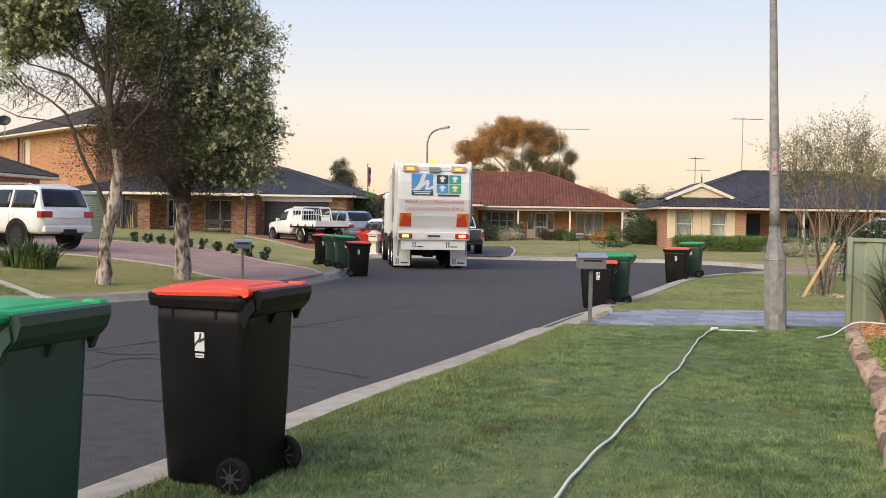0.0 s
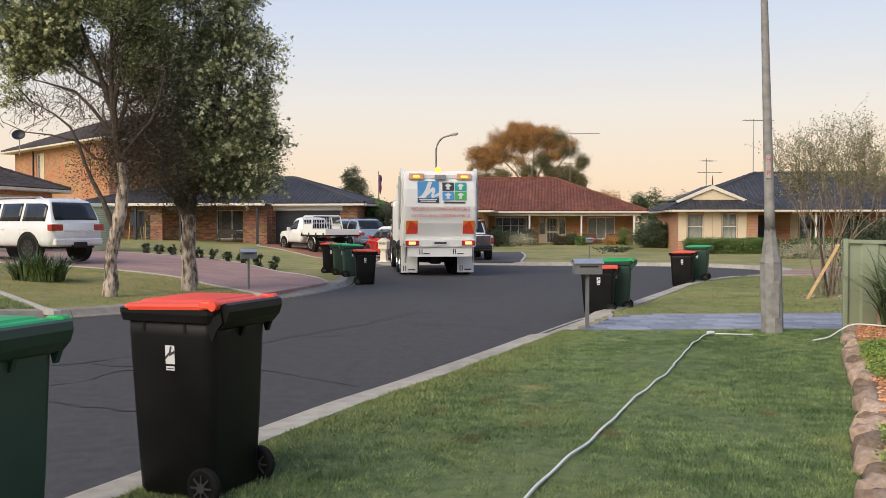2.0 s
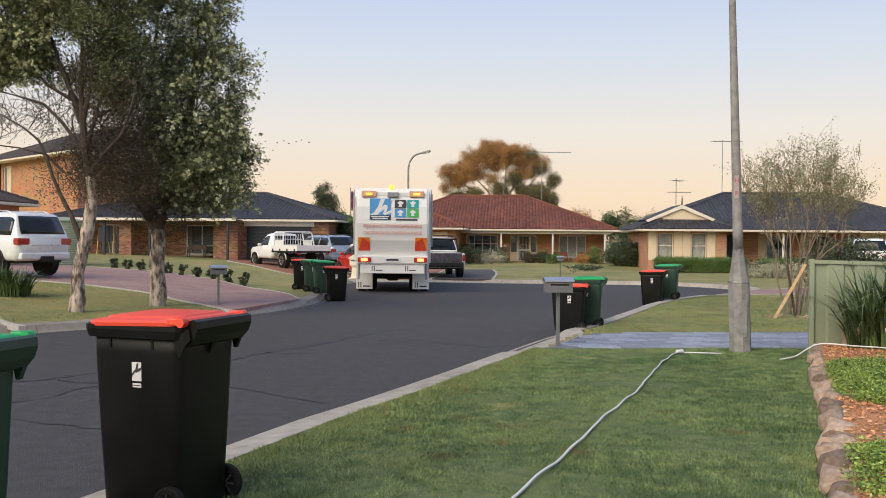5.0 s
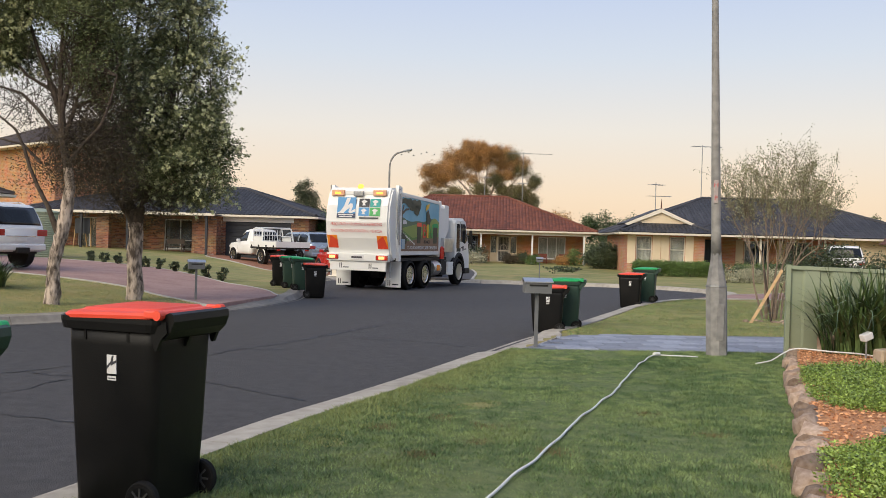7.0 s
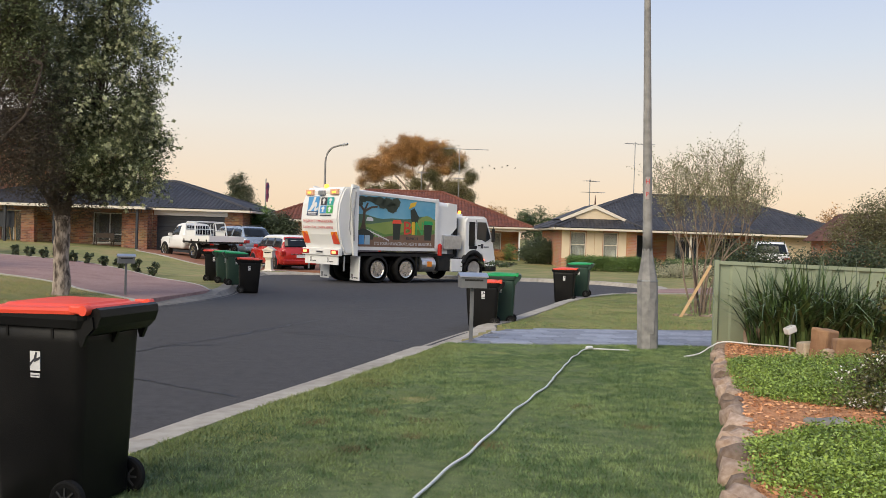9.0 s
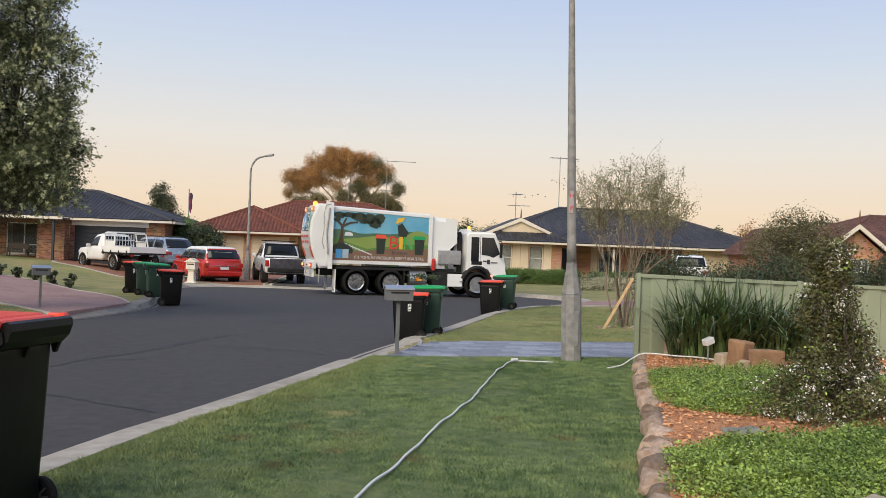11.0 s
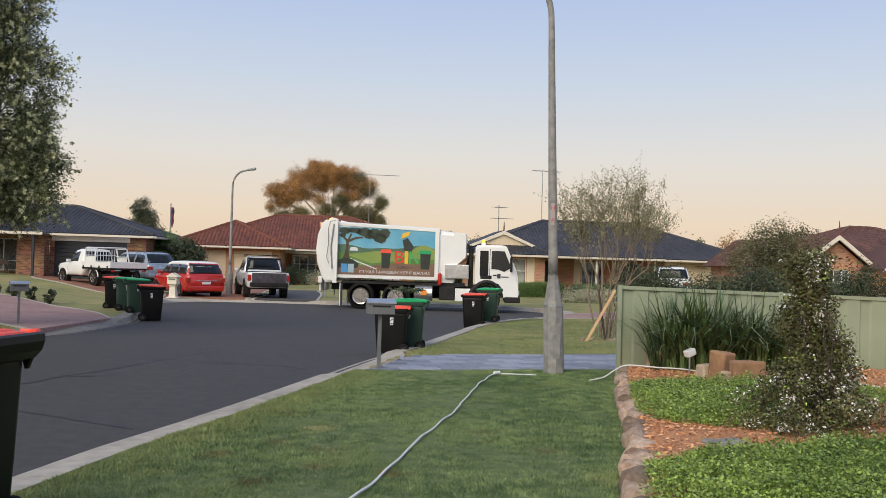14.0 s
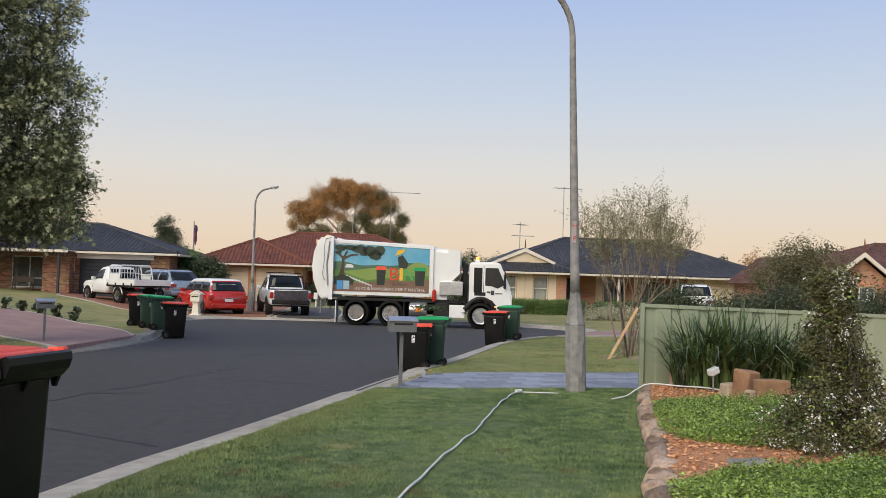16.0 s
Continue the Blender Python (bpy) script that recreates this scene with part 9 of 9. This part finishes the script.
def stake():
    t = thing("timber_prop", pose(0, 0, 0), "raw timber prop leaning on the young tree", "stake")
    bm = bmesh.new()
    a, b = Vector((5.6, 19.6, land_z(5.6, 19.6) - 0.02)), Vector((6.42, 20.25, 1.0))
    bm_tube(bm, [a, b], 0.042, 4)
    part("post", bm, timber_m, t)
    bm = bmesh.new()
    bm_tube(bm, [(6.15, 20.0, land_z(6.1, 20)), (6.0, 20.1, 1.0)], 0.025, 4)
    part("thin_stake", bm, limb_m, t)


stake()
r3 = random.Random(9)
for k in range(26):
    a, q = r3.random() * 6.28, r3.random() ** 0.5
    x, y = 6.5 + 0.95 * q * math.cos(a), 19.9 + 0.6 * q * math.sin(a)
    bm = bmesh.new()
    bmesh.ops.create_icosphere(bm, subdivisions=1, radius=0.05 + 0.05 * r3.random())
    for v in bm.verts:
        v.co.z *= 0.6
        v.co += v.co * 0.3 * noise.noise(v.co * 20 + Vector((k, 0, 0)))
    ob = part("garden_rock", bm, rock_m)
    ob.matrix_basis = pose(x, y, land_z(x, y) + 0.015)
    tagged(ob, "small pale rock round the young tree", "rock", "rocks round the young tree")


def cuttings():
    """Cut branches lying on the green bin's lid."""
    t = thing("plant_cuttings", pose(1.6, 17.4, road_z(17.3) + 1.15), "wilted plant cuttings on a bin lid", "plant")
    rnd = np.random.default_rng(2)
    c = rnd.normal(0, 1, (26, 3)) * np.array([0.16, 0.12, 0.02]) + np.array([0, 0, 0.03])
    leaves("cut_foliage", c, 14, (0.05, 0.05, 0.015), 0.03, shrub_m, t, 33)
    bm = bmesh.new()
    r2 = random.Random(3)
    for k in range(6):
        limb(bm, (-0.2 + 0.07 * k, -0.12, 0.0), (0.1 + 0.04 * k, 0.12, 0.05), 0.006, 0.003, r2, n=3, sides=4)
    part("twig_bundle", bm, limb_m, t)["kind"] = "stuff"


cuttings()


# ---- flag, porch things, small items ----
def flag():
    t = thing("flag_pole", pose(-11.0, 60, 0), "thin flag pole with a furled dark flag", "flag pole")
    bm = bmesh.new()
    bm_tube(bm, [(0, 0, 0), (0, 0, 4.9)], 0.035, 8)
    part("pole", bm, grey_metal_m, t)
    bm = bmesh.new()
    n = 8
    vs = []
    for i in range(n + 1):
        z = 4.65 - 1.3 * i / n
        ring = []
        for k in range(8):
            a = k / 8 * 6.283
            w = 0.05 + 0.07 * math.sin(math.pi * min(1, i / n + 0.1))
            ring.append(Vector((0.11 + w * math.cos(a) * (1 + 0.3 * math.sin(i * 1.3)), w * 0.6 * math.sin(a) * (1 + 0.3 * math.cos(k * 2.0)), z)))
        vs.append(ring)
    bm_loft(bm, vs)
    part("flag", bm, make_mat("flag_cloth", (0.03, 0.03, 0.09), (0.35, 0.05, 0.07), 3.0, 0.9), t, "furled navy and red cloth flag")


flag()


def porch_bench(x, y, rz, mat, label, z, k=1.0):
    t = thing("garden_bench", pose(x, y, z, 0, 0, rz), label, "bench")
    for nm, lo, hi in (("seat", (-0.6, -0.22, 0.38), (0.6, 0.22, 0.43)), ("backrest", (-0.6, 0.18, 0.55), (0.6, 0.23, 0.88))):
        part(nm, new_box([v * k for v in lo], [v * k for v in hi], bevel=0.01), mat, t)
    for sx in (-0.55, 0.55):
        for sy in (-0.2, 0.2):
            part("leg", new_box(((sx - 0.03) * k, (sy - 0.03) * k, 0), ((sx + 0.03) * k, (sy + 0.03) * k, (0.88 if sy > 0 else 0.6) * k)), mat, t)


porch_bench(-17.9, 50.0, 0, dark_timber_m, "dark timber garden bench below the porch window", land_z(-17, 49.2), 0.85)
red_chair_m = make_mat("red_brown_timber", (0.18, 0.045, 0.03), (0.25, 0.07, 0.045), 5, 0.6)
porch_bench(3.1, 63.3, 0, red_chair_m, "red-brown seat on the verandah", -0.12, 0.9)
porch_bench(5.0, 63.3, 0, red_chair_m, "red-brown seat on the verandah", -0.12, 0.9)


def easel():
    t = thing("easel_board", pose(-22.66, 48.75, land_z(-22.66, 48.7)), "wooden easel with a dark board on the porch", "easel")
    bm = bmesh.new()
    for s in (-1, 1):
        bm_tube(bm, [(s * 0.5, 0, 0), (s * 0.4, 0.1, 1.6)], 0.03, 6)
    bm_tube(bm, [(0, 0.6, 0), (0, 0.12, 1.5)], 0.03, 6)
    part("easel_frame", bm, timber_m, t)
    part("board", new_box((-0.42, -0.02, 0.75), (0.42, 0.02, 1.6)), charcoal_m, t)


easel()


def picket_run(x0, x1, y, label):
    t = thing("picket_fence", pose(0, 0, 0), label, "fence")
    n = int((x1 - x0) / 0.16)
    z = land_z((x0 + x1) / 2, y)
    for zz in (0.3, 0.95):
        part("rail", new_box((x0, y + 0.02, z + zz), (x1, y + 0.05, z + zz + 0.07)), white_paint_m, t)
    bm = bmesh.new()
    bm_prism(bm, [(-0.04, -0.05), (0.04, -0.05), (0.04, 1.2), (0.0, 1.27), (-0.04, 1.2)], 0.0, 0.02)
    first = part("picket", bm, white_paint_m, t)
    first.matrix_basis = pose(x0 + 0.08, y, z)
    for k in range(1, n):
        piece("picket", first.data, t, pose(x0 + 0.08 + k * 0.16, y, z))


picket_run(7.0, 9.6, 66.0, "white picket side fence between the houses")


def bird(m):
    b = thing("bird", m, "small dark bird in flight", "bird", "flock crossing the sky")
    bm = bmesh.new()
    bm_tube(bm, [(0.18, 0, 0), (0.10, 0, 0.01), (-0.05, 0, 0), (-0.2, 0, 0.01)], [0.01, 0.045, 0.05, 0.015], 8)
    part("body", bm, charcoal_m, b)
    for s in (-1, 1):
        bm = bmesh.new()
        bm_loft(bm, [[Vector((0.10, s * 0.03, 0)), Vector((-0.06, s * 0.03, 0)), Vector((-0.06, s * 0.03, 0.015)), Vector((0.10, s * 0.03, 0.015))], [Vector((0.02, s * 0.38, 0.12)), Vector((-0.05, s * 0.38, 0.12)), Vector((-0.05, s * 0.38, 0.125)), Vector((0.02, s * 0.38, 0.125))]])
        part("wing", bm, charcoal_m, b)
    return b


FLOCK = [(bird(pose(-30, 160, 17)), dx, dz) for dx, dz in ((0, 0), (1.3, 0.35), (2.2, -0.1), (3.6, 0.2), (4.6, 0.5), (6.0, 0.1))]


# ---- the near lawn and grass blades ----
def lawn_sheet():
    ys = np.arange(-8.0, 13.85, 0.2)
    V, F = [], []
    n = 24
    for y0 in ys:
        y = y0
        lo = np.interp(y, [p[1] for p in NEAR_KERB], [p[0] for p in NEAR_KERB]) + 0.42
        hi = edge_x(min(y, 12.9)) + 0.1
        for k in range(n + 1):
            x = lo + (hi - lo) * k / n
            y = min(y0, 13.08 + 0.16 * (x - 1.0))
            V.append((x, y, land_z(x, y) + 0.012 + 0.006 * noise.noise(Vector((x * 2, y * 2, 0)))))
    for i in range(len(ys) - 1):
        for k in range(n):
            a = i * (n + 1) + k
            F.append((a, a + 1, a + n + 2, a + n + 1))
    tagged(mesh_from("lawn", V, F, green_turf_m), "short well-watered green lawn", "lawn", kind="structure")


lawn_sheet()



def blades(name, region, n, h, w, material, label, seed, lean=0.5):
    """Single grass blades over a region function giving (x, y) or None."""
    rnd = np.random.default_rng(seed)
    x, y = region(rnd, n)
    z = land_array(x, y)
    n = len(x)
    a = rnd.random(n) * 2 * np.pi
    patch = 0.8 + 0.25 * np.sin(x * 1.9 + 2 * np.sin(y * 0.8)) * np.sin(y * 1.3 + 1.0) + 0.22 * np.sin(x * 9.1 + 3 * np.sin(y * 4.3)) * np.sin(y * 8.3 + 2 * np.sin(x * 5.1))
    hh = h * (0.5 + 0.8 * rnd.random(n)) * patch
    ww = w * (0.6 + 0.8 * rnd.random(n))
    b = rnd.random(n) * 2 * np.pi
    l = lean * hh * rnd.random(n)
    base = np.stack([x, y, z + 0.004], 1)
    side = np.stack([np.cos(a) * ww, np.sin(a) * ww, 0 * a], 1)
    tip = base + np.stack([np.cos(b) * l, np.sin(b) * l, hh], 1)
    ob = fast_mesh(name, np.stack([base - side, base + side, tip], 1).reshape(-1, 3), 3, material)
    return tagged(ob, label, "grass", kind="stuff")


def near_lawn(rnd, n):
    y = 1.2 + 12.6 * rnd.random(n) ** 1.15
    lo = np.interp(y, [p[1] for p in NEAR_KERB], [p[0] for p in NEAR_KERB]) + 0.44
    hi = np.interp(y, [p.y for p in EDGE], [p.x for p in EDGE]) + 0.02
    x = lo + (hi - lo) * rnd.random(n)
    keep = y < 13.10 + 0.16 * (x - 1.0) + 0.05 * np.sin(x * 5.0)
    return x[keep], y[keep]


def worn_spots(rnd, n):
    """Small thin patches of dead grass in the lawn."""
    spots = ((-0.2, 6.38, 0.13), (-0.56, 7.19, 0.12), (-0.15, 7.69, 0.16), (0.25, 7.41, 0.16), (0.18, 6.81, 0.10), (-0.35, 9.33, 0.2), (-0.2, 9.1, 0.2), (0.72, 6.59, 0.12), (1.6, 8.2, 0.14), (2.0, 7.4, 0.12))
    k = rnd.integers(0, len(spots), n)
    c = np.array(spots)[k]
    x, y = c[:, 0] + rnd.normal(0, 1, n) * c[:, 2] * 0.55, c[:, 1] + rnd.normal(0, 1, n) * c[:, 2] * 0.5
    keep = road_gap(x, y) > 0.5
    return x[keep], y[keep]


def kerb_side(rnd, n):
    """The paler strip along the kerb."""
    y = 4.5 + 8.2 * rnd.random(n)
    x = np.interp(y, [p[1] for p in NEAR_KERB], [p[0] for p in NEAR_KERB]) + 0.45 + np.abs(rnd.normal(0, 0.28, n))
    return x, y


def far_verge(rnd, n):
    x, y = 1.5 + 9.5 * rnd.random(n), 15.3 + 13 * rnd.random(n) ** 1.2
    g = road_gap(x, y)
    keep = (g > 0.45) & (y > 15.6 + 0.28 * (x - 2.3)) & (y < 29.5) & (np.hypot(x - 9.5, y - 29.5) > 2.2)
    return x[keep], y[keep]


def left_verge(rnd, n):
    x, y = -16 + 11.0 * rnd.random(n), 12.5 + 12.5 * rnd.random(n)
    g = road_gap(x, y)
    keep = (g > 0.45) & (y < 19.4 + (-5.9 - x) * 1.30) & (y < 27)
    return x[keep], y[keep]


blades("lawn_grass", near_lawn, 460000, 0.031, 0.0036, blade_m, "short dense green lawn grass", 201, lean=1.6)
blades("worn_lawn_grass", worn_spots, 2600, 0.034, 0.004, worn_m, "thin brown patches of dead lawn grass", 206, lean=1.6)
blades("kerb_side_grass", kerb_side, 32000, 0.038, 0.004, kerb_grass_m, "paler yellow-green lawn grass along the kerb", 207, lean=1.6)
blades("verge_grass", far_verge, 70000, 0.028, 0.006, blade_m, "mown green verge grass", 202)
blades("dry_verge_grass", far_verge, 26000, 0.024, 0.006, dry_m, "straw-coloured verge grass", 203)
blades("left_verge_grass", left_verge, 36000, 0.024, 0.006, blade_m, "mown green verge grass", 204)
blades("dry_left_verge_grass", left_verge, 84000, 0.022, 0.006, dry_m, "straw-coloured verge grass under the trees", 205)


def left_lawn(rnd, n):
    x, y = -12.5 + 6.0 * rnd.random(n), 8.0 + 10.5 * rnd.random(n)
    keep = (road_gap(x, y) > 0.45) & (y < 14.0 - 0.90 * (x + 7.2))
    return x[keep], y[keep]


blades("left_lawn_grass", left_lawn, 60000, 0.05, 0.007, blade_m, "lush green lawn grass beyond the road", 208, lean=1.0)
bm = bmesh.new()
rings = []
for p in curve_points([(-13.0, 19.25), (-10.05, 16.57), (-8.6, 15.25), (-7.9, 14.6)], 0.3):
    z = land_z(p.x, p.y)
    rings.append([Vector((p.x - 0.04, p.y - 0.04, z - 0.05)), Vector((p.x + 0.04, p.y + 0.04, z - 0.05)), Vector((p.x + 0.04, p.y + 0.04, z + 0.05)), Vector((p.x - 0.04, p.y - 0.04, z + 0.05))])
bm_loft(bm, rings)
tagged(part("lawn_edging", bm, edge_stone_m), "thin pale concrete edging between two lawns", "edging")


def water_tank(m):
    t = thing("water_tank", m, "pale green corrugated rainwater tank beside the driveway", "water tank")
    bm = bmesh.new()
    pts, rad = [], []
    for i in range(41):
        z = 1.9 * i / 40
        pts.append((0, 0, z))
        rad.append(0.95 + (0.018 if i % 2 else 0.0))
    bm_tube(bm, pts, rad, 40)
    part("tank_wall", bm, fence_m, t)
    bm = bmesh.new()
    bm_tube(bm, [(0, 0, 1.9), (0, 0, 1.94), (0, 0, 2.10)], [1.0, 1.0, 0.12], 40)
    part("tank_lid", bm, fence_m, t)


water_tank(pose(-19.75, 38.6, land_z(-19.75, 38.6)))


# ---- slate pavers ----
def pavers():
    bm = bmesh.new()
    bm_box(bm, (-0.29, -0.145, -0.02), (0.29, 0.145, 0.016), bevel=0.008, seg=1)
    first = part("paver", bm, paver_m, bed)
    ang = math.atan2(0.45, 2.95)
    u, v = Vector((math.cos(ang), math.sin(ang), 0)), Vector((0.27, 1, 0)).normalized()
    o = Vector((0.85, 13.2, 0))
    done = False
    for r in range(8):
        for c in range(17):
            p = o + u * (0.6 * c + (0.3 if r % 2 else 0.0)) + v * (0.31 * r)
            if p.x > 9.2 or p.x < 1.02 + 0.10 * r:
                continue
            m = pose(p.x, p.y, land_z(p.x, p.y) + 0.014, 0, 0, math.degrees(ang))
            if not done:
                first.matrix_basis = m
                done = True
            else:
                piece("paver", first.data, bed, m)


pavers()


# ---- what moves ----
# truck: seconds, place of its rear axle, heading in degrees
TRUCK_ROWS = [(0, -3.53, 30.95, 103.2), (1, -3.57, 31.1, 103.2), (2, -3.57, 31.12, 103.2), (3, -3.64, 31.15, 103.5), (3.5, -3.71, 31.17, 103.7), (4, -3.82, 31.22, 103), (4.7, -4.0, 31.3, 100),
              (5.5, -4.12, 31.4, 92), (6.3, -4.09, 31.6, 82), (6.5, -4.05, 31.65, 79.2), (7, -3.93, 32.0, 72.2), (7.5, -3.75, 32.45, 65), (8, -3.48, 32.95, 57.6), (8.5, -3.08, 33.6, 49.6),
              (9, -2.60, 34.3, 41.6), (9.5, -2.05, 34.85, 34.2), (10, -1.45, 35.3, 27.2), (10.2, -1.2, 35.47, 24.4), (11.2, 0.10, 36.35, 9.0), (12.3, 1.0, 36.95, -6.0), (12.6, 1.08, 37.0, -7.2),
              (13, 1.14, 37.0, -8.0), (14, 1.13, 36.95, -8.8), (14.5, 1.07, 36.95, -9.0), (15, 0.83, 37.05, -8.6), (15.5, 0.50, 37.2, -8.0), (16, 0.08, 37.4, -7.5)]


def motions():
    walk(truck, [(t, pose(x, y, road_z(y), 0, 0, h)) for t, x, y, h in TRUCK_ROWS])
    # the wheels roll by the way that each one travels
    for w, wx, wy in TRUCK_WHEELS:
        rows, turn, last = [], 0.0, None
        for t, x, y, h in TRUCK_ROWS:
            c, s = math.cos(radians(h)), math.sin(radians(h))
            p = Vector((x + c * wx - s * wy, y + s * wx + c * wy))
            if last is not None:
                d = p - last
                turn += math.degrees((d.x * c + d.y * s) / 0.52)
            last = p
            rows.append((t, pose(wx, wy, 0.52, 0, turn, 0)))
        walk(w, rows)
    for b, dx, dz in FLOCK:
        walk(b, [(0.0, pose(-105 + dx, 165, 24 + dz, 0, 0, 0)), (7.0, pose(-18 + dx, 165, 16.8 + dz, 0, 0, 0)), (9.0, pose(8.4 + dx, 165, 14.2 + dz, 0, 0, 0)), (10.2, pose(20 + dx, 165, 12.9 + dz, 0, 0, 0)), (16.0, pose(82 + dx, 165, 6 + dz, 0, 0, 0))])


motions()
